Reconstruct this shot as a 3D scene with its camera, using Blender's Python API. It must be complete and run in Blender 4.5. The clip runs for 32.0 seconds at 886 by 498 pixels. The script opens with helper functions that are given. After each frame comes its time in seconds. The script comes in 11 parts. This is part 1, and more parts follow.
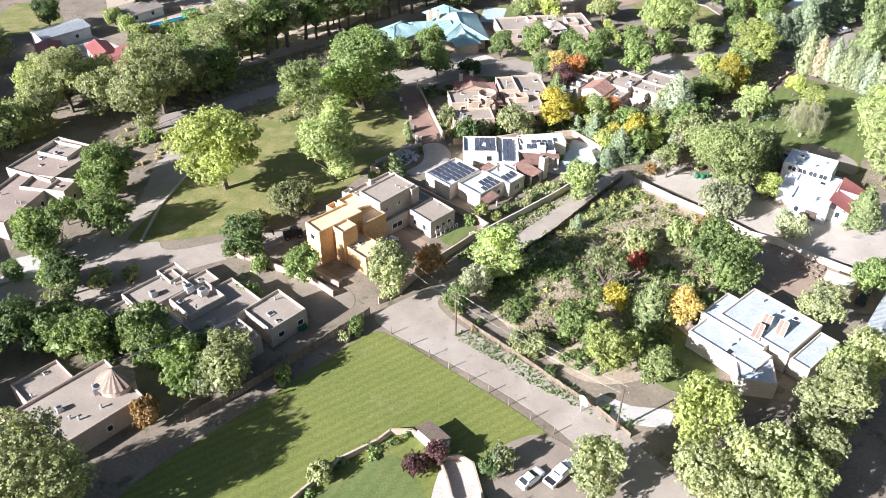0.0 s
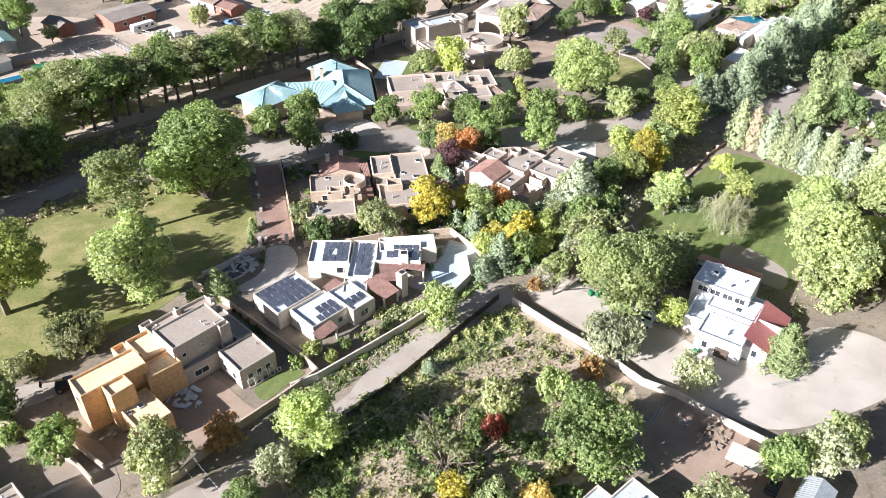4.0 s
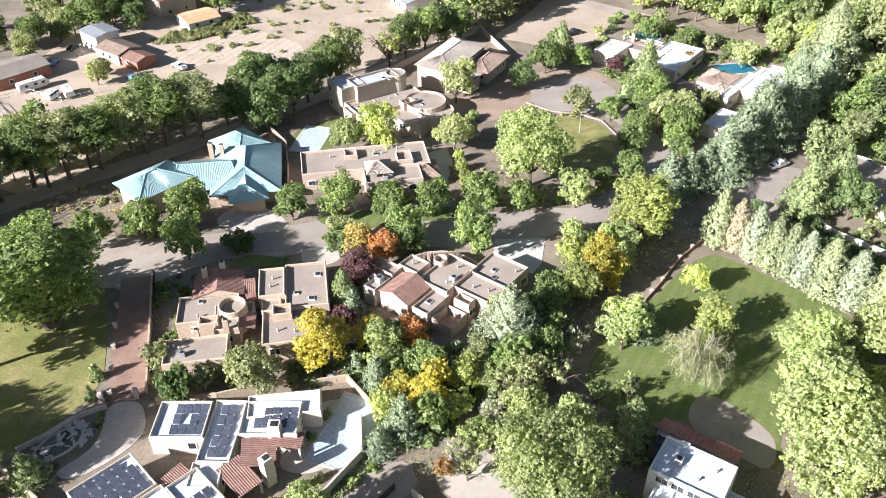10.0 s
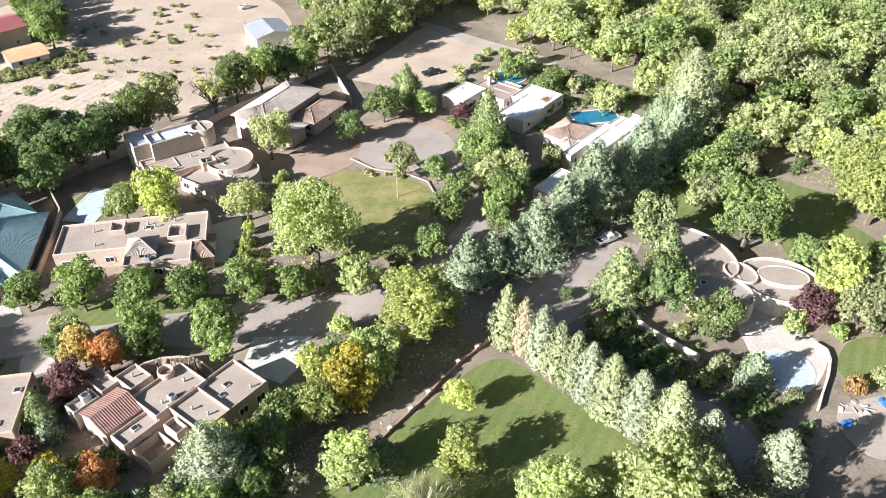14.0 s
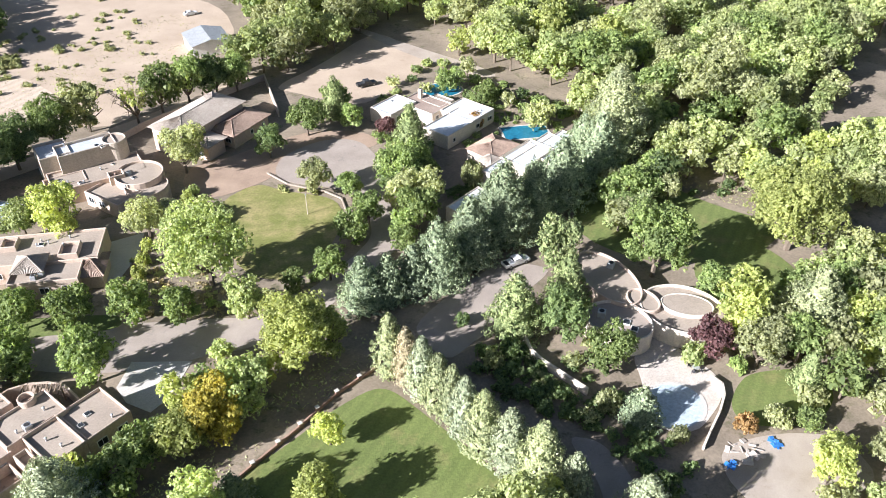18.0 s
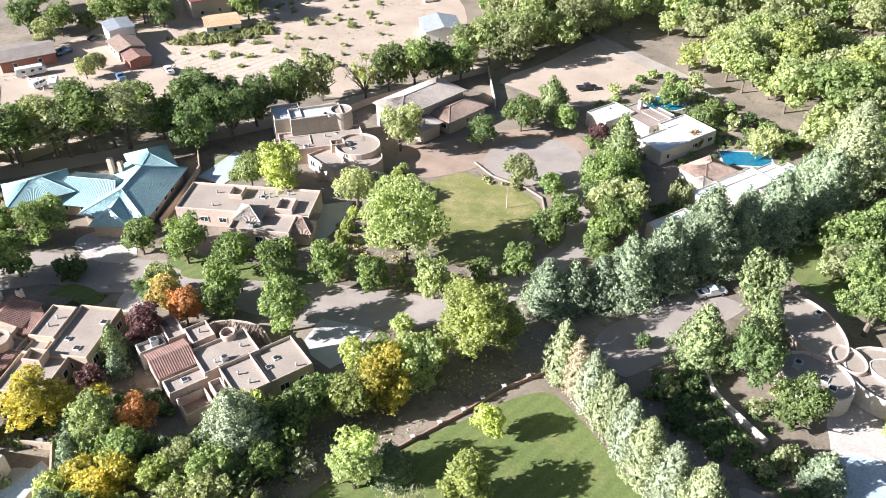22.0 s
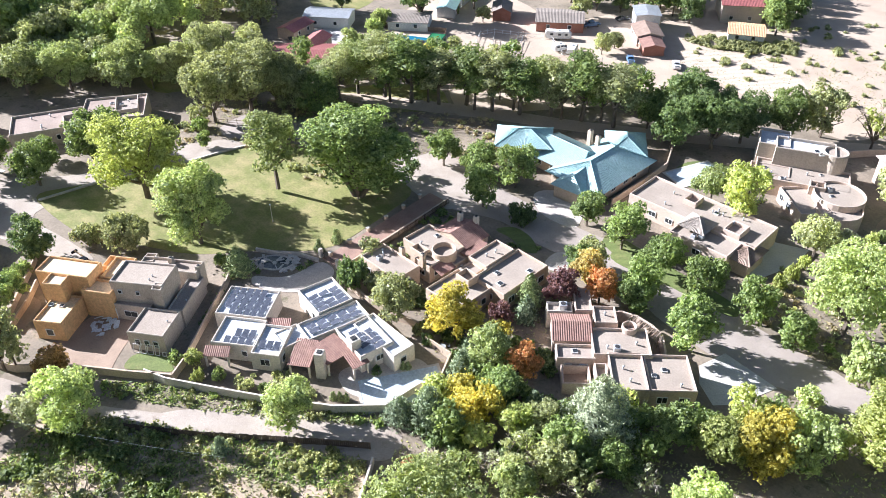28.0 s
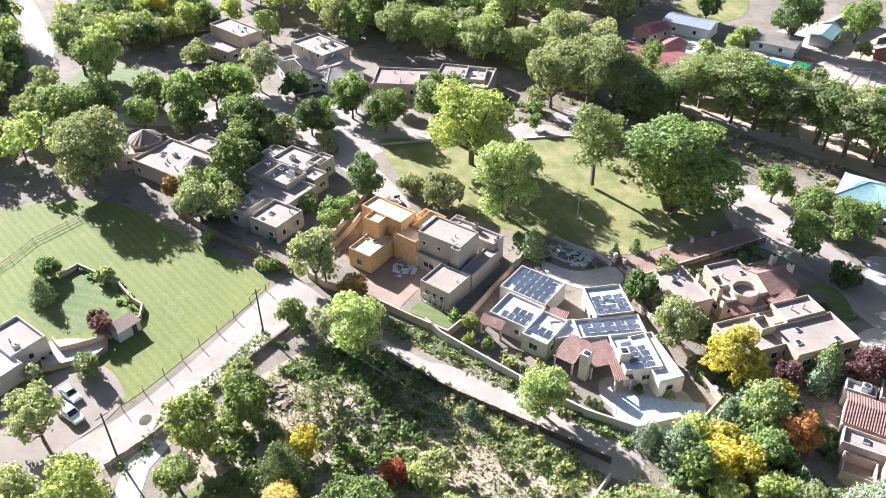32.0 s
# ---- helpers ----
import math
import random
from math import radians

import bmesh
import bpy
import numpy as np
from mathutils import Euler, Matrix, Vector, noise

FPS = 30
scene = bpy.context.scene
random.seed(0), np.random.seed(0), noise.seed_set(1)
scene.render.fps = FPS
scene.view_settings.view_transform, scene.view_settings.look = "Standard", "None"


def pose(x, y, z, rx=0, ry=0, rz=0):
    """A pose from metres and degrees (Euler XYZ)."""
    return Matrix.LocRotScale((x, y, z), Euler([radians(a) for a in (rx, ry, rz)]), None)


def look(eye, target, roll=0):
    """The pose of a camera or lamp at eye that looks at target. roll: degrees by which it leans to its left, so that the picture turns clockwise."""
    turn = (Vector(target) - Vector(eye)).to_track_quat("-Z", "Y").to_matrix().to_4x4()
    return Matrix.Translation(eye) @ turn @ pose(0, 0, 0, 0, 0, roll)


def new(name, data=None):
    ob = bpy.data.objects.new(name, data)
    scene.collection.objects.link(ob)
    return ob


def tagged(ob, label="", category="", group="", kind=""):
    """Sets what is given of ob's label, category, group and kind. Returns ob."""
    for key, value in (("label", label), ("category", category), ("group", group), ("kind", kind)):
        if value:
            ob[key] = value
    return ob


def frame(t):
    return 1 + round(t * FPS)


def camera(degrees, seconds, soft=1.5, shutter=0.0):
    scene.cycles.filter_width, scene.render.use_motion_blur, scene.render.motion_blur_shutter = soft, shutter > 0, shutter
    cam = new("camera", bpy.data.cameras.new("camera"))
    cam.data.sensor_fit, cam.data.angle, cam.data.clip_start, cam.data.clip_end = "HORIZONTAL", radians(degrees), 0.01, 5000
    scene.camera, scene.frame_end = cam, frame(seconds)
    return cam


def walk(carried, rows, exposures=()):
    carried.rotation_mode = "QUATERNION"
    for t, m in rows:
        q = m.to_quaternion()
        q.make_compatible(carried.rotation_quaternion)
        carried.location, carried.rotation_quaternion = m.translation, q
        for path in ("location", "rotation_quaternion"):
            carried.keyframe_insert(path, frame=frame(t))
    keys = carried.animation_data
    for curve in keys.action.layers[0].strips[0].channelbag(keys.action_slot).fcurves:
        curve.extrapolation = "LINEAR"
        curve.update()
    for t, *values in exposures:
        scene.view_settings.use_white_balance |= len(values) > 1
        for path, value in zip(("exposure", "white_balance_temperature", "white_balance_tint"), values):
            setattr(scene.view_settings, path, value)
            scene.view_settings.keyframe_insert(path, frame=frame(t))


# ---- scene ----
cam = camera(58.38, 32.0, 0.75)
PATH = [
    (0, (-0.001, -0.002, 94.165), (0.485, 47.894, 58.030), 0.02),
    (1, (8.278, 10.938, 93.871), (8.758, 58.908, 57.835), 0.02),
    (2, (16.545, 21.726, 93.734), (17.132, 69.731, 57.747), 0.04),
    (3, (24.015, 32.541, 93.742), (24.847, 80.623, 57.861), 0.16),
    (3.5, (26.636, 36.834, 93.699), (27.652, 84.915, 57.822), 0.26),
    (5.5, (30.623, 44.993, 93.293), (31.968, 93.051, 57.397), 0.33),
    (6, (30.614, 47.220, 93.078), (31.947, 95.308, 57.221), 0.29),
    (7, (31.020, 54.241, 92.692), (32.278, 102.361, 56.874), 0.20),
    (8, (33.591, 62.995, 92.557), (34.700, 111.117, 56.736), 0.07),
    (9, (39.224, 72.091, 92.393), (40.197, 120.217, 56.575), -0.09),
    (10, (46.765, 81.180, 92.389), (47.714, 129.306, 56.570), -0.27),
    (11, (55.627, 89.641, 92.445), (56.619, 137.811, 56.687), -0.35),
    (12, (65.771, 96.718, 92.720), (66.815, 144.880, 56.953), -0.37),
    (13, (77.407, 102.606, 93.092), (78.448, 150.713, 57.250), -0.34),
    (14, (89.697, 107.510, 93.329), (90.823, 155.587, 57.450), -0.19),
    (15, (101.212, 111.337, 93.833), (102.737, 159.388, 57.934), 0.09),
    (15.5, (105.340, 112.601, 94.069), (107.066, 160.656, 58.183), 0.20),
    (17.5, (109.629, 113.337, 93.596), (111.343, 161.487, 57.840), 0.25),
    (18, (109.629, 113.337, 93.596), (110.366, 161.484, 57.802), 0.26),
    (19, (109.629, 113.337, 93.596), (107.801, 161.432, 57.771), 0.18),
    (20, (109.629, 113.337, 93.596), (104.512, 161.192, 57.768), 0.10),
    (21, (109.629, 113.337, 93.596), (100.664, 160.617, 57.761), 0.01),
    (22, (109.629, 113.337, 93.596), (96.150, 159.540, 57.770), -0.04),
    (23, (109.629, 113.337, 93.596), (91.452, 157.933, 57.809), -0.12),
    (24, (109.629, 113.337, 93.596), (86.801, 155.745, 57.813), -0.16),
    (25, (109.629, 113.337, 93.596), (82.313, 153.026, 57.839), -0.24),
    (25.5, (109.629, 113.337, 93.596), (80.151, 151.459, 57.852), -0.23),
    (27.5, (109.629, 113.337, 93.596), (72.303, 143.823, 57.857), -0.29),
    (28, (109.629, 113.337, 93.596), (70.662, 141.701, 57.861), -0.35),
    (29, (109.629, 113.337, 93.596), (67.718, 137.153, 57.872), -0.30),
    (30, (109.629, 113.337, 93.596), (65.341, 132.375, 57.874), -0.27),
    (31, (109.629, 113.337, 93.596), (63.488, 127.312, 57.880), -0.30),
    (32, (109.629, 113.337, 93.596), (62.150, 121.610, 57.858), -0.44),
]
walk(cam, [(t, look(e, g, r)) for t, e, g, r in PATH],
     [(0.0, 1.44, 5800, 14), (9.0, 1.42, 5930, 14), (13.0, 1.46, 5950, 14), (20.0, 1.53, 5900, 14), (25.0, 1.68, 5750, 15), (28.0, 1.80, 5650, 15), (32.0, 1.88, 5600, 15)])

import collections

# ---- light ----
world = bpy.data.worlds.new("sky")
scene.world = world
world.use_nodes = True
nt = world.node_tree
sky = nt.nodes.new("ShaderNodeTexSky")
sky.sky_type = "NISHITA"
sky.sun_disc = False
SUN_EL, SUN_AZ = radians(25.5), radians(210.5)  # height of the sun; the way towards it, from +x
sky.sun_elevation = SUN_EL
sky.sun_rotation = math.pi / 2 - SUN_AZ
sky.air_density, sky.dust_density = 1.2, 1.8
nt.links.new(sky.outputs[0], nt.nodes["Background"].inputs[0])
nt.nodes["Background"].inputs[1].default_value = 0.031
lamp = bpy.data.lights.new("sun", "SUN")
lamp.energy, lamp.angle, lamp.color = 5.0, radians(0.6), (1.0, 0.955, 0.885)
sun = new("sun", lamp)
toward = Vector((math.cos(SUN_EL) * math.cos(SUN_AZ), math.cos(SUN_EL) * math.sin(SUN_AZ), math.sin(SUN_EL)))
sun.matrix_world = look(toward * 500, (0, 0, 0))

# ---- materials ----
def node_mat(name):
    m = bpy.data.materials.new(name)
    m.use_nodes = True
    t = m.node_tree
    return m, t, t.nodes["Principled BSDF"]


def noise_node(t, scale, detail=4.0, rough=0.6, vec=None):
    n = t.nodes.new("ShaderNodeTexNoise")
    n.inputs["Scale"].default_value = scale
    n.inputs["Detail"].default_value = detail
    n.inputs["Roughness"].default_value = rough
    if vec is None:
        g = t.nodes.new("ShaderNodeNewGeometry")
        vec = g.outputs["Position"]
    t.links.new(vec, n.inputs["Vector"])
    return n


def ramp_node(t, fac, stops):
    r = t.nodes.new("ShaderNodeValToRGB")
    e = r.color_ramp.elements
    e[0].position, e[0].color = stops[0][0], (*stops[0][1], 1)
    e[1].position, e[1].color = stops[-1][0], (*stops[-1][1], 1)
    for p, c in stops[1:-1]:
        k = e.new(p)
        k.color = (*c, 1)
    t.links.new(fac, r.inputs[0])
    return r


def mix_node(t, kind, fac, a, b):
    n = t.nodes.new("ShaderNodeMixRGB")
    n.blend_type = kind
    for sock, v in zip(n.inputs, (fac, a, b)):
        if isinstance(v, (int, float)):
            sock.default_value = v
        elif isinstance(v, tuple):
            sock.default_value = (*v, 1)
        else:
            t.links.new(v, sock)
    return n


def surface(name, a, b, big=0.15, fine=3.0, rough=0.85, bump=0.3, metal=0.0, vary=0.0, spots=None):
    """Two colours mixed at a large scale, grain at a small one, and relief. spots: colour, scale and share of a third tone."""
    m, t, p = node_mat(name)
    n1, n2 = noise_node(t, big, 5.0), noise_node(t, fine, 6.0, 0.7)
    col = ramp_node(t, n1.outputs[0], [(0.32, a), (0.68, b)]).outputs[0]
    if spots:
        n3 = noise_node(t, spots[1], 6.0, 0.75)
        k = ramp_node(t, n3.outputs[0], [(spots[2], (0, 0, 0)), (min(0.99, spots[2] + 0.1), (1, 1, 1))])
        col = mix_node(t, "MIX", k.outputs[0], col, spots[0]).outputs[0]
    g = ramp_node(t, n2.outputs[0], [(0.3, (0.76, 0.76, 0.76)), (0.7, (1.2, 1.2, 1.2))])
    col = mix_node(t, "MULTIPLY", 1.0, col, g.outputs[0]).outputs[0]
    if vary:
        o = t.nodes.new("ShaderNodeObjectInfo")
        v = ramp_node(t, o.outputs["Random"], [(0.0, (1 - vary,) * 3), (1.0, (1 + vary,) * 3)])
        col = mix_node(t, "MULTIPLY", 1.0, col, v.outputs[0]).outputs[0]
    t.links.new(col, p.inputs["Base Color"])
    p.inputs["Roughness"].default_value, p.inputs["Metallic"].default_value = rough, metal
    if bump:
        bn = t.nodes.new("ShaderNodeBump")
        bn.inputs["Strength"].default_value, bn.inputs["Distance"].default_value = bump, 0.08
        t.links.new(n2.outputs[0], bn.inputs["Height"])
        t.links.new(bn.outputs[0], p.inputs["Normal"])
    return m


def leafy(name, a, b, vary=0.25, through_light=0.42):
    """Leaves: each clump between two colours, each plant a little lighter or darker."""
    m, t, p = node_mat(name)
    g = t.nodes.new("ShaderNodeNewGeometry")
    o = t.nodes.new("ShaderNodeObjectInfo")
    n = noise_node(t, 0.55, 3.0)
    f = mix_node(t, "MIX", 0.36, g.outputs["Random Per Island"], n.outputs[0])
    col = ramp_node(t, f.outputs[0], [(0.22, (a[0] * 1.2, a[1] * 1.18, a[2] * 1.25)), (0.75, (b[0] * 1.42, b[1] * 1.4, b[2] * 1.48))]).outputs[0]
    v = ramp_node(t, o.outputs["Random"], [(0.0, (1 - vary,) * 3), (1.0, (1 + vary * 0.8,) * 3)])
    col = mix_node(t, "MULTIPLY", 1.0, col, v.outputs[0]).outputs[0]
    w = noise_node(t, 0.13, 2.0)
    v = ramp_node(t, w.outputs[0], [(0.3, (0.78, 0.8, 0.82)), (0.7, (1.2, 1.2, 1.12))])
    col = mix_node(t, "MULTIPLY", 1.0, col, v.outputs[0]).outputs[0]
    t.links.new(col, p.inputs["Base Color"])
    p.inputs["Roughness"].default_value = 0.55
    p.inputs["Specular IOR Level"].default_value = 0.35
    tr = t.nodes.new("ShaderNodeBsdfTranslucent")
    warm = mix_node(t, "MULTIPLY", 1.0, col, (1.4, 1.35, 0.85))
    t.links.new(warm.outputs[0], tr.inputs[0])
    mx = t.nodes.new("ShaderNodeMixShader")
    mx.inputs[0].default_value = through_light
    t.links.new(p.outputs[0], mx.inputs[1])
    t.links.new(tr.outputs[0], mx.inputs[2])
    t.links.new(mx.outputs[0], t.nodes["Material Output"].inputs[0])
    return m


def mown(name, a, b, ang, width=1.6, amount=0.12, dry=(0.2, 0.17, 0.07), share=0.6):
    """Grass with faint mowing stripes along a direction and dry patches."""
    m, t, p = node_mat(name)
    g = t.nodes.new("ShaderNodeNewGeometry")
    mp = t.nodes.new("ShaderNodeMapping")
    mp.inputs["Rotation"].default_value[2] = radians(-ang)
    t.links.new(g.outputs["Position"], mp.inputs["Vector"])
    wv = t.nodes.new("ShaderNodeTexWave")
    wv.bands_direction = "Y"
    wv.inputs["Scale"].default_value = 0.314 / width
    wv.inputs["Distortion"].default_value = 1.2
    wv.inputs["Detail"].default_value = 2.0
    t.links.new(mp.outputs[0], wv.inputs["Vector"])
    n1, n2, n3 = noise_node(t, 0.07, 5.0), noise_node(t, 2.2, 6.0, 0.75), noise_node(t, 0.16, 5.0, 0.7)
    col = ramp_node(t, n1.outputs[0], [(0.3, a), (0.7, b)]).outputs[0]
    k = ramp_node(t, n3.outputs[0], [(share, (0, 0, 0)), (min(0.99, share + 0.2), (0.8, 0.8, 0.8))])
    col = mix_node(t, "MIX", k.outputs[0], col, dry).outputs[0]
    s = ramp_node(t, wv.outputs[0], [(0.2, (1 - amount,) * 3), (0.8, (1 + amount,) * 3)])
    col = mix_node(t, "MULTIPLY", 1.0, col, s.outputs[0]).outputs[0]
    f = ramp_node(t, n2.outputs[0], [(0.25, (0.65,) * 3), (0.75, (1.3,) * 3)])
    col = mix_node(t, "MULTIPLY", 1.0, col, f.outputs[0]).outputs[0]
    t.links.new(col, p.inputs["Base Color"])
    p.inputs["Roughness"].default_value = 0.9
    bn = t.nodes.new("ShaderNodeBump")
    bn.inputs["Strength"].default_value, bn.inputs["Distance"].default_value = 0.6, 0.12
    t.links.new(n2.outputs[0], bn.inputs["Height"])
    t.links.new(bn.outputs[0], p.inputs["Normal"])
    return m


SOIL = surface("soil", (0.165, 0.135, 0.10), (0.30, 0.245, 0.185), 0.09, 1.8, 0.95, 0.8, spots=((0.125, 0.115, 0.065), 0.28, 0.55))
LOTSOIL = surface("lot_soil", (0.36, 0.28, 0.205), (0.47, 0.375, 0.285), 0.09, 1.6, 0.95, 0.7, spots=((0.19, 0.185, 0.085), 0.22, 0.5))
SAND = surface("sand", (0.38, 0.30, 0.228), (0.48, 0.388, 0.302), 0.08, 6.0, 0.95, 0.15, spots=((0.30, 0.225, 0.165), 0.3, 0.6))
DIRT_ROAD = surface("dirt_road", (0.32, 0.268, 0.22), (0.415, 0.36, 0.305), 0.16, 7.0, 0.95, 0.12, spots=((0.255, 0.205, 0.158), 0.45, 0.58))
PALEDIRT = surface("pale_packed_dirt", (0.40, 0.345, 0.29), (0.53, 0.47, 0.41), 0.12, 6.0, 0.95, 0.12, spots=((0.33, 0.275, 0.22), 0.3, 0.6))
REDDIRT = surface("red_dirt", (0.27, 0.195, 0.145), (0.37, 0.275, 0.205), 0.2, 5.0, 0.95, 0.2, spots=((0.22, 0.165, 0.125), 0.5, 0.6))
ASPHALT = surface("asphalt", (0.285, 0.242, 0.21), (0.37, 0.318, 0.278), 0.14, 6.0, 0.9, 0.15, spots=((0.185, 0.17, 0.157), 0.3, 0.6))
GRAVEL = surface("gravel", (0.235, 0.19, 0.15), (0.32, 0.265, 0.21), 0.15, 5.0, 0.95, 0.5)
CONCRETE = surface("concrete", (0.46, 0.435, 0.4), (0.55, 0.52, 0.48), 0.2, 4.0, 0.85, 0.15)
FLAGSTONE = surface("flagstone", (0.45, 0.4, 0.35), (0.56, 0.5, 0.45), 0.4, 3.0, 0.85, 0.3, spots=((0.3, 0.26, 0.22), 0.6, 0.62))
BRICKRED = surface("brick_paving", (0.245, 0.15, 0.115), (0.34, 0.225, 0.175), 0.3, 5.0, 0.9, 0.2, vary=0.15, spots=((0.2, 0.15, 0.12), 0.6, 0.6))
LAWN = mown("mown_field", (0.14, 0.165, 0.034), (0.19, 0.205, 0.046), 33, 1.5, 0.07, (0.25, 0.235, 0.09), 0.56)
PARK = mown("park_grass", (0.15, 0.17, 0.042), (0.215, 0.212, 0.065), 10, 3.0, 0.03, (0.33, 0.275, 0.125), 0.44)
TURF = mown("garden_turf", (0.105, 0.142, 0.036), (0.155, 0.188, 0.055), 60, 2.0, 0.06, (0.22, 0.2, 0.08), 0.52)
ADOBE = surface("tan_stucco", (0.46, 0.36, 0.27), (0.53, 0.42, 0.32), 0.3, 3.0, 0.9, 0.15, vary=0.05)
GREYADOBE = surface("grey_stucco", (0.42, 0.36, 0.3), (0.5, 0.43, 0.36), 0.3, 3.0, 0.9, 0.15, vary=0.05)
PINKADOBE = surface("pinkish_stucco", (0.46, 0.365, 0.30), (0.53, 0.425, 0.35), 0.3, 3.0, 0.9, 0.15, vary=0.05, spots=((0.42, 0.32, 0.26), 0.7, 0.62))
CREAM = surface("cream_stucco", (0.57, 0.505, 0.43), (0.66, 0.59, 0.51), 0.3, 3.0, 0.9, 0.12, vary=0.04, spots=((0.55, 0.47, 0.39), 0.8, 0.64))
WHITE = surface("white_paint", (0.66, 0.65, 0.63), (0.75, 0.74, 0.72), 0.3, 3.0, 0.7, 0.08, vary=0.03)
ORANGE = surface("orange_base_coat", (0.62, 0.38, 0.18), (0.70, 0.45, 0.23), 0.25, 2.0, 0.85, 0.15)
ORANGETOP = surface("yellow_sheathing", (0.72, 0.53, 0.31), (0.78, 0.60, 0.38), 0.25, 2.0, 0.85, 0.1)
ROOFGREY = surface("roof_gravel", (0.3, 0.25, 0.215), (0.37, 0.315, 0.27), 0.2, 4.0, 0.95, 0.3, spots=((0.24, 0.2, 0.17), 0.35, 0.66))
ROOFTAN = surface("roof_tan", (0.30, 0.25, 0.205), (0.37, 0.312, 0.258), 0.2, 4.0, 0.95, 0.3, spots=((0.28, 0.23, 0.19), 0.35, 0.62))
ROOFRED = surface("roof_reddish", (0.27, 0.205, 0.17), (0.35, 0.275, 0.23), 0.2, 4.0, 0.95, 0.3, spots=((0.22, 0.17, 0.14), 0.35, 0.62))
ROOFWHITE = surface("roof_white_coating", (0.50, 0.54, 0.60), (0.66, 0.68, 0.71), 0.5, 3.0, 0.45, 0.1, spots=((0.40, 0.46, 0.54), 0.6, 0.58))
ROOFPALE = surface("roof_pale_coating", (0.42, 0.46, 0.52), (0.53, 0.56, 0.6), 0.5, 3.0, 0.5, 0.1, spots=((0.36, 0.4, 0.46), 0.6, 0.6))
CLAY = surface("clay_tile", (0.22, 0.12, 0.095), (0.33, 0.195, 0.155), 0.8, 3.0, 0.85, 0.3, vary=0.1, spots=((0.42, 0.30, 0.25), 1.5, 0.6))
CLAYPALE = surface("pale_clay_tile", (0.5, 0.3, 0.16), (0.6, 0.4, 0.24), 0.8, 3.0, 0.85, 0.3)
BROWNTILE = surface("brown_tile", (0.24, 0.17, 0.13), (0.34, 0.25, 0.2), 0.8, 3.0, 0.85, 0.3, vary=0.1)
GREYTILE = surface("grey_tile", (0.34, 0.29, 0.25), (0.42, 0.37, 0.32), 0.6, 3.0, 0.85, 0.3, vary=0.1)
TEAL = surface("teal_metal", (0.34, 0.5, 0.5), (0.4, 0.56, 0.57), 0.3, 2.0, 0.35, 0.05, metal=0.25)
REDMETAL = surface("red_metal", (0.29, 0.095, 0.09), (0.37, 0.14, 0.128), 0.3, 2.0, 0.45, 0.05, metal=0.15)
GREYMETAL = surface("grey_metal", (0.42, 0.44, 0.46), (0.52, 0.54, 0.56), 0.4, 2.0, 0.4, 0.05, metal=0.4)
WOOD = surface("weathered_wood", (0.2, 0.15, 0.11), (0.3, 0.23, 0.17), 0.6, 6.0, 0.9, 0.3, vary=0.2)
DARKWOOD = surface("dark_wood", (0.09, 0.065, 0.05), (0.14, 0.1, 0.075), 0.6, 6.0, 0.85, 0.3, vary=0.15)
BARK = surface("bark", (0.12, 0.095, 0.07), (0.2, 0.16, 0.125), 0.8, 7.0, 0.95, 0.6)
PALEBARK = surface("pale_dead_wood", (0.36, 0.31, 0.25), (0.46, 0.41, 0.34), 0.8, 7.0, 0.95, 0.5)
BRICK = surface("brick_wall", (0.3, 0.13, 0.09), (0.38, 0.18, 0.13), 0.6, 6.0, 0.9, 0.3)
SHINGLE = surface("shingle", (0.2, 0.17, 0.145), (0.27, 0.23, 0.2), 0.4, 5.0, 0.95, 0.4)
BLACK = surface("black_rubber", (0.02, 0.02, 0.022), (0.035, 0.035, 0.038), 0.5, 4.0, 0.7, 0.1)
CARWHITE = surface("white_car_paint", (0.76, 0.77, 0.79), (0.8, 0.81, 0.82), 0.5, 1.0, 0.2, 0.0)
CARBLUE = surface("blue_grey_paint", (0.12, 0.2, 0.32), (0.15, 0.24, 0.36), 0.5, 1.0, 0.25, 0.0)
CARDARK = surface("dark_car_paint", (0.03, 0.032, 0.036), (0.05, 0.05, 0.055), 0.5, 1.0, 0.2, 0.0)
CHROME = surface("bright_metal", (0.6, 0.6, 0.62), (0.7, 0.7, 0.72), 0.5, 2.0, 0.25, 0.0, metal=0.9)
GREENBIN = surface("green_plastic", (0.02, 0.14, 0.06), (0.03, 0.19, 0.08), 0.5, 2.0, 0.4, 0.0)
BLUETARP = surface("blue_tarp", (0.04, 0.16, 0.5), (0.06, 0.25, 0.65), 0.8, 3.0, 0.4, 0.4)
PLASTICSHEET = surface("plastic_sheet", (0.5, 0.54, 0.58), (0.7, 0.72, 0.74), 1.2, 3.0, 0.35, 0.5)
PANEL = surface("solar_cells", (0.06, 0.068, 0.09), (0.09, 0.10, 0.13), 0.8, 2.0, 0.25, 0.0, vary=0.15)
GLASS = surface("window_glass", (0.025, 0.03, 0.035), (0.05, 0.055, 0.06), 0.5, 1.0, 0.06, 0.0)
POOLCOVER = surface("pool_cover", (0.42, 0.5, 0.57), (0.5, 0.57, 0.63), 0.5, 2.0, 0.5, 0.15)
WATER = surface("pool_water", (0.015, 0.13, 0.22), (0.025, 0.18, 0.28), 0.5, 1.5, 0.06, 0.15)
POND = surface("pond", (0.05, 0.06, 0.065), (0.2, 0.2, 0.2), 0.6, 2.0, 0.15, 0.2)

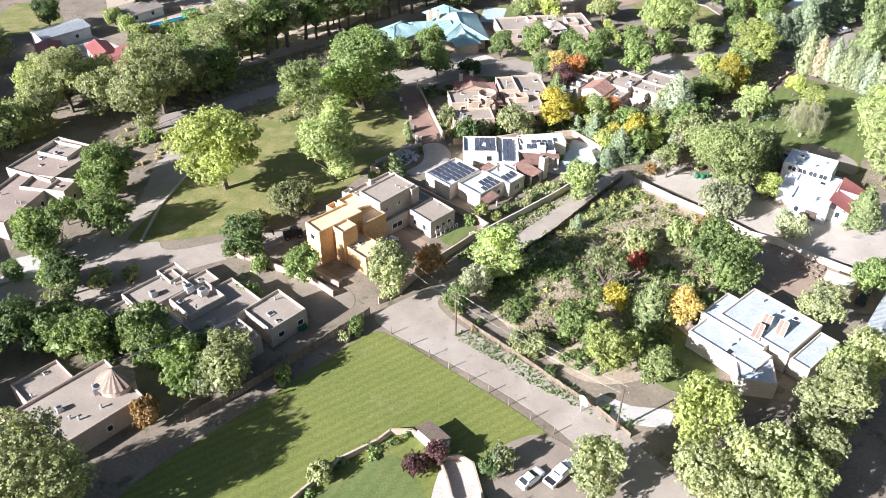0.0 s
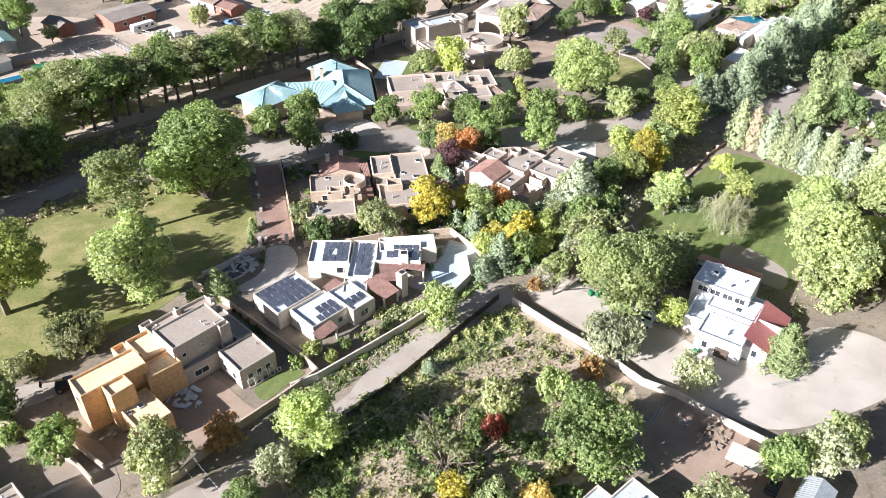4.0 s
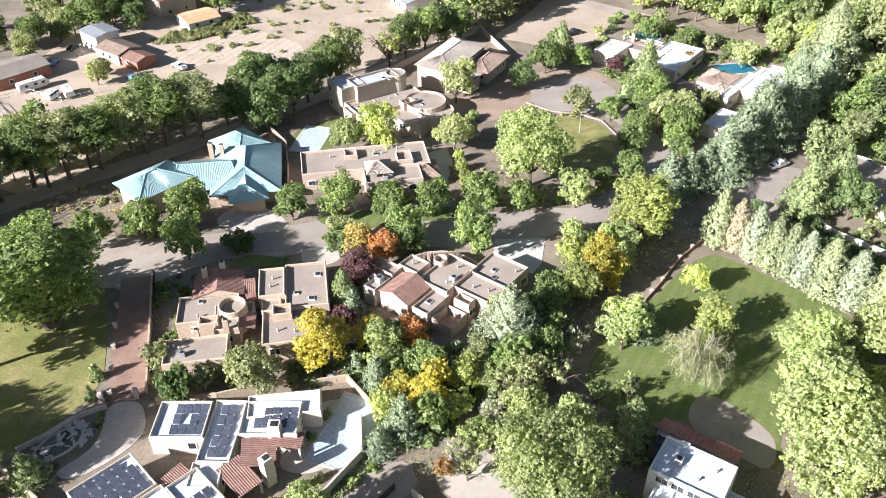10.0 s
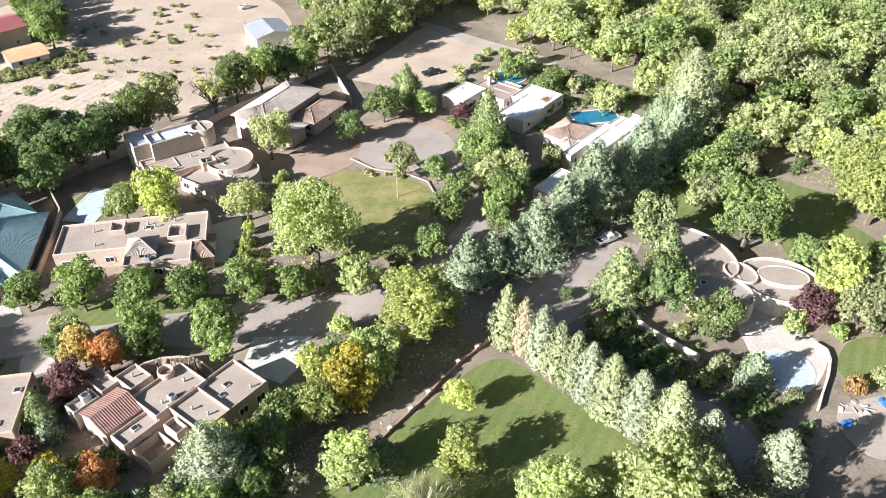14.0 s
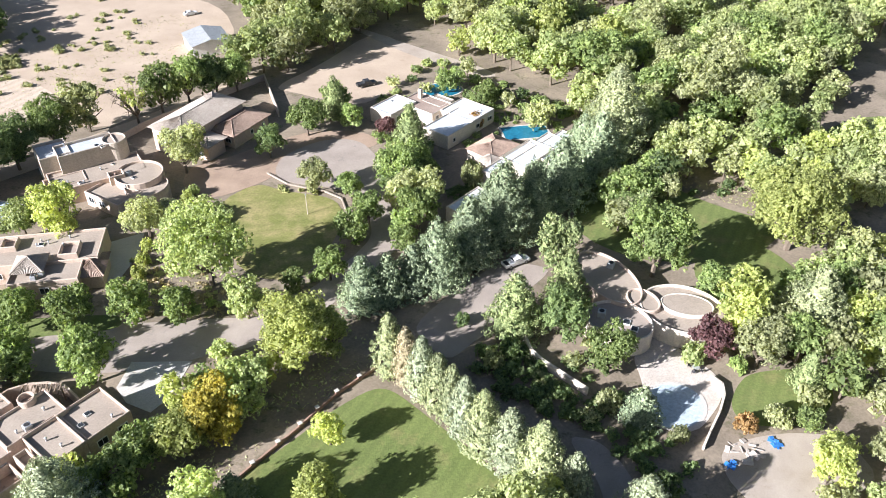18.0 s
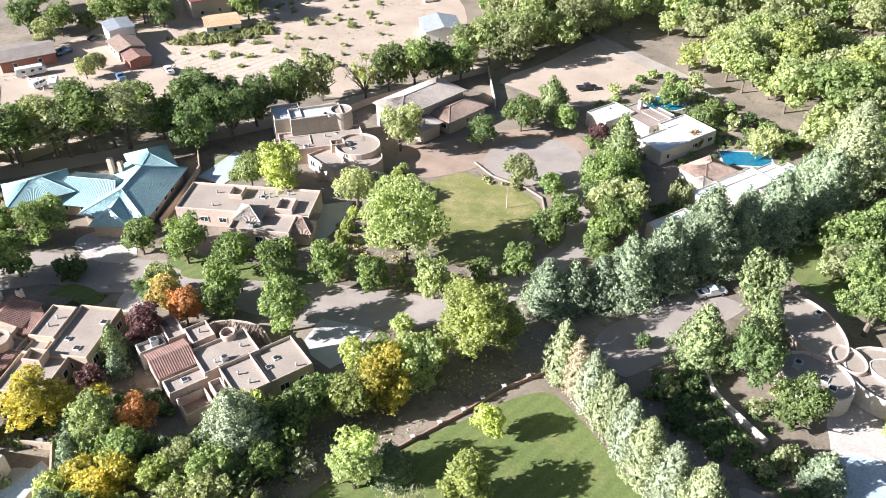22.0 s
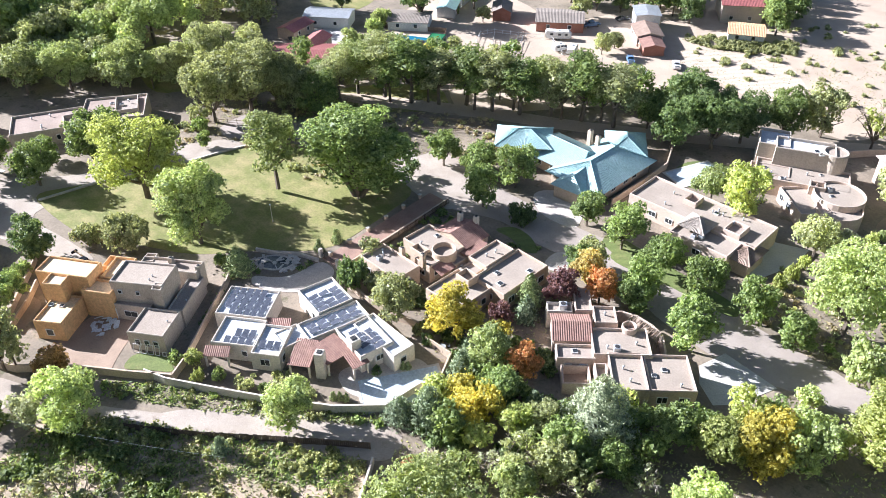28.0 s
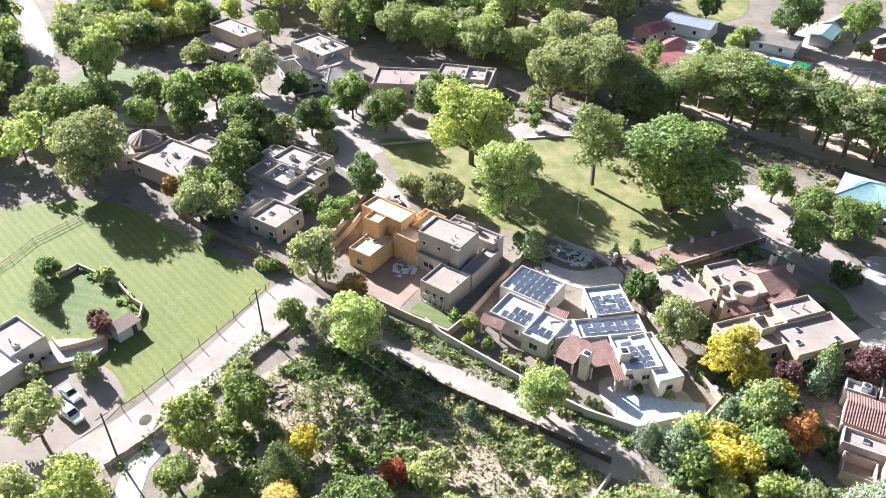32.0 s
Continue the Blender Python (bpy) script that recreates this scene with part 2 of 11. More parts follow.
LEAF = leafy("green_leaves", (0.105, 0.155, 0.052), (0.26, 0.32, 0.12))
LEAFLIGHT = leafy("light_green_leaves", (0.185, 0.24, 0.09), (0.39, 0.435, 0.20))
LEAFDARK = leafy("dark_green_leaves", (0.072, 0.115, 0.045), (0.19, 0.245, 0.1))
LEAFOLIVE = leafy("olive_leaves", (0.18, 0.205, 0.095), (0.38, 0.4, 0.215))
LEAFYELLOWGREEN = leafy("yellow_green_leaves", (0.21, 0.255, 0.075), (0.42, 0.45, 0.17))
LEAFYELLOW = leafy("yellow_leaves", (0.29, 0.27, 0.05), (0.54, 0.475, 0.105))
LEAFGOLD = leafy("dull_gold_leaves", (0.27, 0.22, 0.075), (0.48, 0.41, 0.17))
LEAFORANGE = leafy("orange_leaves", (0.30, 0.17, 0.06), (0.5, 0.27, 0.12))
LEAFRED = leafy("red_leaves", (0.26, 0.09, 0.065), (0.48, 0.18, 0.13))
LEAFPURPLE = leafy("purple_leaves", (0.085, 0.046, 0.048), (0.185, 0.1, 0.1))
LEAFBROWN = leafy("rusty_leaves", (0.198, 0.126, 0.054), (0.378, 0.252, 0.108))
LEAFGREY = leafy("silver_leaves", (0.23, 0.25, 0.155), (0.43, 0.45, 0.31))
NEEDLEBLUE = leafy("blue_green_needles", (0.10, 0.14, 0.08), (0.28, 0.33, 0.195), 0.15, 0.1)
NEEDLESILVER = leafy("silver_blue_needles", (0.15, 0.185, 0.115), (0.345, 0.38, 0.24), 0.12, 0.1)
NEEDLE = leafy("green_needles", (0.11, 0.155, 0.06), (0.275, 0.315, 0.135), 0.2, 0.1)
NEEDLEPALE = leafy("pale_needles", (0.145, 0.18, 0.09), (0.345, 0.37, 0.195), 0.15, 0.12)
NEEDLEDRY = leafy("dry_needles", (0.22, 0.19, 0.115), (0.42, 0.37, 0.245), 0.15, 0.1)
DRYWEED = leafy("dry_weeds", (0.22, 0.185, 0.10), (0.40, 0.34, 0.20), 0.25, 0.2)
WEED = leafy("weeds", (0.13, 0.155, 0.06), (0.30, 0.30, 0.12), 0.25, 0.2)
LEAFPALE = leafy("pale_green_leaves", (0.21, 0.255, 0.105), (0.42, 0.46, 0.22))
TILLED = mown("tilled_sand", (0.46, 0.37, 0.29), (0.53, 0.435, 0.345), 62, 2.6, 0.06, (0.4, 0.33, 0.24), 0.6)


# ---- mesh helpers ----
class Geo:
    """Collects corners and faces of one mesh."""

    def __init__(self):
        self.v, self.f = [], []

    def add(self, verts, faces):
        n = len(self.v)
        self.v += [tuple(p) for p in verts]
        self.f += [tuple(i + n for i in q) for q in faces]
        return self

    def prism(self, pts, z0, z1, chamfer=0.0):
        """An upright prism over a plan, with its top edge chamfered."""
        n = len(pts)
        if chamfer:
            mx, my = sum(p[0] for p in pts) / n, sum(p[1] for p in pts) / n
            top = []
            for x, y in pts:
                d = math.hypot(x - mx, y - my) or 1
                k = max(0.0, 1 - chamfer * 1.4 / d)
                top.append((mx + (x - mx) * k, my + (y - my) * k))
            loops = [[(x, y, z0) for x, y in pts], [(x, y, z1 - chamfer) for x, y in pts], [(x, y, z1) for x, y in top]]
        else:
            loops = [[(x, y, z0) for x, y in pts], [(x, y, z1) for x, y in pts]]
        vs = [p for lp in loops for p in lp]
        fs = [(a * n + i, a * n + (i + 1) % n, (a + 1) * n + (i + 1) % n, (a + 1) * n + i) for a in range(len(loops) - 1) for i in range(n)]
        fs += [tuple(range((len(loops) - 1) * n, len(loops) * n)), tuple(reversed(range(n)))]
        return self.add(vs, fs)

    def box(self, x, y, z, sx, sy, sz, rz=0.0, chamfer=0.0):
        """A box on z, turned by rz degrees."""
        return self.prism(rect_plan(x, y, sx, sy, rz), z, z + sz, chamfer)

    def tube(self, a, b, r0, r1, n=6):
        a, b = Vector(a), Vector(b)
        w = (b - a).normalized()
        u = w.orthogonal().normalized()
        s = w.cross(u)
        vs = []
        for c, r in ((a, r0), (b, r1)):
            vs += [c + (u * math.cos(k * math.tau / n) + s * math.sin(k * math.tau / n)) * r for k in range(n)]
        fs = [(k, (k + 1) % n, n + (k + 1) % n, n + k) for k in range(n)] + [tuple(range(n, 2 * n)), tuple(reversed(range(n)))]
        return self.add(vs, fs)

    def mesh(self, name):
        me = bpy.data.meshes.new(name)
        me.from_pydata(self.v, [], self.f)
        me.update()
        return me


def rect_plan(x, y, sx, sy, rz=0.0):
    c, s = math.cos(radians(rz)), math.sin(radians(rz))
    return [(x + c * a - s * b, y + s * a + c * b) for a, b in ((-sx / 2, -sy / 2), (sx / 2, -sy / 2), (sx / 2, sy / 2), (-sx / 2, sy / 2))]


def round_plan(x, y, rx, ry, rz=0.0, n=28):
    c, s = math.cos(radians(rz)), math.sin(radians(rz))
    return [(x + c * rx * math.cos(k * math.tau / n) - s * ry * math.sin(k * math.tau / n), y + s * rx * math.cos(k * math.tau / n) + c * ry * math.sin(k * math.tau / n)) for k in range(n)]


def part(name, geo, mat, parent=None, label=""):
    """One mesh object under a thing or a part."""
    me = geo.mesh(name) if isinstance(geo, Geo) else geo
    ob = new(name, me)
    if mat and not me.materials:
        me.materials.append(mat)
    if parent is not None:
        ob.parent = parent
    return tagged(ob, label)


def thing(name, x, y, rz, label, category, group="", z=0.0):
    ob = new(name)
    ob.empty_display_size = 0.3
    ob.matrix_basis = pose(x, y, z, 0, 0, rz)
    return tagged(ob, label, category, group)


def setting(name, geo, mat, label, category):
    return tagged(part(name, geo, mat), label, category, "", "structure")


BUILT, PAVED = [], []  # plans of wings and of roads, which plants keep clear of


def clear(x, y, gap=0.3):
    """Whether a place of the plan is off every building and road."""
    for cx, cy, w, d, co, si in BUILT:
        dx, dy = x - cx, y - cy
        if abs(dx * co + dy * si) < w / 2 + gap and abs(dy * co - dx * si) < d / 2 + gap:
            return False
    return not any(x0 < x < x1 and y0 < y < y1 and inside(x, y, q) for x0, x1, y0, y1, q in PAVED)


def built(x, y, w, d, rz):
    BUILT.append((x, y, w, d, math.cos(radians(rz)), math.sin(radians(rz))))


def zone(name, mat, label, category, level, *pts):
    """A flat piece of ground with an outline in the plan."""
    if sum(a[0] * b[1] - b[0] * a[1] for a, b in zip(pts, pts[1:] + pts[:1])) < 0:
        pts = pts[::-1]
    # soften the outline: two rounds of corner cutting, then an uneven edge
    pts = list(pts)
    for _ in range(0 if mat in (CONCRETE, BRICKRED) else 2):
        pts = [q for a, b in zip(pts, pts[1:] + pts[:1]) for q in ((a[0] * 0.78 + b[0] * 0.22, a[1] * 0.78 + b[1] * 0.22), (a[0] * 0.22 + b[0] * 0.78, a[1] * 0.22 + b[1] * 0.78))]
    if category in ("road", "driveway", "patio"):
        PAVED.append((min(p[0] for p in pts), max(p[0] for p in pts), min(p[1] for p in pts), max(p[1] for p in pts), pts))
    return setting(name, Geo().prism(pts, -0.3, level), mat, label, category)


# ---- buildings ----
STOREY = 1.09  # the wings' heights below are for a storey of 3.7 m with its parapet


def house(name, label, x, y, rz, category="house", group=""):
    ob = thing(name, x, y, rz, label, category, group)
    ob.matrix_basis = pose(x, y, 0, 0, 0, rz) @ Matrix.Diagonal((1, 1, STOREY, 1))
    return ob


def local(h, x, y):
    """A place of the plan in a thing's own axes."""
    m = h.matrix_basis
    dx, dy = x - m.translation.x, y - m.translation.y
    a = m.to_euler().z
    return dx * math.cos(a) + dy * math.sin(a), -dx * math.sin(a) + dy * math.cos(a)


def shell(plan, inner, h, lip):
    """An outer wall with a rounded parapet round a sunken roof."""
    n = len(plan)
    g = Geo()
    c = 0.12
    mix = lambda k: [(a[0] + (b[0] - a[0]) * k, a[1] + (b[1] - a[1]) * k) for a, b in zip(plan, inner)]
    loops = [(plan, -0.3), (plan, h - c), (mix(0.3), h), (mix(0.7), h), (inner, h - c), (inner, h - lip - 0.1)]
    vs = [(x, y, z) for lp, z in loops for x, y in lp]
    fs = [(a * n + i, a * n + (i + 1) % n, (a + 1) * n + (i + 1) % n, (a + 1) * n + i) for a in range(len(loops) - 1) for i in range(n)]
    return g.add(vs, fs)


def block(h, x, y, w, d, rz, height, wall=None, roof=None, lip=0.45):
    """A flat-roofed wing: walls with a parapet, and the roof inside it. Its centre is a place of the plan."""
    built(x, y, w, d, rz)
    lx, ly = local(h, x, y)
    a = rz - math.degrees(h.matrix_basis.to_euler().z)
    plan, inner = rect_plan(lx, ly, w, d, a), rect_plan(lx, ly, w - 0.6, d - 0.6, a)
    part("wall", shell(plan, inner, height, lip), wall or ADOBE, h)
    part("roof", Geo().prism(rect_plan(lx, ly, w - 0.56, d - 0.56, a), height - lip - 0.2, height - lip), roof or ROOFGREY, h)
    return lx, ly, a


def drum(h, x, y, r, height, wall, roof, lip=0.5, name="round_tower"):
    built(x, y, 1.8 * r, 1.8 * r, 0)
    lx, ly = local(h, x, y)
    part(name, shell(round_plan(lx, ly, r, r), round_plan(lx, ly, r - 0.3, r - 0.3), height, lip), wall, h)
    part("roof", Geo().prism(round_plan(lx, ly, r - 0.28, r - 0.28), height - lip - 0.2, height - lip), roof, h)


def ribbed(corners, step, rise, base=0.06):
    """A sloping roof plane from eave (first two corners) to ridge (last two), with ribs that run up the slope."""
    p = [Vector(c) for c in corners]
    up = (p[1] - p[0]).cross(p[3] - p[0]).normalized()
    if up.z < 0:
        up = -up
    n = max(2, int(max((p[1] - p[0]).length, (p[2] - p[3]).length) / step))
    g = Geo()
    a, b, e = [], [], []
    for k in range(2 * n + 1):
        f = k / (2 * n)
        lift = up * (rise if k % 2 else 0.0)
        lo, hi = p[0].lerp(p[1], f), p[3].lerp(p[2], f)
        a.append(lo + lift)
        b.append(hi + lift)
        e.append(lo - up * base)
    m = len(a)
    g.add(a + b + e, [(k, k + 1, m + k + 1, m + k) for k in range(m - 1)] + [(2 * m + k, 2 * m + k + 1, k + 1, k) for k in range(m - 1)])
    return g


def hip_roof(h, x, y, w, d, rz, eave, rise, mat, step=0.32, rib=0.09, over=0.4, ridge=None, name="roof_plane"):
    """A hipped roof in four ribbed planes, with its ridge along w. ridge: the ridge's length (0 for a pyramid)."""
    lx, ly = local(h, x, y)
    a = rz - math.degrees(h.matrix_basis.to_euler().z)
    w, d = w + 2 * over, d + 2 * over
    r = max(0.02, (w - d) if ridge is None else ridge) / 2
    c, s = math.cos(radians(a)), math.sin(radians(a))
    at = lambda u, v, z: (lx + c * u - s * v, ly + s * u + c * v, z)
    A, B, C, D = at(-w / 2, -d / 2, eave), at(w / 2, -d / 2, eave), at(w / 2, d / 2, eave), at(-w / 2, d / 2, eave)
    E, F = at(-r, 0, eave + rise), at(r, 0, eave + rise)
    for q in ((A, B, F, E), (B, C, F, F), (C, D, E, F), (D, A, E, E)):
        part(name, ribbed(q, step, rib), mat, h)
    g = Geo()
    for p, q in ((A, E), (D, E), (B, F), (C, F), (E, F)):
        if (Vector(p) - Vector(q)).length > 0.1:
            g.tube((p[0], p[1], p[2] + 0.05), (q[0], q[1], q[2] + 0.07), 0.1, 0.1, 5)
    part("ridge_cap", g, mat, h)


def shed_roof(h, x, y, w, d, rz, low, high, mat, step=0.32, rib=0.05):
    """One ribbed plane that rises along its d side."""
    lx, ly = local(h, x, y)
    a = rz - math.degrees(h.matrix_basis.to_euler().z)
    c, s = math.cos(radians(a)), math.sin(radians(a))
    at = lambda u, v, z: (lx + c * u - s * v, ly + s * u + c * v, z)
    part("roof_plane", ribbed((at(-w / 2, -d / 2, low), at(w / 2, -d / 2, low), at(w / 2, d / 2, high), at(-w / 2, d / 2, high)), step, rib), mat, h)


def gable_roof(h, x, y, w, d, rz, eave, rise, mat, step=0.4, rib=0.06, over=0.4, wall=None):
    """Two ribbed planes that meet in a ridge along w, with gable walls under its ends."""
    lx, ly = local(h, x, y)
    a = rz - math.degrees(h.matrix_basis.to_euler().z)
    c, s = math.cos(radians(a)), math.sin(radians(a))
    at = lambda u, v, z: (lx + c * u - s * v, ly + s * u + c * v, z)
    W2, D2 = w / 2 + over, d / 2 + over
    k = rise * over / (d / 2)
    E, F = at(-W2, 0, eave + rise), at(W2, 0, eave + rise)
    part("roof_plane", ribbed((at(-W2, -D2, eave - k), at(W2, -D2, eave - k), F, E), step, rib), mat, h)
    part("roof_plane", ribbed((at(W2, D2, eave - k), at(-W2, D2, eave - k), E, F), step, rib), mat, h)
    for u in (-w / 2, w / 2):
        g = Geo()
        t = 0.12
        vs = [at(u + e, v, z) for e in (-t, t) for v, z in ((-d / 2, eave - 0.05), (d / 2, eave - 0.05), (0, eave + rise - 0.08))]
        g.add(vs, [(0, 1, 2), (5, 4, 3), (0, 3, 4, 1), (1, 4, 5, 2), (2, 5, 3, 0)])
        part("gable", g, wall or ADOBE, h)


def plain_walls(h, x, y, w, d, rz, height, wall):
    built(x, y, w, d, rz)
    lx, ly = local(h, x, y)
    a = rz - math.degrees(h.matrix_basis.to_euler().z)
    part("wall", Geo().box(lx, ly, -0.3, w, d, height + 0.3, a), wall, h)


def opening(h, x, y, z, w, t, rz, kind="window", rim=None, proud=0.06):
    """A window or door on a wall: a frame round a dark pane or leaf. x, y: its foot's middle in the plan; rz: the wall's direction."""
    lx, ly = local(h, x, y)
    a = rz - math.degrees(h.matrix_basis.to_euler().z)
    ob = new(kind)
    ob.empty_display_size = 0.2
    ob.parent = h
    ob.matrix_basis = pose(lx, ly, z, 0, 0, a)
    g = Geo()
    b = 0.1
    for sx in (-1, 1):
        g.box(sx * (w / 2 - b / 2), 0, 0, b, 0.16 + 2 * proud, t)
    g.box(0, 0, t - b, w - 2 * b, 0.16 + 2 * proud, b)
    g.box(0, 0, 0, w - 2 * b, 0.16 + 2 * proud, b)
    if w > 1.5 and kind == "window":
        g.box(0, 0, b, 0.07, 0.14 + 2 * proud, t - 2 * b)
    part("window_frame" if kind == "window" else "door_frame", g, rim or WHITE, ob)
    part("pane" if kind == "window" else "door_leaf", Geo().box(0, 0, b, w - 2 * b, 0.1 + 2 * proud, t - 2 * b), GLASS if kind == "window" else DARKWOOD, ob)


def on_side(h, blk, side, spots, z=1.0, w=1.2, t=1.2, kind="window", rim=None):
    """Openings on one side of a wing (x, y, w, d, rz): side 0 to 3, counter-clockwise from its -d side; spots: shares along it."""
    x, y, bw, bd, rz = blk
    c, s = math.cos(radians(rz)), math.sin(radians(rz))
    for f in spots:
        u, v = ((f - 0.5) * bw, -bd / 2) if side == 0 else (bw / 2, (f - 0.5) * bd) if side == 1 else ((0.5 - f) * bw, bd / 2) if side == 2 else (-bw / 2, (0.5 - f) * bd)
        opening(h, x + c * u - s * v, y + s * u + c * v, z, w, t, rz + (0 if side in (0, 2) else 90), kind, rim)


def chimney(h, x, y, z0, z1, s=0.9, rz=0.0, wall=None):
    lx, ly = local(h, x, y)
    a = rz - math.degrees(h.matrix_basis.to_euler().z)
    g = Geo().box(lx, ly, z0, s, s, z1 - z0, a, 0.08)
    c = part("chimney", g, wall or ADOBE, h)
    part("flue", Geo().box(lx, ly, z1 - 0.02, s * 0.5, s * 0.5, 0.16, a, 0.03), BLACK, c)


def skylight(h, x, y, z, s, rz):
    lx, ly = local(h, x, y)
    a = rz - math.degrees(h.matrix_basis.to_euler().z)
    k = part("skylight", Geo().box(lx, ly, z, s, s, 0.22, a, 0.03), WHITE, h)
    part("pane", Geo().box(lx, ly, z + 0.2, s * 0.8, s * 0.8, 0.06, a, 0.02), GLASS, k)


def vent(h, x, y, z, s=0.3, t=0.6):
    lx, ly = local(h, x, y)
    k = part("roof_vent", Geo().tube((lx, ly, z), (lx, ly, z + t), s / 2, s / 2, 8), GREYMETAL, h)
    part("cap", Geo().tube((lx, ly, z + t), (lx, ly, z + t + 0.1), s * 0.8, s * 0.3, 8), GREYMETAL, k)


def cooler(h, x, y, z, rz=0.0, s=1.1):
    lx, ly = local(h, x, y)
    a = rz - math.degrees(h.matrix_basis.to_euler().z)
    k = part("cooling_unit", Geo().box(lx, ly, z, s, s, s * 0.85, a, 0.06), GREYMETAL, h, "pale grey metal cooling unit")
    part("fan_guard", Geo().tube((lx, ly, z + s * 0.85), (lx, ly, z + s * 0.85 + 0.05), s * 0.36, s * 0.36, 12), BLACK, k)


def solar_panel(h, lx, ly, z, a, w=1.0, t=1.62, tilt=9):
    """A framed panel on a low stand, in the thing's own axes."""
    ob = part("solar_panel", PANELMESH, None, h)
    ob.matrix_basis = pose(lx, ly, z, tilt, 0, a)


def panel_mesh():
    g = Geo().box(0, 0, 0.2, 1.0, 1.62, 0.045)
    frame_faces = len(g.f)
    for k in range(3):
        g.box(0, -0.53 + k * 0.53, 0.246, 0.94, 0.49, 0.006)
    for s in (-0.4, 0.4):
        g.box(s, -0.6, -0.1, 0.05, 0.05, 0.3)
        g.box(s, 0.6, -0.3, 0.05, 0.05, 0.5)
    me = g.mesh("solar_panel")
    me.materials.append(CHROME)
    me.materials.append(PANEL)
    for k, p in enumerate(me.polygons):
        p.material_index = 1 if frame_faces <= k < frame_faces + 18 else 0
    return me


PANELMESH = panel_mesh()


def cone_roof(h, x, y, r, z, rise, mat=None):
    """A ribbed cone on a low drum."""
    lx, ly = local(h, x, y)
    part("drum", Geo().prism(round_plan(lx, ly, r, r), 0, z), PINKADOBE, h)
    g = Geo()
    n = 36
    top = [(lx + 0.12 * math.cos(k * math.tau / n), ly + 0.12 * math.sin(k * math.tau / n), z + rise) for k in range(n)]
    low = [(lx + (r + 0.35) * math.cos(k * math.tau / n), ly + (r + 0.35) * math.sin(k * math.tau / n), z - 0.1 + (0.14 if k % 2 else 0)) for k in range(n)]
    g.add(top + low, [(k, (k + 1) % n, n + (k + 1) % n, n + k) for k in range(n)] + [tuple(range(n))])
    part("cone_roof", g, mat or ROOFTAN, h, "ribbed tan cone roof")


def roof_monitor(h, x, y, z, rz):
    """A wedge-shaped skylight: white back and cheeks, a brown slope with a mullion."""
    lx, ly = local(h, x, y)
    a = rz - math.degrees(h.matrix_basis.to_euler().z)
    c, s = math.cos(radians(a)), math.sin(radians(a))
    at = lambda u, v, k: (lx + c * u - s * v, ly + s * u + c * v, z + k)
    g = Geo().add([at(-0.8, -1.3, 0), at(0.8, -1.3, 0), at(0.8, 1.3, 0), at(-0.8, 1.3, 0), at(-0.8, -1.3, 0.2), at(0.8, -1.3, 0.2), at(0.8, 1.3, 1.5), at(-0.8, 1.3, 1.5)],
                  [(3, 2, 1, 0), (0, 1, 5, 4), (1, 2, 6, 5), (2, 3, 7, 6), (3, 0, 4, 7), (4, 5, 6, 7)])
    k = part("skylight", g, WHITE, h, "white wedge skylight with a brown sloping pane")
    for u in (-0.36, 0.36):
        p = Geo().add([at(u - 0.31, -1.2, 0.3), at(u + 0.31, -1.2, 0.3), at(u + 0.31, 1.2, 1.5), at(u - 0.31, 1.2, 1.5), at(u - 0.31, -1.2, 0.2), at(u + 0.31, -1.2, 0.2), at(u + 0.31, 1.2, 1.4), at(u - 0.31, 1.2, 1.4)],
                      [(0, 1, 2, 3), (7, 6, 5, 4), (4, 5, 1, 0), (5, 6, 2, 1), (6, 7, 3, 2), (7, 4, 0, 3)])
        part("pane", p, BROWNTILE, k)


def oval_wing(h, x, y, rx, ry, rot, height, wall, roof, lip):
    """A curved flat-roofed wing with a rounded parapet."""
    built(x, y, 1.8 * rx, 1.8 * ry, rot)
    lx, ly = local(h, x, y)
    part("wall", shell(round_plan(lx, ly, rx, ry, rot, 40), round_plan(lx, ly, rx - 0.35, ry - 0.35, rot, 40), height, lip), wall, h)
    part("roof", Geo().prism(round_plan(lx, ly, rx - 0.3, ry - 0.3, rot, 40), height - lip - 0.2, height - lip), roof, h)


def wall_run(name, label, mat, height, thick, *pts, category="wall", cap=False, closed=False):
    """A wall along a line of the plan."""
    g = Geo()
    for a, b in zip(pts, pts[1:]):
        L = math.hypot(b[0] - a[0], b[1] - a[1])
        g.box((a[0] + b[0]) / 2, (a[1] + b[1]) / 2, -0.3, L + thick * 0.9, thick, height + 0.3, math.degrees(math.atan2(b[1] - a[1], b[0] - a[0])), 0.06)
    return setting(name, g, mat, label, category)


BOARD = {}


def board_mesh(w, t, h):
    key = (w, t, h)
    if key not in BOARD:
        me = Geo().box(0, 0, -0.1, w, t, h + 0.1, 0, 0.01).mesh("board")
        BOARD[key] = me
    return BOARD[key]


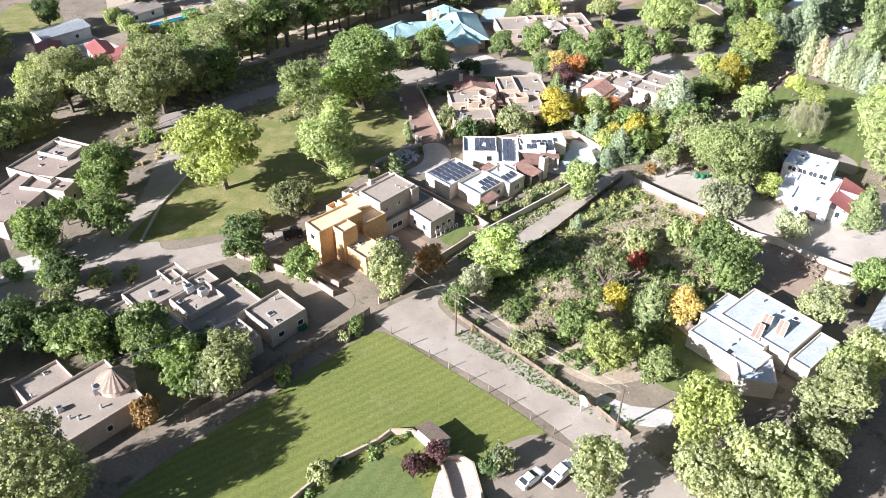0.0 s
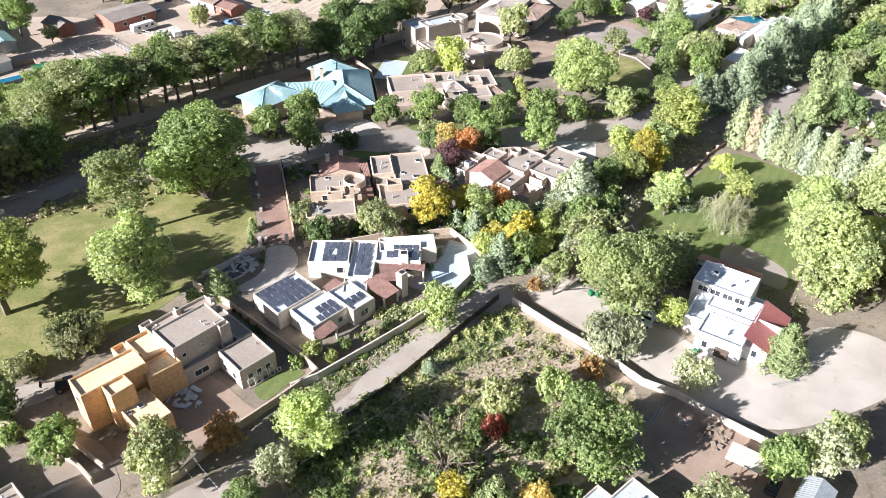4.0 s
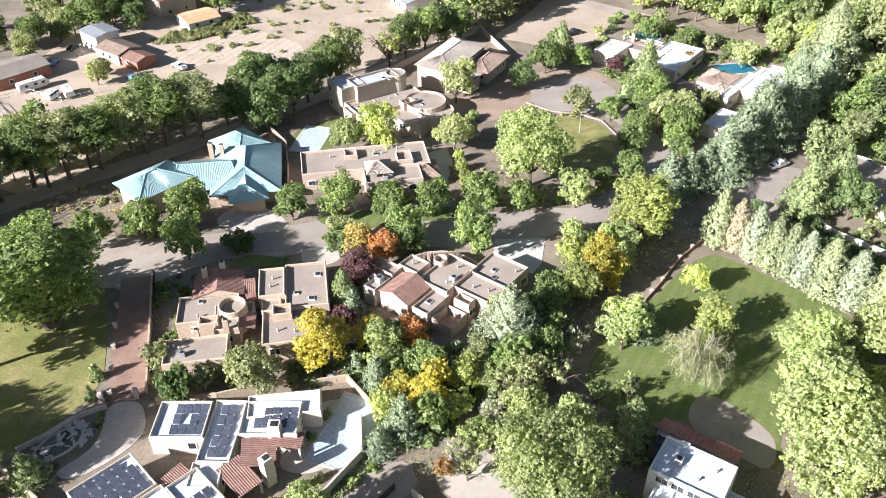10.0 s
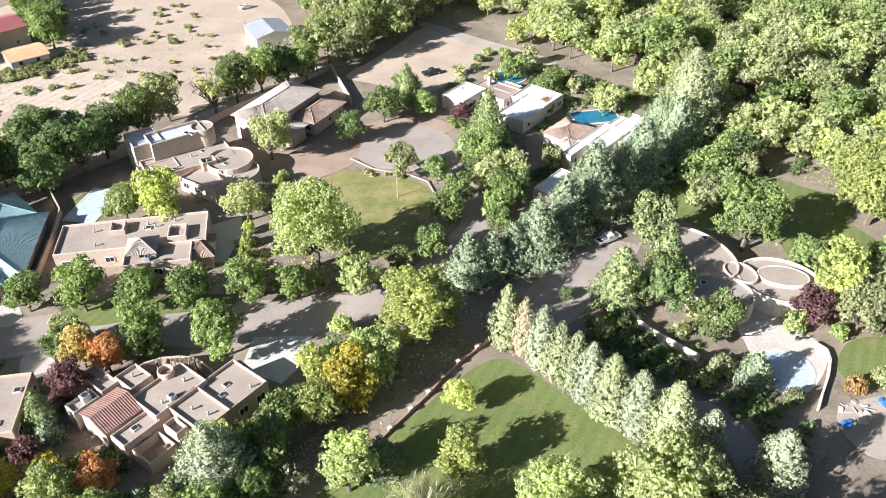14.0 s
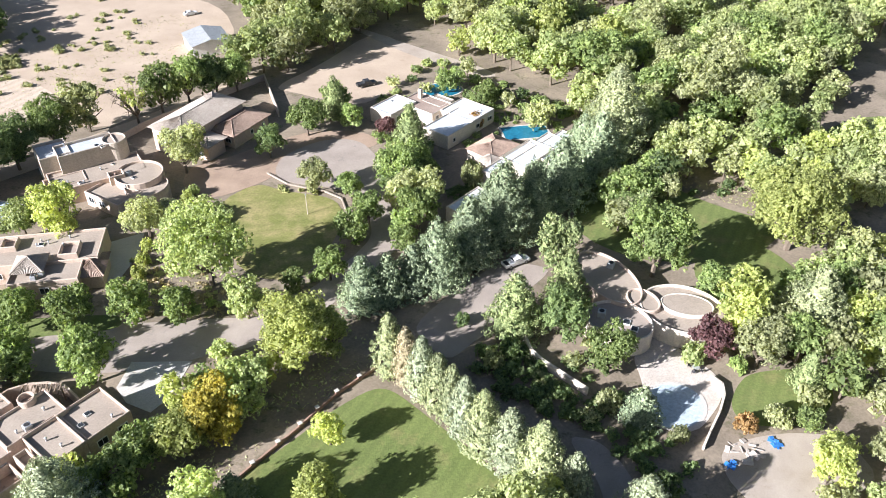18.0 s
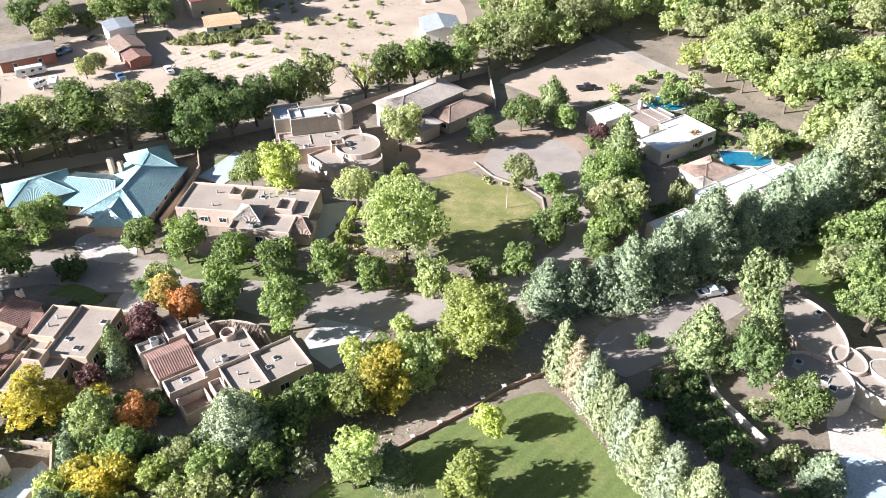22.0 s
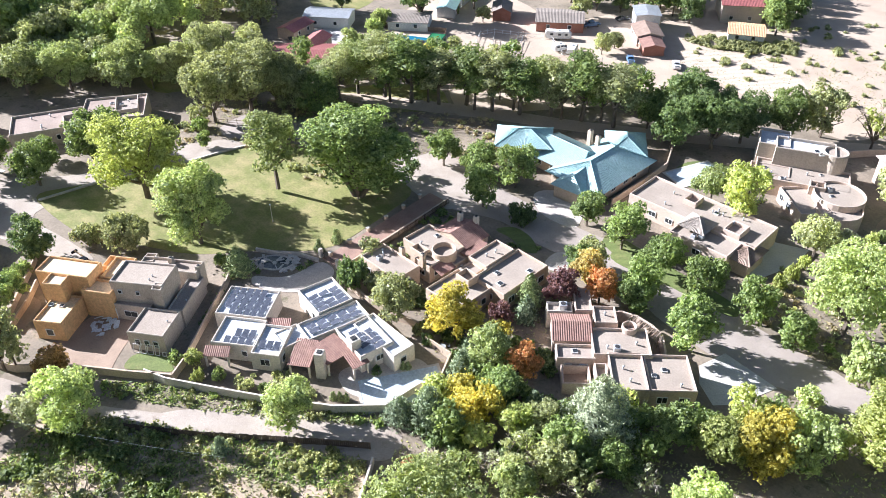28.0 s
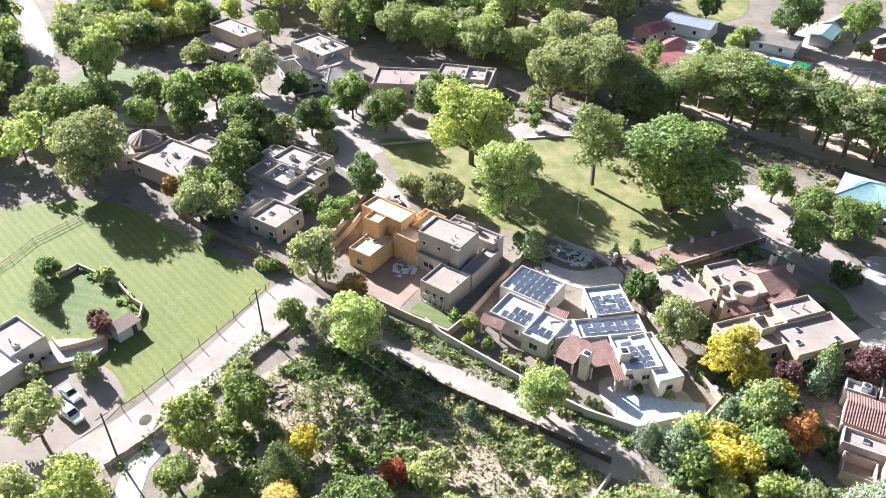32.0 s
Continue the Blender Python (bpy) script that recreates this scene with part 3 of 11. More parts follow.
def fence_run(name, label, mat, height, gap, *pts, board=0.14, rails=True, posts=2.4, category="fence"):
    """A fence along a line of the plan: posts, rails and upright boards; every piece is its own."""
    f = thing(name, pts[0][0], pts[0][1], 0, label, category)
    ox, oy = pts[0]
    rnd = random.Random(int(ox * 7 + oy * 3))
    for a, b in zip(pts, pts[1:]):
        L = math.hypot(b[0] - a[0], b[1] - a[1])
        ang = math.degrees(math.atan2(b[1] - a[1], b[0] - a[0]))
        ux, uy = (b[0] - a[0]) / L, (b[1] - a[1]) / L
        n = max(1, int(L / posts))
        for k in range(n + 1):
            p = part("post", board_mesh(0.1, 0.1, height + 0.08), mat, f)
            p.matrix_basis = pose(a[0] + ux * L * k / n - ox, a[1] + uy * L * k / n - oy, 0, 0, 0, ang)
        if rails:
            for z in (0.3, height - 0.3):
                g = Geo().box(0, 0, z, L, 0.05, 0.09)
                r = part("rail", g, mat, f)
                r.matrix_basis = pose((a[0] + b[0]) / 2 - ox, (a[1] + b[1]) / 2 - oy, 0, 0, 0, ang)
        if gap:
            m = int(L / gap)
            for k in range(m):
                u = (k + 0.5) / m * L
                r = part("board", board_mesh(board, 0.03, height - 0.05 + rnd.choice((-0.06, 0.0, 0.05))), mat, f)
                r.matrix_basis = pose(a[0] - ox + ux * u - uy * 0.06, a[1] - oy + uy * u + ux * 0.06, 0, rnd.uniform(-2, 2), 0, ang)
    return f


# ---- plants ----
def blades(rng, pos, nrm, size, flat, droop):
    """Pointed three-cornered blades at places, with given facings."""
    n = len(pos)
    nrm = nrm / np.linalg.norm(nrm, axis=1)[:, None]
    tang = np.cross(nrm, rng.normal(size=(n, 3)))
    tang[:, 2] -= droop
    tang /= np.linalg.norm(tang, axis=1)[:, None]
    bit = np.cross(nrm, tang)
    s = size * rng.uniform(0.6, 1.35, n)[:, None]
    a, b = tang * s * 0.62, bit * s * 0.38
    return np.stack([pos - a, pos + a * 0.6 + b * 1.3 * flat, pos + a * 0.6 - b * 1.3 * flat - nrm * s * 0.1], 1).reshape(-1, 3)


def leaf_cloud(rng, centres, radii, n, size, flat=1.0, droop=0.0):
    """Leaves in tufts over the outside of a set of lobes, and coarser growth inside that closes the crown."""
    centres, radii = np.array(centres, float), np.array(radii, float)
    wgt = radii[:, 0] * radii[:, 2]
    wgt = wgt / wgt.sum()
    tufts = max(8, n // 8)
    pick = rng.choice(len(centres), tufts, p=wgt)
    u = rng.normal(size=(tufts, 3))
    for _ in range(4):
        u /= np.linalg.norm(u, axis=1)[:, None]
        u[:, 2] = np.where(u[:, 2] < -0.35, -u[:, 2], u[:, 2])
        mid = centres[pick] + u * radii[pick]
        deep = (((mid[:, None, :] - centres[None]) / radii[None]) ** 2).sum(2).min(1) < 0.7
        k = int(deep.sum())
        if not k:
            break
        pick[deep] = rng.choice(len(centres), k, p=wgt)
        u[deep] = rng.normal(size=(k, 3))
    u /= np.linalg.norm(u, axis=1)[:, None]
    mid = centres[pick] + u * radii[pick] * np.where(rng.random(tufts) < 0.7, rng.uniform(0.84, 1.0, tufts), rng.uniform(1.0, 1.17, tufts))[:, None]
    wide = size * rng.uniform(0.7, 1.8, tufts)
    own = rng.integers(0, tufts, n)
    w = rng.normal(size=(n, 3)) + u[own] * 0.9
    w[:, 2] += 0.3
    w /= np.linalg.norm(w, axis=1)[:, None]
    pos = mid[own] + w * (wide[own] * rng.uniform(0.35, 1.0, n))[:, None]
    out = blades(rng, pos, w * 0.8 + u[own] * 0.3 + rng.normal(size=(n, 3)) * 0.42, size, flat, droop)
    m = max(6, n // 9)
    own = rng.choice(len(centres), m, p=wgt)
    w = rng.normal(size=(m, 3))
    w /= np.linalg.norm(w, axis=1)[:, None]
    core = blades(rng, centres[own] + w * radii[own] * rng.uniform(0.5, 0.74, m)[:, None], w, size * 2.8, 1.3, 0.0)
    v = np.concatenate([out, core])
    return v, np.arange(len(v)).reshape(-1, 3)


def conifer_cloud(rng, kind, n, size):
    """Needle sprays in uneven tiers round a pointed crown of radius 1, and a closed inside."""
    top = CROWN_TOP[kind]
    taper = (lambda f: 0.94 * (1 - f) ** 0.82 + 0.03) if kind == "cone" else (lambda f: 0.8 * (1 - f ** 1.7) ** 0.8 * (0.8 + 0.2 * np.minimum(1, f * 5)) + 0.03)
    tufts = max(20, n // 9)
    f = 1 - np.sqrt(rng.random(tufts)) if kind == "cone" else rng.random(tufts) ** 1.15
    a = rng.uniform(0, math.tau, tufts)
    bough = 1 + 0.13 * np.sin(a * 5 + f * 40) + 0.1 * np.sin(a * 3 - f * 23) + rng.uniform(-0.13, 0.1, tufts)
    r = taper(f) * bough
    out = np.stack([np.cos(a), np.sin(a), np.full(tufts, 0.35)], 1)
    mid = np.stack([r * np.cos(a), r * np.sin(a), 0.1 + f * (top - 0.15)], 1)
    own = rng.integers(0, tufts, n)
    w = rng.normal(size=(n, 3)) + out[own] * 0.8
    w /= np.linalg.norm(w, axis=1)[:, None]
    pos = mid[own] + w * (size * rng.uniform(0.4, 1.5, n))[:, None]
    leaf = blades(rng, pos, w * 0.7 + out[own] * 0.6 + rng.normal(size=(n, 3)) * 0.25, size, 0.8, 0.7)
    m = max(12, n // 7)
    f = 1 - np.sqrt(rng.random(m)) if kind == "cone" else rng.random(m)
    a = rng.uniform(0, math.tau, m)
    r = taper(f) * 0.72
    side = np.stack([np.cos(a), np.sin(a), np.full(m, 0.2)], 1)
    core = blades(rng, np.stack([r * np.cos(a), r * np.sin(a), 0.1 + f * (top - 0.3)], 1), side, size * 2.6, 1.3, 0.0)
    v = np.concatenate([leaf, core])
    return v, np.arange(len(v)).reshape(-1, 3)


def quick_mesh(name, v, f, mat):
    me = bpy.data.meshes.new(name)
    n = len(f)
    me.vertices.add(len(v)), me.loops.add(3 * n), me.polygons.add(n)
    me.vertices.foreach_set("co", v.astype(np.float32).ravel())
    me.loops.foreach_set("vertex_index", f.astype(np.int32).ravel())
    me.polygons.foreach_set("loop_start", np.arange(0, 3 * n, 3, dtype=np.int32))
    me.update(calc_edges=True)
    me.materials.append(mat)
    return me


def lobes_for(rng, kind):
    """Lobes of a crown of radius 1 whose base is at z 0: centres and radii."""
    c, r = [], []
    if kind == "round":
        c.append((rng.uniform(-0.1, 0.1), rng.uniform(-0.1, 0.1), 0.92)), r.append((0.68, 0.68, 0.78))
        for k in range(19):
            a, z = k * 2.4 + rng.uniform(-0.5, 0.5), rng.uniform(0.3, 1.65)
            q = rng.uniform(0.52, 0.82) * math.sqrt(max(0.1, 1 - ((z - 0.9) / 1.02) ** 2))
            s = rng.uniform(0.18, 0.46)
            c.append((q * math.cos(a), q * math.sin(a), z)), r.append((s, s, s * 0.85))
    elif kind in ("tall", "elm"):
        c.append((0, 0, 1.25)), r.append((0.6, 0.6, 1.1))
        for k in range(23):
            a, z = k * 2.4 + rng.uniform(-0.5, 0.5), rng.uniform(0.3, 2.4)
            q = rng.uniform(0.5, 0.82) * math.sqrt(max(0.08, 1 - ((z - 1.15) / 1.38) ** 2))
            s = rng.uniform(0.18, 0.44)
            c.append((q * math.cos(a), q * math.sin(a), z)), r.append((s, s, s))
    elif kind == "low":
        c.append((0, 0, 0.42)), r.append((0.75, 0.75, 0.42))
        for k in range(11):
            a = k * 2.4 + rng.uniform(-0.3, 0.3)
            q, z, s = rng.uniform(0.3, 0.75), rng.uniform(0.25, 0.7), rng.uniform(0.22, 0.36)
            c.append((q * math.cos(a), q * math.sin(a), z)), r.append((s, s, s * 0.8))
    elif kind == "sparse":
        for k in range(12):
            a, z = k * 2.4 + rng.uniform(-0.3, 0.3), rng.uniform(0.6, 1.9)
            q, s = rng.uniform(0.2, 0.75), rng.uniform(0.14, 0.3)
            c.append((q * math.cos(a), q * math.sin(a), z)), r.append((s, s, s))
    return c, r


CROWN_TOP = {"round": 1.85, "elm": 2.65, "tall": 2.65, "low": 1.0, "cone": 2.75, "column": 3.05, "sparse": 2.1}
CROWNS = {}
TRUNKS = {}


def crown_mesh(kind, size, mat, variant):
    """A crown for plants of about that radius in metres, made at unit radius and shared."""
    key = (kind, size, mat.name, variant)
    if key not in CROWNS:
        rng = np.random.default_rng(len(kind) * 31 + int(size * 10) * 7 + variant)
        c, r = lobes_for(rng, kind)
        need = bool(kind in ("cone", "column"))
        leaf = (0.33 if size > 4 else 0.29 if size > 2.2 else 0.26 if size > 1.2 else 0.2) * (0.95 if need else 1.0)
        area = size * size * {"round": 15, "tall": 20, "elm": 14, "low": 9, "cone": 21, "column": 20, "sparse": 3.0}[kind]
        n = int(area / (leaf * leaf * 0.47) * 0.78)
        v, f = conifer_cloud(rng, kind, n, leaf / size) if need else leaf_cloud(rng, c, r, n, leaf / size, 1.0, 0.15)
        CROWNS[key] = quick_mesh("crown", v, f, mat)
    return CROWNS[key]


def limb(g, pts, radii, root, n=5):
    """A tapering limb that grows from the tip of another; returns its own tip."""
    pts = [Vector(p) for p in pts]
    if root is None:
        root = len(g.v)
        g.v.append(tuple(pts[0] - Vector((0, 0, 0.1))))
    last = None
    for k, (p, r) in enumerate(zip(pts, radii)):
        w = (pts[min(k + 1, len(pts) - 1)] - pts[max(k - 1, 0)]).normalized()
        u = w.orthogonal().normalized()
        v = w.cross(u)
        ring = len(g.v)
        g.v += [tuple(p + (u * math.cos(i * math.tau / n) + v * math.sin(i * math.tau / n)) * r) for i in range(n)]
        if last is None:
            g.f += [(root, ring + (i + 1) % n, ring + i) for i in range(n)]
        else:
            g.f += [(last + i, last + (i + 1) % n, ring + (i + 1) % n, ring + i) for i in range(n)]
        last = ring
    g.v.append(tuple(pts[-1] + w * radii[-1]))
    g.f += [(last + i, last + (i + 1) % n, len(g.v) - 1) for i in range(n)]
    return len(g.v) - 1


def trunk_mesh(kind, variant, mat=None):
    key = (kind, variant, (mat or BARK).name)
    if key not in TRUNKS:
        rnd = random.Random(variant * 13 + len(kind))
        g = Geo()
        top = 0.5 * CROWN_TOP[kind]
        if kind in ("cone", "column"):
            g.tube((0, 0, -0.6), (0, 0, 1.9), 0.09, 0.02, 7)
        else:
            sx, sy = rnd.uniform(-0.06, 0.06), rnd.uniform(-0.06, 0.06)
            fork = limb(g, [(0, 0, -1.3), (sx, sy, 0.1)], [0.08, 0.055], None)
            count = 16 if kind == "sparse" else 7
            for k in range(count):
                a = k * 2.4 + rnd.uniform(-0.4, 0.4)
                q, z = rnd.uniform(0.35, 0.75), rnd.uniform(0.6, CROWN_TOP[kind] * 0.85)
                m = (q * 0.45 * math.cos(a), q * 0.45 * math.sin(a), z * 0.55)
                e = (q * math.cos(a), q * math.sin(a), z)
                tip = limb(g, [(sx * 0.7 + m[0] * 0.3, sy * 0.7 + m[1] * 0.3, 0.1 + m[2] * 0.2), m, e], [0.045, 0.026, 0.01], fork)
                if kind == "sparse":
                    for j in range(4):
                        b = a + rnd.uniform(-0.9, 0.9)
                        w = rnd.uniform(0.2, 0.45)
                        limb(g, [(e[0] + w * 0.4 * math.cos(b), e[1] + w * 0.4 * math.sin(b), e[2] + rnd.uniform(-0.1, 0.2)), (e[0] + w * math.cos(b), e[1] + w * math.sin(b), e[2] + rnd.uniform(-0.3, 0.4))], [0.012, 0.005], tip)
        me = g.mesh("trunk")
        me.materials.append(mat or BARK)
        TRUNKS[key] = me
    return TRUNKS[key]


PLANTED = [0]


def tree(x, y, r, height, kind, mat, label, name="tree", category="tree", bark=None):
    """A tree of crown radius r and height: trunk with limbs, and a crown of leaf clumps."""
    k = PLANTED[0] = PLANTED[0] + 1
    STANDING.append((x, y, r))
    rnd = random.Random(k)
    top = CROWN_TOP[kind]
    ob = thing(name, x, y, rnd.uniform(0, 360), label, category)
    size = min((0.9, 1.8, 3.0, 4.4, 6.2, 8.5), key=lambda s: abs(s - r))
    bole = -0.05 * height if r > 10 else {"round": 0.13, "elm": 0.36, "tall": 0.12, "low": 0.0, "cone": 0.03, "column": 0.02, "sparse": 0.14}[kind] * height
    sz = (height - bole) / top
    for nm, me in (("trunk", trunk_mesh(kind, k % 4, bark)), ("crown", crown_mesh(kind, size, mat, k % 3))):
        p = new(nm, me)
        p.parent = ob
        p.matrix_basis = pose(0, 0, bole) @ Matrix.Diagonal((r * 1.16, r * 1.16, sz, 1))
    # the foot of the trunk reaches the ground
    ob.children[0].matrix_basis = pose(0, 0, bole) @ Matrix.Diagonal((r, r, max(sz, bole / 1.15), 1))
    return ob


def weeping_tree(x, y, r, height):
    """A half-dead willow: pale limbs that rise and arch over, hung with thin olive strands."""
    rnd, rng = random.Random(77), np.random.default_rng(77)
    STANDING.append((x, y, r))
    ob = thing("willow", x, y, 0, "half-dead weeping willow with bare pale branches on a lawn", "tree")
    g = Geo()
    fork = limb(g, [(0, 0, -0.2), (0.1, 0.1, height * 0.22)], [0.42, 0.3], None, 7)
    hung = []
    for k in range(34):
        a, q = k * 2.4 + rnd.uniform(-0.3, 0.3), r * rnd.uniform(0.35, 1.0)
        top = height * rnd.uniform(0.72, 1.0) * (1.06 - 0.35 * q / r)
        c, s = math.cos(a), math.sin(a)
        pts = [(0.2 * c, 0.2 * s, height * 0.25), (q * 0.35 * c, q * 0.35 * s, top * 0.7), (q * 0.75 * c, q * 0.75 * s, top), (q * c, q * s, top * 0.86), (q * 1.08 * c, q * 1.08 * s, top * 0.6)]
        tip = limb(g, pts, [0.14, 0.1, 0.06, 0.04, 0.02], fork)
        for _ in range(4):
            b = a + rnd.uniform(-0.8, 0.8)
            e = (q * c + 0.9 * math.cos(b), q * s + 0.9 * math.sin(b), top * rnd.uniform(0.6, 1.05))
            limb(g, [((q * c + e[0]) / 2, (q * s + e[1]) / 2, e[2]), e], [0.03, 0.012], tip)
        hung += [(q * f * c + rnd.uniform(-0.6, 0.6), q * f * s + rnd.uniform(-0.6, 0.6), top * 0.9 - j * 0.5) for f in (0.6, 0.85, 1.0) for j in range(int(top / 0.75)) if k % 3]
    part("trunk", g, PALEBARK, ob, "bare pale arching branches")
    c = np.array(hung)
    own = rng.integers(0, len(c), 15000)
    pos = c[own] + rng.normal(size=(15000, 3)) * 0.3
    v = blades(rng, pos, rng.normal(size=(15000, 3)) + np.array([0, 0, 0.4]), 0.28, 0.5, 1.6)
    part("crown", quick_mesh("crown", v, np.arange(len(v)).reshape(-1, 3), LEAFOLIVE), None, ob)


def inside(x, y, plan):
    odd = False
    for a, b in zip(plan, plan[1:] + plan[:1]):
        if (a[1] > y) != (b[1] > y) and x < (b[0] - a[0]) * (y - a[1]) / (b[1] - a[1]) + a[0]:
            odd = not odd
    return odd


STANDING = []


def scatter(rnd, plan, spacing, count=4000):
    """Uneven places inside an outline, a spacing apart and clear of the single trees."""
    xs, ys, got = [p[0] for p in plan], [p[1] for p in plan], []
    for _ in range(count):
        x, y = rnd.uniform(min(xs), max(xs)), rnd.uniform(min(ys), max(ys))
        if inside(x, y, plan) and clear(x, y, 0.8) and all(math.hypot(x - a, y - b) > spacing for a, b in got) and all(math.hypot(x - a, y - b) > 0.7 * c + 0.35 * spacing for a, b, c in STANDING):
            got.append((x, y))
    return got


def wood(name, label, mats, spacing, small, large, seed, kind, *plan):
    """A wood within an outline of the plan, as one mass of several leaf colours."""
    rnd = random.Random(seed)
    spots = []
    for x, y in scatter(rnd, list(plan), spacing, 1500):
        r = rnd.uniform(small, large) * (1.3 if rnd.random() < 0.2 else 1.0)
        spots.append((x, y, r, r * rnd.uniform(1.9, 2.7), kind, mats[int(len(mats) * min(0.999, max(0, 0.5 + 0.75 * noise.noise((x * 0.04, y * 0.04, seed)) + rnd.uniform(-0.3, 0.3))))]))
    for q in spots:
        STANDING.append((q[0], q[1], q[2] * 0.6))
    return woods(name, label, spots, 0.38 if name == "edge_woods" else 0.5)


def grove(where, spacing, small, large, seed, kinds, mats, *plan):
    """Trees and shrubs of several sorts grown together in the gaps of an outline, as one mass."""
    rnd = random.Random(seed)
    spots = []
    for x, y in scatter(rnd, list(plan), spacing, 900):
        r, kind, mat = rnd.uniform(small, large), rnd.choice(kinds), rnd.choice(mats)
        if mat in (NEEDLEBLUE, NEEDLE):
            kind = "cone"
        tall = {"round": 2.2, "tall": 2.7, "low": 1.2, "cone": 2.6, "column": 3.0, "sparse": 2.2}[kind] * r * rnd.uniform(0.85, 1.15)
        spots.append((x, y, r, tall, kind, mat))
    for q in spots:
        STANDING.append((q[0], q[1], q[2] * 0.8))
    return woods("thicket", "mixed green and yellowing trees grown together " + where, spots, 0.4)


def woods(name, label, spots, leaf):
    """Many crowns with trunks, grown together: one mesh for each leaf colour, one for the trunks."""
    rng = np.random.default_rng(len(label) * 17 + len(spots))
    crowns = collections.defaultdict(list)
    g = Geo()
    ox, oy = spots[0][0], spots[0][1]
    for x, y, r, hgt, kind, mat in spots:
        c, rad = lobes_for(rng, kind)
        bole = (0.03 if kind in ("cone", "low") else 0.16) * hgt
        sc = np.array([r, r, (hgt - bole) / CROWN_TOP[kind]])
        need = kind == "cone"
        m = int(r * r * (8 if kind == "low" else 13) / (leaf * leaf * 0.47) * 0.66)
        if need:
            v, f = conifer_cloud(rng, kind, m, leaf / r)
            v = v * sc
        else:
            v, f = leaf_cloud(rng, np.array(c) * sc, np.array(rad) * sc, m, leaf, 1.0, 0.1)
        crowns[mat.name].append((v + np.array([x - ox, y - oy, bole]), mat))
        if kind != "low":
            g.tube((x - ox, y - oy, -0.2), (x - ox, y - oy, bole + 0.3 * hgt), 0.05 * r + 0.06, 0.03 * r, 6)
    w = thing(name, ox, oy, 0, label, "woods")
    tagged(w, kind="stuff")
    for lots in crowns.values():
        v = np.concatenate([q[0] for q in lots])
        part("crowns", quick_mesh("crowns", v, np.arange(len(v)).reshape(-1, 3), lots[0][1]), None, w)
    if g.v:
        part("trunks", g, BARK, w)
    return w


# ---- vehicles, posts and yard things ----
def wheel_set(car, base, track, r, xs):
    for x in xs:
        for s in (-1, 1):
            w = part("tyre", Geo().tube((x, s * (track / 2 - 0.11), r), (x, s * (track / 2 + 0.11), r), r, r, 14), BLACK, car)
            part("rim", Geo().tube((x, s * (track / 2 + 0.02), r), (x, s * (track / 2 + 0.125), r), r * 0.58, r * 0.5, 10), CHROME, w)


def loft(sections):
    """A hull over cross-sections (x, half width, low z, high z, tumblehome), closed at both ends."""
    g = Geo()
    rings = []
    for x, hw, z0, z1, inn in sections:
        rings.append([(x, -hw, z0), (x, -hw, z0 + (z1 - z0) * 0.6), (x, -hw + inn, z1), (x, hw - inn, z1), (x, hw, z0 + (z1 - z0) * 0.6), (x, hw, z0)])
    n = 6
    vs = [p for r in rings for p in r]
    fs = [(a * n + i, a * n + (i + 1) % n, (a + 1) * n + (i + 1) % n, (a + 1) * n + i) for a in range(len(rings) - 1) for i in range(n)]
    fs += [tuple(range(n)), tuple(reversed(range((len(rings) - 1) * n, len(rings) * n)))]
    return g.add(vs, fs)


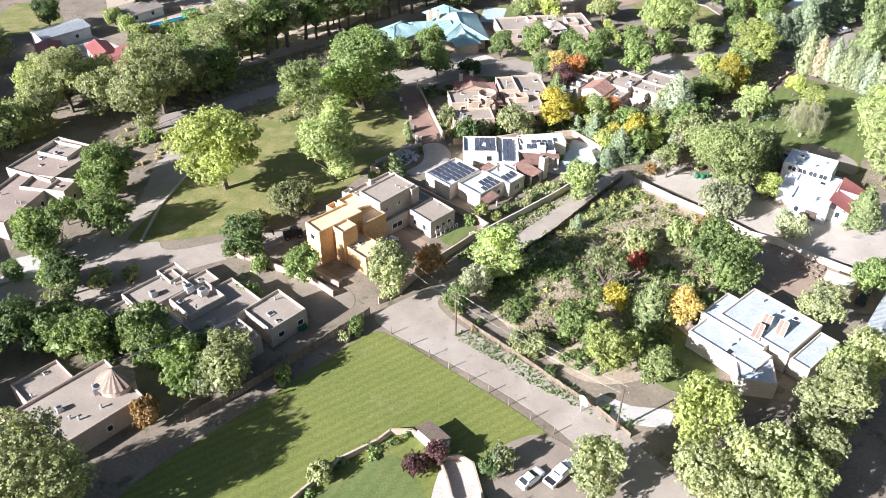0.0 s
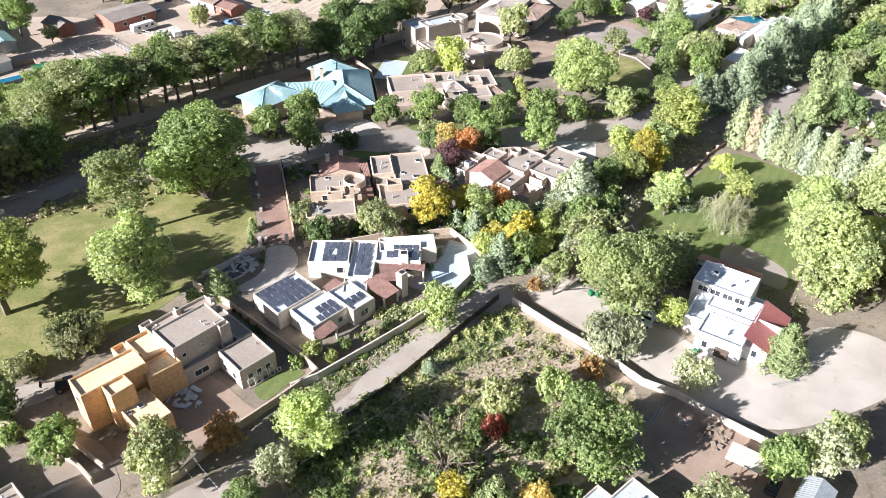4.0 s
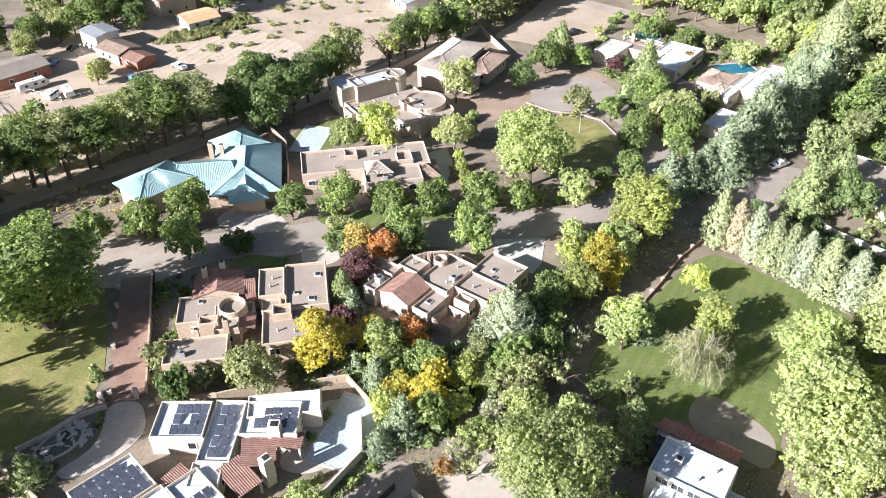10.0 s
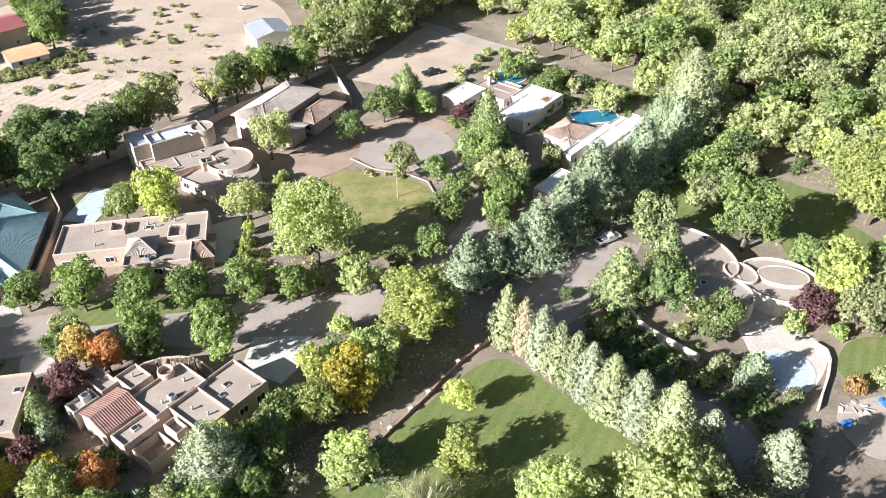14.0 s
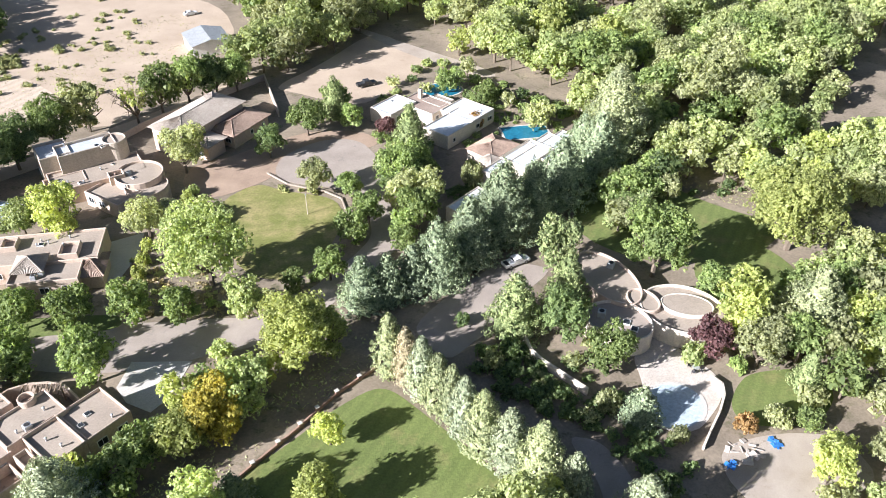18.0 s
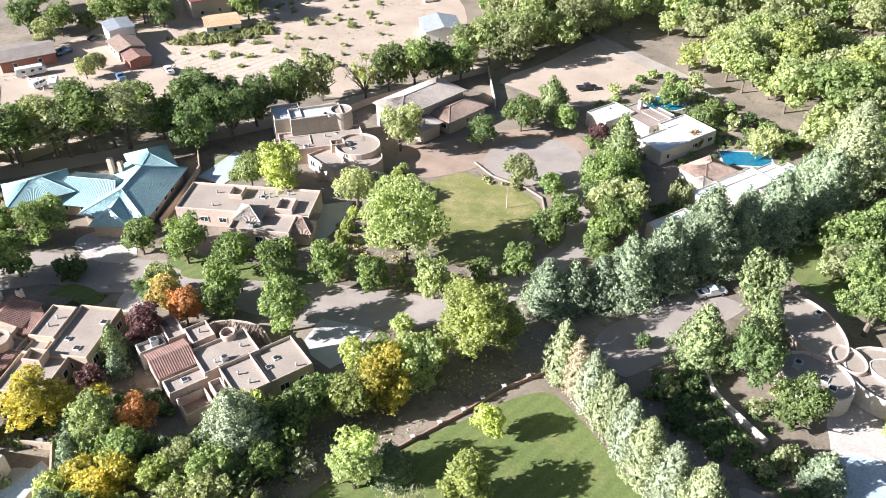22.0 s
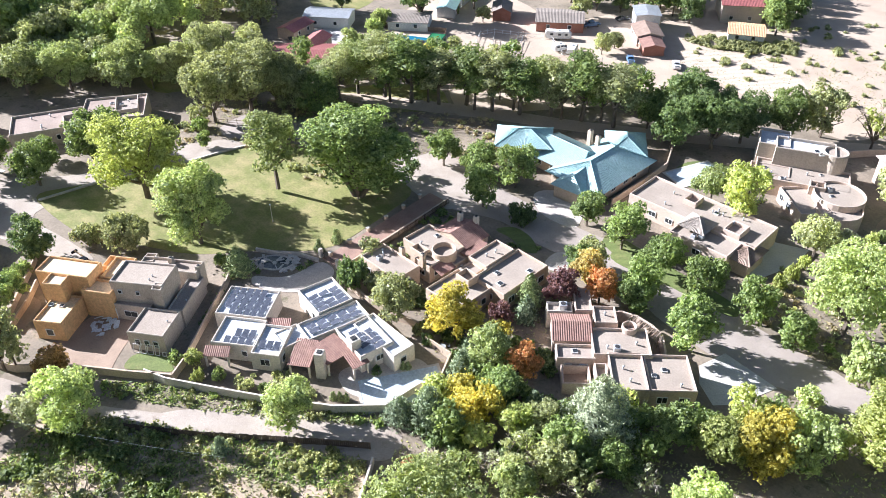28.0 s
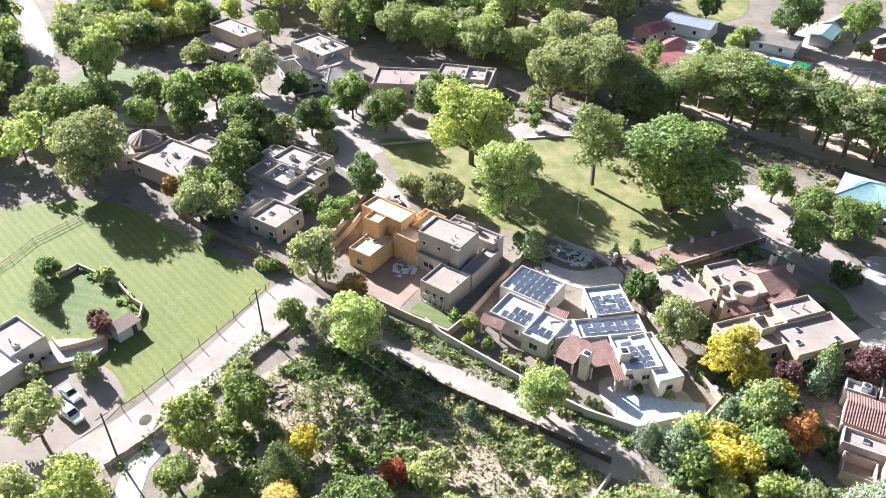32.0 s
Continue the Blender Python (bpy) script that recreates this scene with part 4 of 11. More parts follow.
def car(kind, x, y, rz, paint, label):
    """A pickup, saloon or van that faces its own +x."""
    ob = thing(kind, x, y, rz, label, "car" if kind != "pickup_truck" else "truck", z=0.05)
    if kind == "pickup_truck":
        part("body", loft([(-2.8, 0.92, 0.5, 1.05, 0.04), (-0.75, 0.95, 0.45, 1.08, 0.04), (1.2, 0.95, 0.45, 1.08, 0.05), (2.5, 0.93, 0.45, 1.0, 0.1), (2.85, 0.85, 0.5, 0.88, 0.12)]), paint, ob)
        part("cargo_bed", Geo().box(-1.82, 0, 0.72, 1.8, 1.55, 0.345), BLACK, ob)
        for s in (-1, 1):
            part("bed_side", Geo().box(-1.82, s * 0.86, 1.04, 1.95, 0.12, 0.12, 0, 0.02), paint, ob)
        part("tailgate", Geo().box(-2.77, 0, 0.7, 0.08, 1.6, 0.46, 0, 0.02), paint, ob)
        part("cab", loft([(-0.8, 0.9, 1.05, 1.72, 0.16), (-0.6, 0.9, 1.05, 1.8, 0.16), (0.75, 0.9, 1.05, 1.8, 0.18), (1.45, 0.88, 1.02, 1.1, 0.1)]), paint, ob)
        part("windscreen", Geo().add([(0.82, -0.66, 1.75), (0.82, 0.66, 1.75), (1.42, 0.76, 1.16), (1.42, -0.76, 1.16)], [(0, 1, 2, 3)]), GLASS, ob)
        for s in (-1, 1):
            part("side_window", Geo().box(0.0, s * 0.83, 1.22, 1.35, 0.1, 0.42), GLASS, ob)
        part("rear_window", Geo().box(-0.8, 0, 1.25, 0.06, 1.2, 0.4), GLASS, ob)
        wheel_set(ob, 3.6, 1.72, 0.4, (-1.75, 1.85))
        xs = 2.85
    else:
        part("body", loft([(-2.25, 0.78, 0.45, 0.85, 0.1), (-2.05, 0.88, 0.32, 0.98, 0.1), (0.8, 0.9, 0.3, 0.98, 0.06), (1.9, 0.86, 0.32, 0.86, 0.12), (2.25, 0.74, 0.42, 0.72, 0.14)]), paint, ob)
        part("cab", loft([(-1.75, 0.8, 0.95, 1.02, 0.1), (-1.1, 0.8, 0.95, 1.42, 0.2), (0.1, 0.8, 0.95, 1.44, 0.2), (0.95, 0.8, 0.95, 1.0, 0.1)]), paint, ob)
        part("windscreen", Geo().add([(0.16, -0.58, 1.41), (0.16, 0.58, 1.41), (0.94, 0.7, 1.03), (0.94, -0.7, 1.03)], [(0, 1, 2, 3)]), GLASS, ob)
        part("rear_window", Geo().add([(-1.14, -0.58, 1.4), (-1.14, 0.58, 1.4), (-1.74, 0.68, 1.04), (-1.74, -0.68, 1.04)], [(3, 2, 1, 0)]), GLASS, ob)
        for s in (-1, 1):
            part("side_window", Geo().box(-0.4, s * 0.73, 1.08, 1.5, 0.1, 0.26), GLASS, ob)
        wheel_set(ob, 2.7, 1.6, 0.33, (-1.35, 1.4))
        xs = 2.2
    for s in (-1, 1):
        part("headlight", Geo().box(xs - 0.05, s * 0.62, 0.66, 0.12, 0.3, 0.16, 0, 0.02), CHROME, ob)
    return ob


def trailer(x, y, rz, length, label, high=2.6):
    ob = thing("travel_trailer", x, y, rz, label, "trailer", z=0.05)
    L = length / 2
    part("body", loft([(-L, 1.1, 0.6, high - 0.3, 0.15), (-L + 0.4, 1.2, 0.45, high, 0.12), (L - 0.9, 1.2, 0.45, high, 0.12), (L, 1.1, 0.8, high - 0.9, 0.2)]), WHITE, ob)
    for k in (-0.5, 0.1, 0.6):
        part("window", Geo().box(k * L, -1.2, 1.4, 0.9, 0.06, 0.6), GLASS, ob)
    part("stripe", Geo().box(0, -1.205, 1.0, length * 0.85, 0.05, 0.12), GREYMETAL, ob)
    part("roof_vent", Geo().box(0.2, 0, high - 0.02, 0.6, 0.6, 0.2, 0, 0.04), GREYMETAL, ob)
    wheel_set(ob, 1, 2.0, 0.33, (-0.5, 0.4))
    part("hitch", Geo().tube((L - 0.1, 0, 0.55), (L + 0.9, 0, 0.5), 0.06, 0.05, 6), BLACK, ob)


def utility_pole(x, y, rz, h=9.5):
    ob = thing("utility_pole", x, y, rz, "brown wooden utility pole with cables beside the lane", "pole")
    part("pole", Geo().tube((0, 0, -0.5), (0, 0, h), 0.17, 0.11, 9), DARKWOOD, ob)
    arm = part("crossarm", Geo().box(0, 0, h - 0.7, 0.12, 1.9, 0.13), DARKWOOD, ob)
    for s in (-0.8, 0.0, 0.8):
        part("insulator", Geo().tube((0, s, h - 0.58), (0, s, h - 0.38), 0.05, 0.03, 6), GREYMETAL, arm)


def cable(a, b, sag=0.8):
    """A hanging cable between two points: one tube."""
    a, b = Vector(a), Vector(b)
    along = (b - a).normalized()
    side = along.cross(Vector((0, 0, 1))).normalized()
    vs, fs, n = [], [], 14
    for k in range(n + 1):
        u = k / n
        m = (b - a) * u - Vector((0, 0, sag * 4 * u * (1 - u)))
        vs += [m + side * 0.013, m + Vector((0, 0, 0.013)), m - side * 0.013, m - Vector((0, 0, 0.013))]
    for k in range(n):
        fs += [(4 * k + i, 4 * k + (i + 1) % 4, 4 * k + 4 + (i + 1) % 4, 4 * k + 4 + i) for i in range(4)]
    ob = part("power_cable", Geo().add(vs, fs + [(3, 2, 1, 0), (4 * n, 4 * n + 1, 4 * n + 2, 4 * n + 3)]), GREYMETAL)
    ob.matrix_basis = pose(*a)
    return tagged(ob, "thin grey overhead power cable between poles", "cable")


def lamp_post(x, y, h=4.6):
    ob = thing("lamp_post", x, y, 0, "slim pale lamp post on the grass", "lamp")
    part("pole", Geo().tube((0, 0, -0.2), (0, 0, h), 0.07, 0.05, 8), CREAM, ob)
    part("base", Geo().tube((0, 0, 0), (0, 0, 0.4), 0.13, 0.1, 8), CREAM, ob)
    part("head", Geo().tube((0, 0, h), (0, 0, h + 0.4), 0.1, 0.2, 8), GREYMETAL, ob)


def bin_thing(x, y, rz, mat, label):
    ob = thing("wheeled_bin", x, y, rz, label, "bin")
    part("body", Geo().prism(rect_plan(0, 0, 0.62, 0.75), 0.08, 1.0), mat, ob)
    part("lid", Geo().box(0.03, 0, 1.0, 0.7, 0.8, 0.09, 0, 0.03), mat, ob)
    for s in (-1, 1):
        part("wheel", Geo().tube((-0.28, s * 0.25, 0.1), (-0.28, s * 0.33, 0.1), 0.1, 0.1, 8), BLACK, ob)


def pool(name, label, x, y, rx, ry, rz, mat, square=False, edge=None):
    """A pool with a pale coping round sunken water."""
    ob = thing(name, x, y, rz, label, "pool")
    built(x, y, 2 * rx + 1.6, 2 * ry + 1.6, rz)
    plan = (lambda k: rect_plan(0, 0, 2 * (rx + k), 2 * (ry + k))) if square else (lambda k: round_plan(0, 0, rx + k, ry + k, 0, 36))
    out, inn = plan(0.45), plan(0.0)
    n = len(out)
    vs = [(a, b, 0.0) for a, b in out] + [(a, b, 0.13) for a, b in out] + [(a, b, 0.13) for a, b in inn] + [(a, b, 0.0) for a, b in inn]
    part("coping", Geo().add(vs, [(j * n + i, j * n + (i + 1) % n, (j + 1) * n + (i + 1) % n, (j + 1) * n + i) for j in range(3) for i in range(n)]), edge or CONCRETE, ob)
    part("water" if mat is WATER else "cover", Geo().prism(inn, 0.0, 0.085), mat, ob)


def bushes(name, label, mat, spacing, small, large, seed, *plan):
    """Low wild growth over an outline of the plan, as one mass."""
    rnd, rng = random.Random(seed), np.random.default_rng(seed)
    xs, ys = [p[0] for p in plan], [p[1] for p in plan]
    area = abs(sum(a[0] * b[1] - b[0] * a[1] for a, b in zip(plan, plan[1:] + plan[:1]))) / 2
    vs, fs, n = [], [], 0
    ox, oy = plan[0]
    for _ in range(int(area / spacing ** 2 * 2.2)):
        x, y = rnd.uniform(min(xs), max(xs)), rnd.uniform(min(ys), max(ys))
        if not inside(x, y, list(plan)) or (name != "weeds" and not clear(x, y)) or noise.noise((x * 0.11, y * 0.11, seed)) < -0.12:
            continue
        r = rnd.uniform(small, large)
        h = r * rnd.uniform(0.5, 0.9)
        c = [(x - ox + rnd.uniform(-0.4, 0.4) * r, y - oy + rnd.uniform(-0.4, 0.4) * r, h * 0.4) for _ in range(3)]
        v, f = leaf_cloud(rng, c, [(r * 0.7, r * 0.7, h * 0.6)] * 3, int(26 + 75 * r * r), 0.26 + 0.08 * r)
        v[:, 2] = np.maximum(v[:, 2], 0.02)
        vs.append(v), fs.append(f + n)
        n += len(v)
    if not vs:
        return None
    ob = part(name, quick_mesh(name, np.concatenate(vs), np.concatenate(fs), mat), None)
    ob.matrix_basis = pose(ox, oy, 0)
    return tagged(ob, label, "plants", "", "stuff")


def meadow(name, label, mat, density, size, seed, *plan):
    """Loose blades and stalks over an outline of the plan, thick in some patches and absent in others, as one mass."""
    rng = np.random.default_rng(seed)
    plan = list(plan)
    xs, ys = [p[0] for p in plan], [p[1] for p in plan]
    n = int((max(xs) - min(xs)) * (max(ys) - min(ys)) * density * 1.6)
    at = np.stack([rng.uniform(min(xs), max(xs), n), rng.uniform(min(ys), max(ys), n)], 1)
    keep = [i for i, (x, y) in enumerate(at) if inside(x, y, plan) and (name == "weeds" or clear(x, y)) and noise.noise((x * 0.09, y * 0.09, seed)) + 0.6 * noise.noise((x * 0.35, y * 0.35, seed)) > rng.uniform(-0.45, 0.35)]
    at = at[keep] - np.array([xs[0], ys[0]])
    n = len(at)
    a = rng.uniform(0, math.tau, n)
    s = size * rng.uniform(0.5, 1.5, n)
    side = np.stack([np.cos(a), np.sin(a), np.zeros(n)], 1) * s[:, None] * 0.45
    lean = np.stack([rng.normal(0, 0.6, n), rng.normal(0, 0.6, n), rng.uniform(0.3, 0.9, n)], 1) * s[:, None]
    foot = np.concatenate([at, np.full((n, 1), 0.03)], 1)
    v = np.stack([foot - side, foot + side, foot + lean], 1).reshape(-1, 3)
    ob = part(name, quick_mesh(name, v, np.arange(3 * n).reshape(-1, 3), mat), None)
    ob.matrix_basis = pose(xs[0], ys[0], 0)
    return tagged(ob, label, "plants", "", "stuff")


def panels(h, x, y, w, d, rz, roof, cols, rows, cx=0.0, cy=0.0, gx=1.25, gy=1.95, skip=()):
    """Rows of solar panels on a wing's roof; cx, cy shift the field from its centre, in metres along w and d."""
    lx, ly = local(h, x, y)
    a = rz - math.degrees(h.matrix_basis.to_euler().z)
    c, s = math.cos(radians(a)), math.sin(radians(a))
    for i in range(cols):
        for j in range(rows):
            if (i, j) in skip:
                continue
            u, v = cx + (i - (cols - 1) / 2) * gx, cy + (j - (rows - 1) / 2) * gy
            solar_panel(h, lx + c * u - s * v, ly + s * u + c * v, roof + 0.12, a)


def garden_set(x, y, rz):
    """A round garden table and four chairs, each its own thing."""
    tb = thing("garden_table", x, y, rz, "dark metal garden table on a terrace", "table")
    part("tabletop", Geo().tube((0, 0, 0.7), (0, 0, 0.75), 0.6, 0.6, 16), GREYMETAL, tb)
    part("stem", Geo().tube((0, 0, 0), (0, 0, 0.7), 0.08, 0.06, 8), BLACK, tb)
    part("foot", Geo().tube((0, 0, 0.06), (0, 0, 0.12), 0.32, 0.28, 10), BLACK, tb)
    for k in range(4):
        a = rz + 45 + 90 * k
        ch = thing("garden_chair", x + math.cos(radians(a)) * 1.05, y + math.sin(radians(a)) * 1.05, a, "dark metal garden chair beside a table", "chair", "garden chairs")
        part("seat", Geo().box(0, 0, 0.42, 0.48, 0.5, 0.06, 0, 0.02), BLACK, ch)
        part("backrest", Geo().box(0.23, 0, 0.46, 0.05, 0.5, 0.5, 0, 0.02), BLACK, ch)
        for i in (-0.2, 0.2):
            for j in (-0.2, 0.2):
                part("leg", Geo().box(i, j, 0, 0.04, 0.04, 0.43), BLACK, ch)


def rubble(name, label, x, y, r, mat, seed, n=24):
    """A loose heap of sheets and boards."""
    rnd = random.Random(seed)
    ob = thing(name, x, y, 0, label, "pile")
    for _ in range(n):
        q, a = r * math.sqrt(rnd.random()), rnd.uniform(0, math.tau)
        g = Geo().box(0, 0, 0, rnd.uniform(0.5, 1.8), rnd.uniform(0.15, 0.9), rnd.uniform(0.04, 0.2), 0, 0.02)
        p = part("piece", g, mat, ob)
        p.matrix_basis = pose(q * math.cos(a), q * math.sin(a), rnd.uniform(0.04, 0.3), rnd.uniform(-14, 14), rnd.uniform(-14, 14), rnd.uniform(0, 180))


def pillar(x, y, rz, mat, h=1.0, s=0.55):
    ob = thing("wall_pillar", x, y, rz, "low brick pillar in a garden wall", "pillar", "wall pillars")
    part("shaft", Geo().box(0, 0, -0.1, s, s, h + 0.1), mat, ob)
    part("cap", Geo().box(0, 0, h, s + 0.14, s + 0.14, 0.1, 0, 0.04), CONCRETE, ob)


def porch_posts(h, x, y, w, d, rz, top):
    """Posts under the low edge of a porch roof."""
    lx, ly = local(h, x, y)
    a = rz - math.degrees(h.matrix_basis.to_euler().z)
    c, s = math.cos(radians(a)), math.sin(radians(a))
    for u in (-w / 2, w / 2):
        part("porch_post", Geo().box(lx + c * u + s * d / 2, ly + s * u - c * d / 2, 0, 0.3, 0.3, top, a, 0.02), CREAM, h)


def water_tank(x, y):
    ob = thing("water_tank", x, y, 0, "rusty round metal tank in a dirt yard", "tank")
    part("body", Geo().tube((0, 0, 0), (0, 0, 1.9), 1.1, 1.1, 20), GREYMETAL, ob)
    part("lid", Geo().tube((0, 0, 1.9), (0, 0, 2.2), 1.15, 0.2, 20), REDDIRT, ob)
    for z in (0.5, 1.2):
        part("hoop", Geo().tube((0, 0, z), (0, 0, z + 0.08), 1.13, 1.13, 20), BROWNTILE, ob)


def ladder(x, y, rz):
    ob = thing("ladder", x, y, rz, "pale metal ladder lying on the ground", "ladder")
    for s in (-0.25, 0.25):
        part("side_rail", Geo().box(0, s, 0.05, 5.0, 0.06, 0.1), GREYMETAL, ob)
    for k in range(14):
        part("rung", Geo().box(-2.3 + k * 0.355, 0, 0.08, 0.04, 0.46, 0.04), GREYMETAL, ob)


def shade_shelter(x, y, rz):
    ob = thing("shade_shelter", x, y, rz, "pale open shade shelter on dark posts", "shelter")
    for u in (-2.2, 0, 2.2):
        for v in (-1.5, 1.5):
            part("post", Geo().box(u, v, -0.1, 0.16, 0.16, 2.3), DARKWOOD, ob)
    part("roof", Geo().box(0, 0, 2.2, 5.2, 3.6, 0.12, 0, 0.02), CREAM, ob)
    for u in (-2.2, 0, 2.2):
        part("beam", Geo().box(u, 0, 2.05, 0.12, 3.6, 0.16), DARKWOOD, ob)


def excavator(x, y, rz):
    ob = thing("telehandler", x, y, rz, "dark loader with a yellow boom beside a house", "machine")
    part("chassis", Geo().box(0, 0, 0.6, 3.8, 1.6, 0.7, 0, 0.08), BLACK, ob)
    part("cab", Geo().box(-0.3, 0.35, 1.3, 1.5, 0.9, 1.2, 0, 0.1), CARDARK, ob)
    part("boom", Geo().tube((-1.8, -0.35, 1.5), (3.6, -0.35, 2.1), 0.2, 0.16, 8), ORANGETOP, ob)
    part("fork", Geo().box(3.8, -0.35, 1.6, 0.3, 1.2, 0.5, 0, 0.03), BLACK, ob)
    wheel_set(ob, 2.4, 1.9, 0.55, (-1.3, 1.3))


def garden_hut(x, y, rz):
    h = thing("garden_hut", x, y, rz, "small white garden hut with a brown roof", "hut")
    part("wall", Geo().box(0, 0, -0.1, 4.4, 2.4, 2.3), WHITE, h)
    shed_roof(h, x, y, 4.8, 2.9, rz, 2.15, 2.75, BROWNTILE, 0.3, 0.05)
    part("door", Geo().box(1.0, -1.2, 0, 0.9, 0.06, 1.9), DARKWOOD, h)


def satellite_dish(x, y):
    ob = thing("satellite_dish", x, y, 30, "white round satellite dish on a post", "dish")
    part("post", Geo().tube((0, 0, -0.1), (0, 0, 1.9), 0.06, 0.06, 8), WHITE, ob)
    g = Geo()
    n, m = 20, 5
    vs = [(0.4 * (r / m) ** 2 + 0.05 * e, (r / m) * math.cos(k * math.tau / n), 2.2 + (r / m) * math.sin(k * math.tau / n)) for e in (0, 1) for r in range(m + 1) for k in range(n)]
    o2 = (m + 1) * n
    fs = [(e * o2 + r * n + k, e * o2 + r * n + (k + 1) % n, e * o2 + (r + 1) * n + (k + 1) % n, e * o2 + (r + 1) * n + k) for e in (0, 1) for r in range(m) for k in range(n)]
    part("dish", g.add(vs, fs), WHITE, ob)
    part("feed_arm", Geo().tube((0.1, 0, 2.0), (0.9, 0, 2.2), 0.03, 0.03, 6), GREYMETAL, ob)


def arch_gate(x, y, rz):
    ob = thing("arched_gate", x, y, rz, "dark iron gate between stone pillars", "gate")
    for s in (-2.6, 2.6):
        part("pillar", Geo().box(s, 0, -0.1, 0.7, 0.7, 2.1, 0, 0.06), FLAGSTONE, ob)
    for leaf in (-1, 1):
        g = Geo().box(leaf * 1.15, 0, 0.1, 2.1, 0.05, 0.07).box(leaf * 1.15, 0, 1.2, 2.1, 0.05, 0.07)
        gate = part("gate_leaf", g, BLACK, ob)
        for k in range(9):
            part("bar", Geo().box(leaf * (0.2 + k * 0.24), 0, 0.12, 0.03, 0.03, 1.35), BLACK, gate)

# ---- ground ----
ground = setting("ground", Geo().prism([(-1500, -1300), (1700, -1300), (1700, 1900), (-1500, 1900)], -1.0, 0.0), SOIL, "brown dry soil with sparse weeds", "ground")
zone("sand_field", SAND, "pale dry sandy field with tyre tracks", "field", 0.02, (-65.4, 246.2), (-73.6, 267.1), (-69.8, 282.8), (-64.1, 305.3), (-58.4, 360.7), (-35.8, 397.4), (-13.5, 423.8), (6.4, 395), (38.6, 378.8), (51.5, 344.3), (36.4, 311.4), (30.6, 286.7), (-0.7, 302.8), (4.8, 289.4), (-25.3, 267.1), (-48, 245.7))
zone("tilled_plot", TILLED, "pale tilled sandy plot with faint furrows", "field", 0.03, (-30.9, 302.3), (-22.4, 311.5), (-9.8, 322.6), (0.8, 316.5), (11.6, 306.4), (6.5, 293.1), (-4.7, 293.3), (-16.3, 296), (-20.1, 292.8))
zone("sand_court", SAND, "pale dirt clearing beside a ditch road", "field", 0.022, (65.7, 312.8), (77.7, 328.5), (89.1, 350.6), (96.2, 350.9), (108.8, 329.9), (104.2, 318.1), (90.1, 300.2), (73.9, 309.6))
zone("dry_paddock", PARK, "dry yellow grass behind a ditch", "field", 0.024, (-69.9, 202), (-66.2, 215.9), (-54.1, 232.1), (-39.9, 225.3), (-47.3, 212.7), (-57.5, 201.8))
zone("yard_ground", SAND, "pale sandy ground under ditch trees", "field", 0.026, (-62.2, 240), (-48.6, 251.8), (-37.6, 263.2), (-15, 284.1), (-2.4, 292.1), (1.8, 286.5), (-15.9, 262.9), (-29.9, 236), (-39.1, 224.8))
zone("ditch_road", DIRT_ROAD, "pale dirt track along a ditch", "road", 0.035, (83.2, 357.4), (88.8, 355.3), (103.5, 342.2), (128, 323), (126.1, 317.3), (103.7, 333.8))
zone("ditch_bank", SAND, "pale sandy ditch bank under trees", "road", 0.03, (-68.7, 206.4), (-35.3, 233.7), (-11.2, 250.1), (20.7, 280.3), (41.9, 302.5), (59.1, 322), (60.9, 316.9), (44.7, 296.4), (23.9, 274.8), (-7.7, 245.9), (-30.8, 229.5), (-63.4, 202.8))
zone("dirt_lane", DIRT_ROAD, "pale compacted dirt lane", "road", 0.04, (25.6, 67.2), (19.2, 78.7), (7.8, 89.3), (-8.2, 101), (-11.9, 105.1), (-6, 109.7), (1.8, 114.5), (8.4, 119.5), (21.2, 132.5), (34.2, 145.2), (43.2, 153.3), (45.1, 150.1), (34.8, 141.2), (22.4, 130.5), (11.6, 119.8), (7.1, 115.2), (1.2, 112), (-0.3, 107.3), (7.4, 99.2), (17.2, 91.1), (25.1, 83.1), (29.8, 76), (36.6, 67), (42.9, 60), (31.7, 60.1))
zone("dirt_lane", DIRT_ROAD, "pale compacted dirt lane between a wall and a fence", "road", 0.046, (15.1, 121.9), (16.1, 128.5), (20.9, 135.4), (26.4, 141.9), (34.1, 149.4), (40.7, 155.5), (44.2, 153.3), (42.8, 150.5), (34.8, 141.7), (26.9, 133.8), (19.5, 126.7), (18, 120))
zone("dirt_yard", PALEDIRT, "pale dirt parking yard beside a house", "yard", 0.03, (45.1, 152), (54.7, 142.6), (67.1, 127.6), (78.6, 118.4), (87.2, 119.2), (102.6, 125.2), (109.5, 131.9), (105.9, 139.5), (95.7, 142.4), (90.7, 132.3), (79.5, 133.7), (72.4, 137.6), (69.1, 147.1), (56.5, 154), (51.9, 158.1))
zone("dirt_path", SOIL, "shaded dirt path between low walls", "path", 0.026, (40.3, 149.7), (46.5, 156.9), (52.2, 165.1), (61.4, 172.2), (72.3, 184.5), (81.1, 194.7), (90.3, 205.3), (98.6, 214.7), (100.8, 210.5), (89.4, 196.9), (77.3, 184.3), (66.5, 171), (56.9, 162.4), (48.9, 152.5))
zone("weedy_lot", LOTSOIL, "pale sandy soil with patches of weeds", "ground", 0.012, (4.3, 114.5), (11.6, 121.2), (18.4, 126.9), (29.8, 137.6), (43, 148.9), (50.6, 140.8), (57.4, 134), (62.6, 127.6), (56.7, 115.3), (45.4, 105.5), (39.4, 90.9), (24.8, 87.3), (15.5, 97.1))
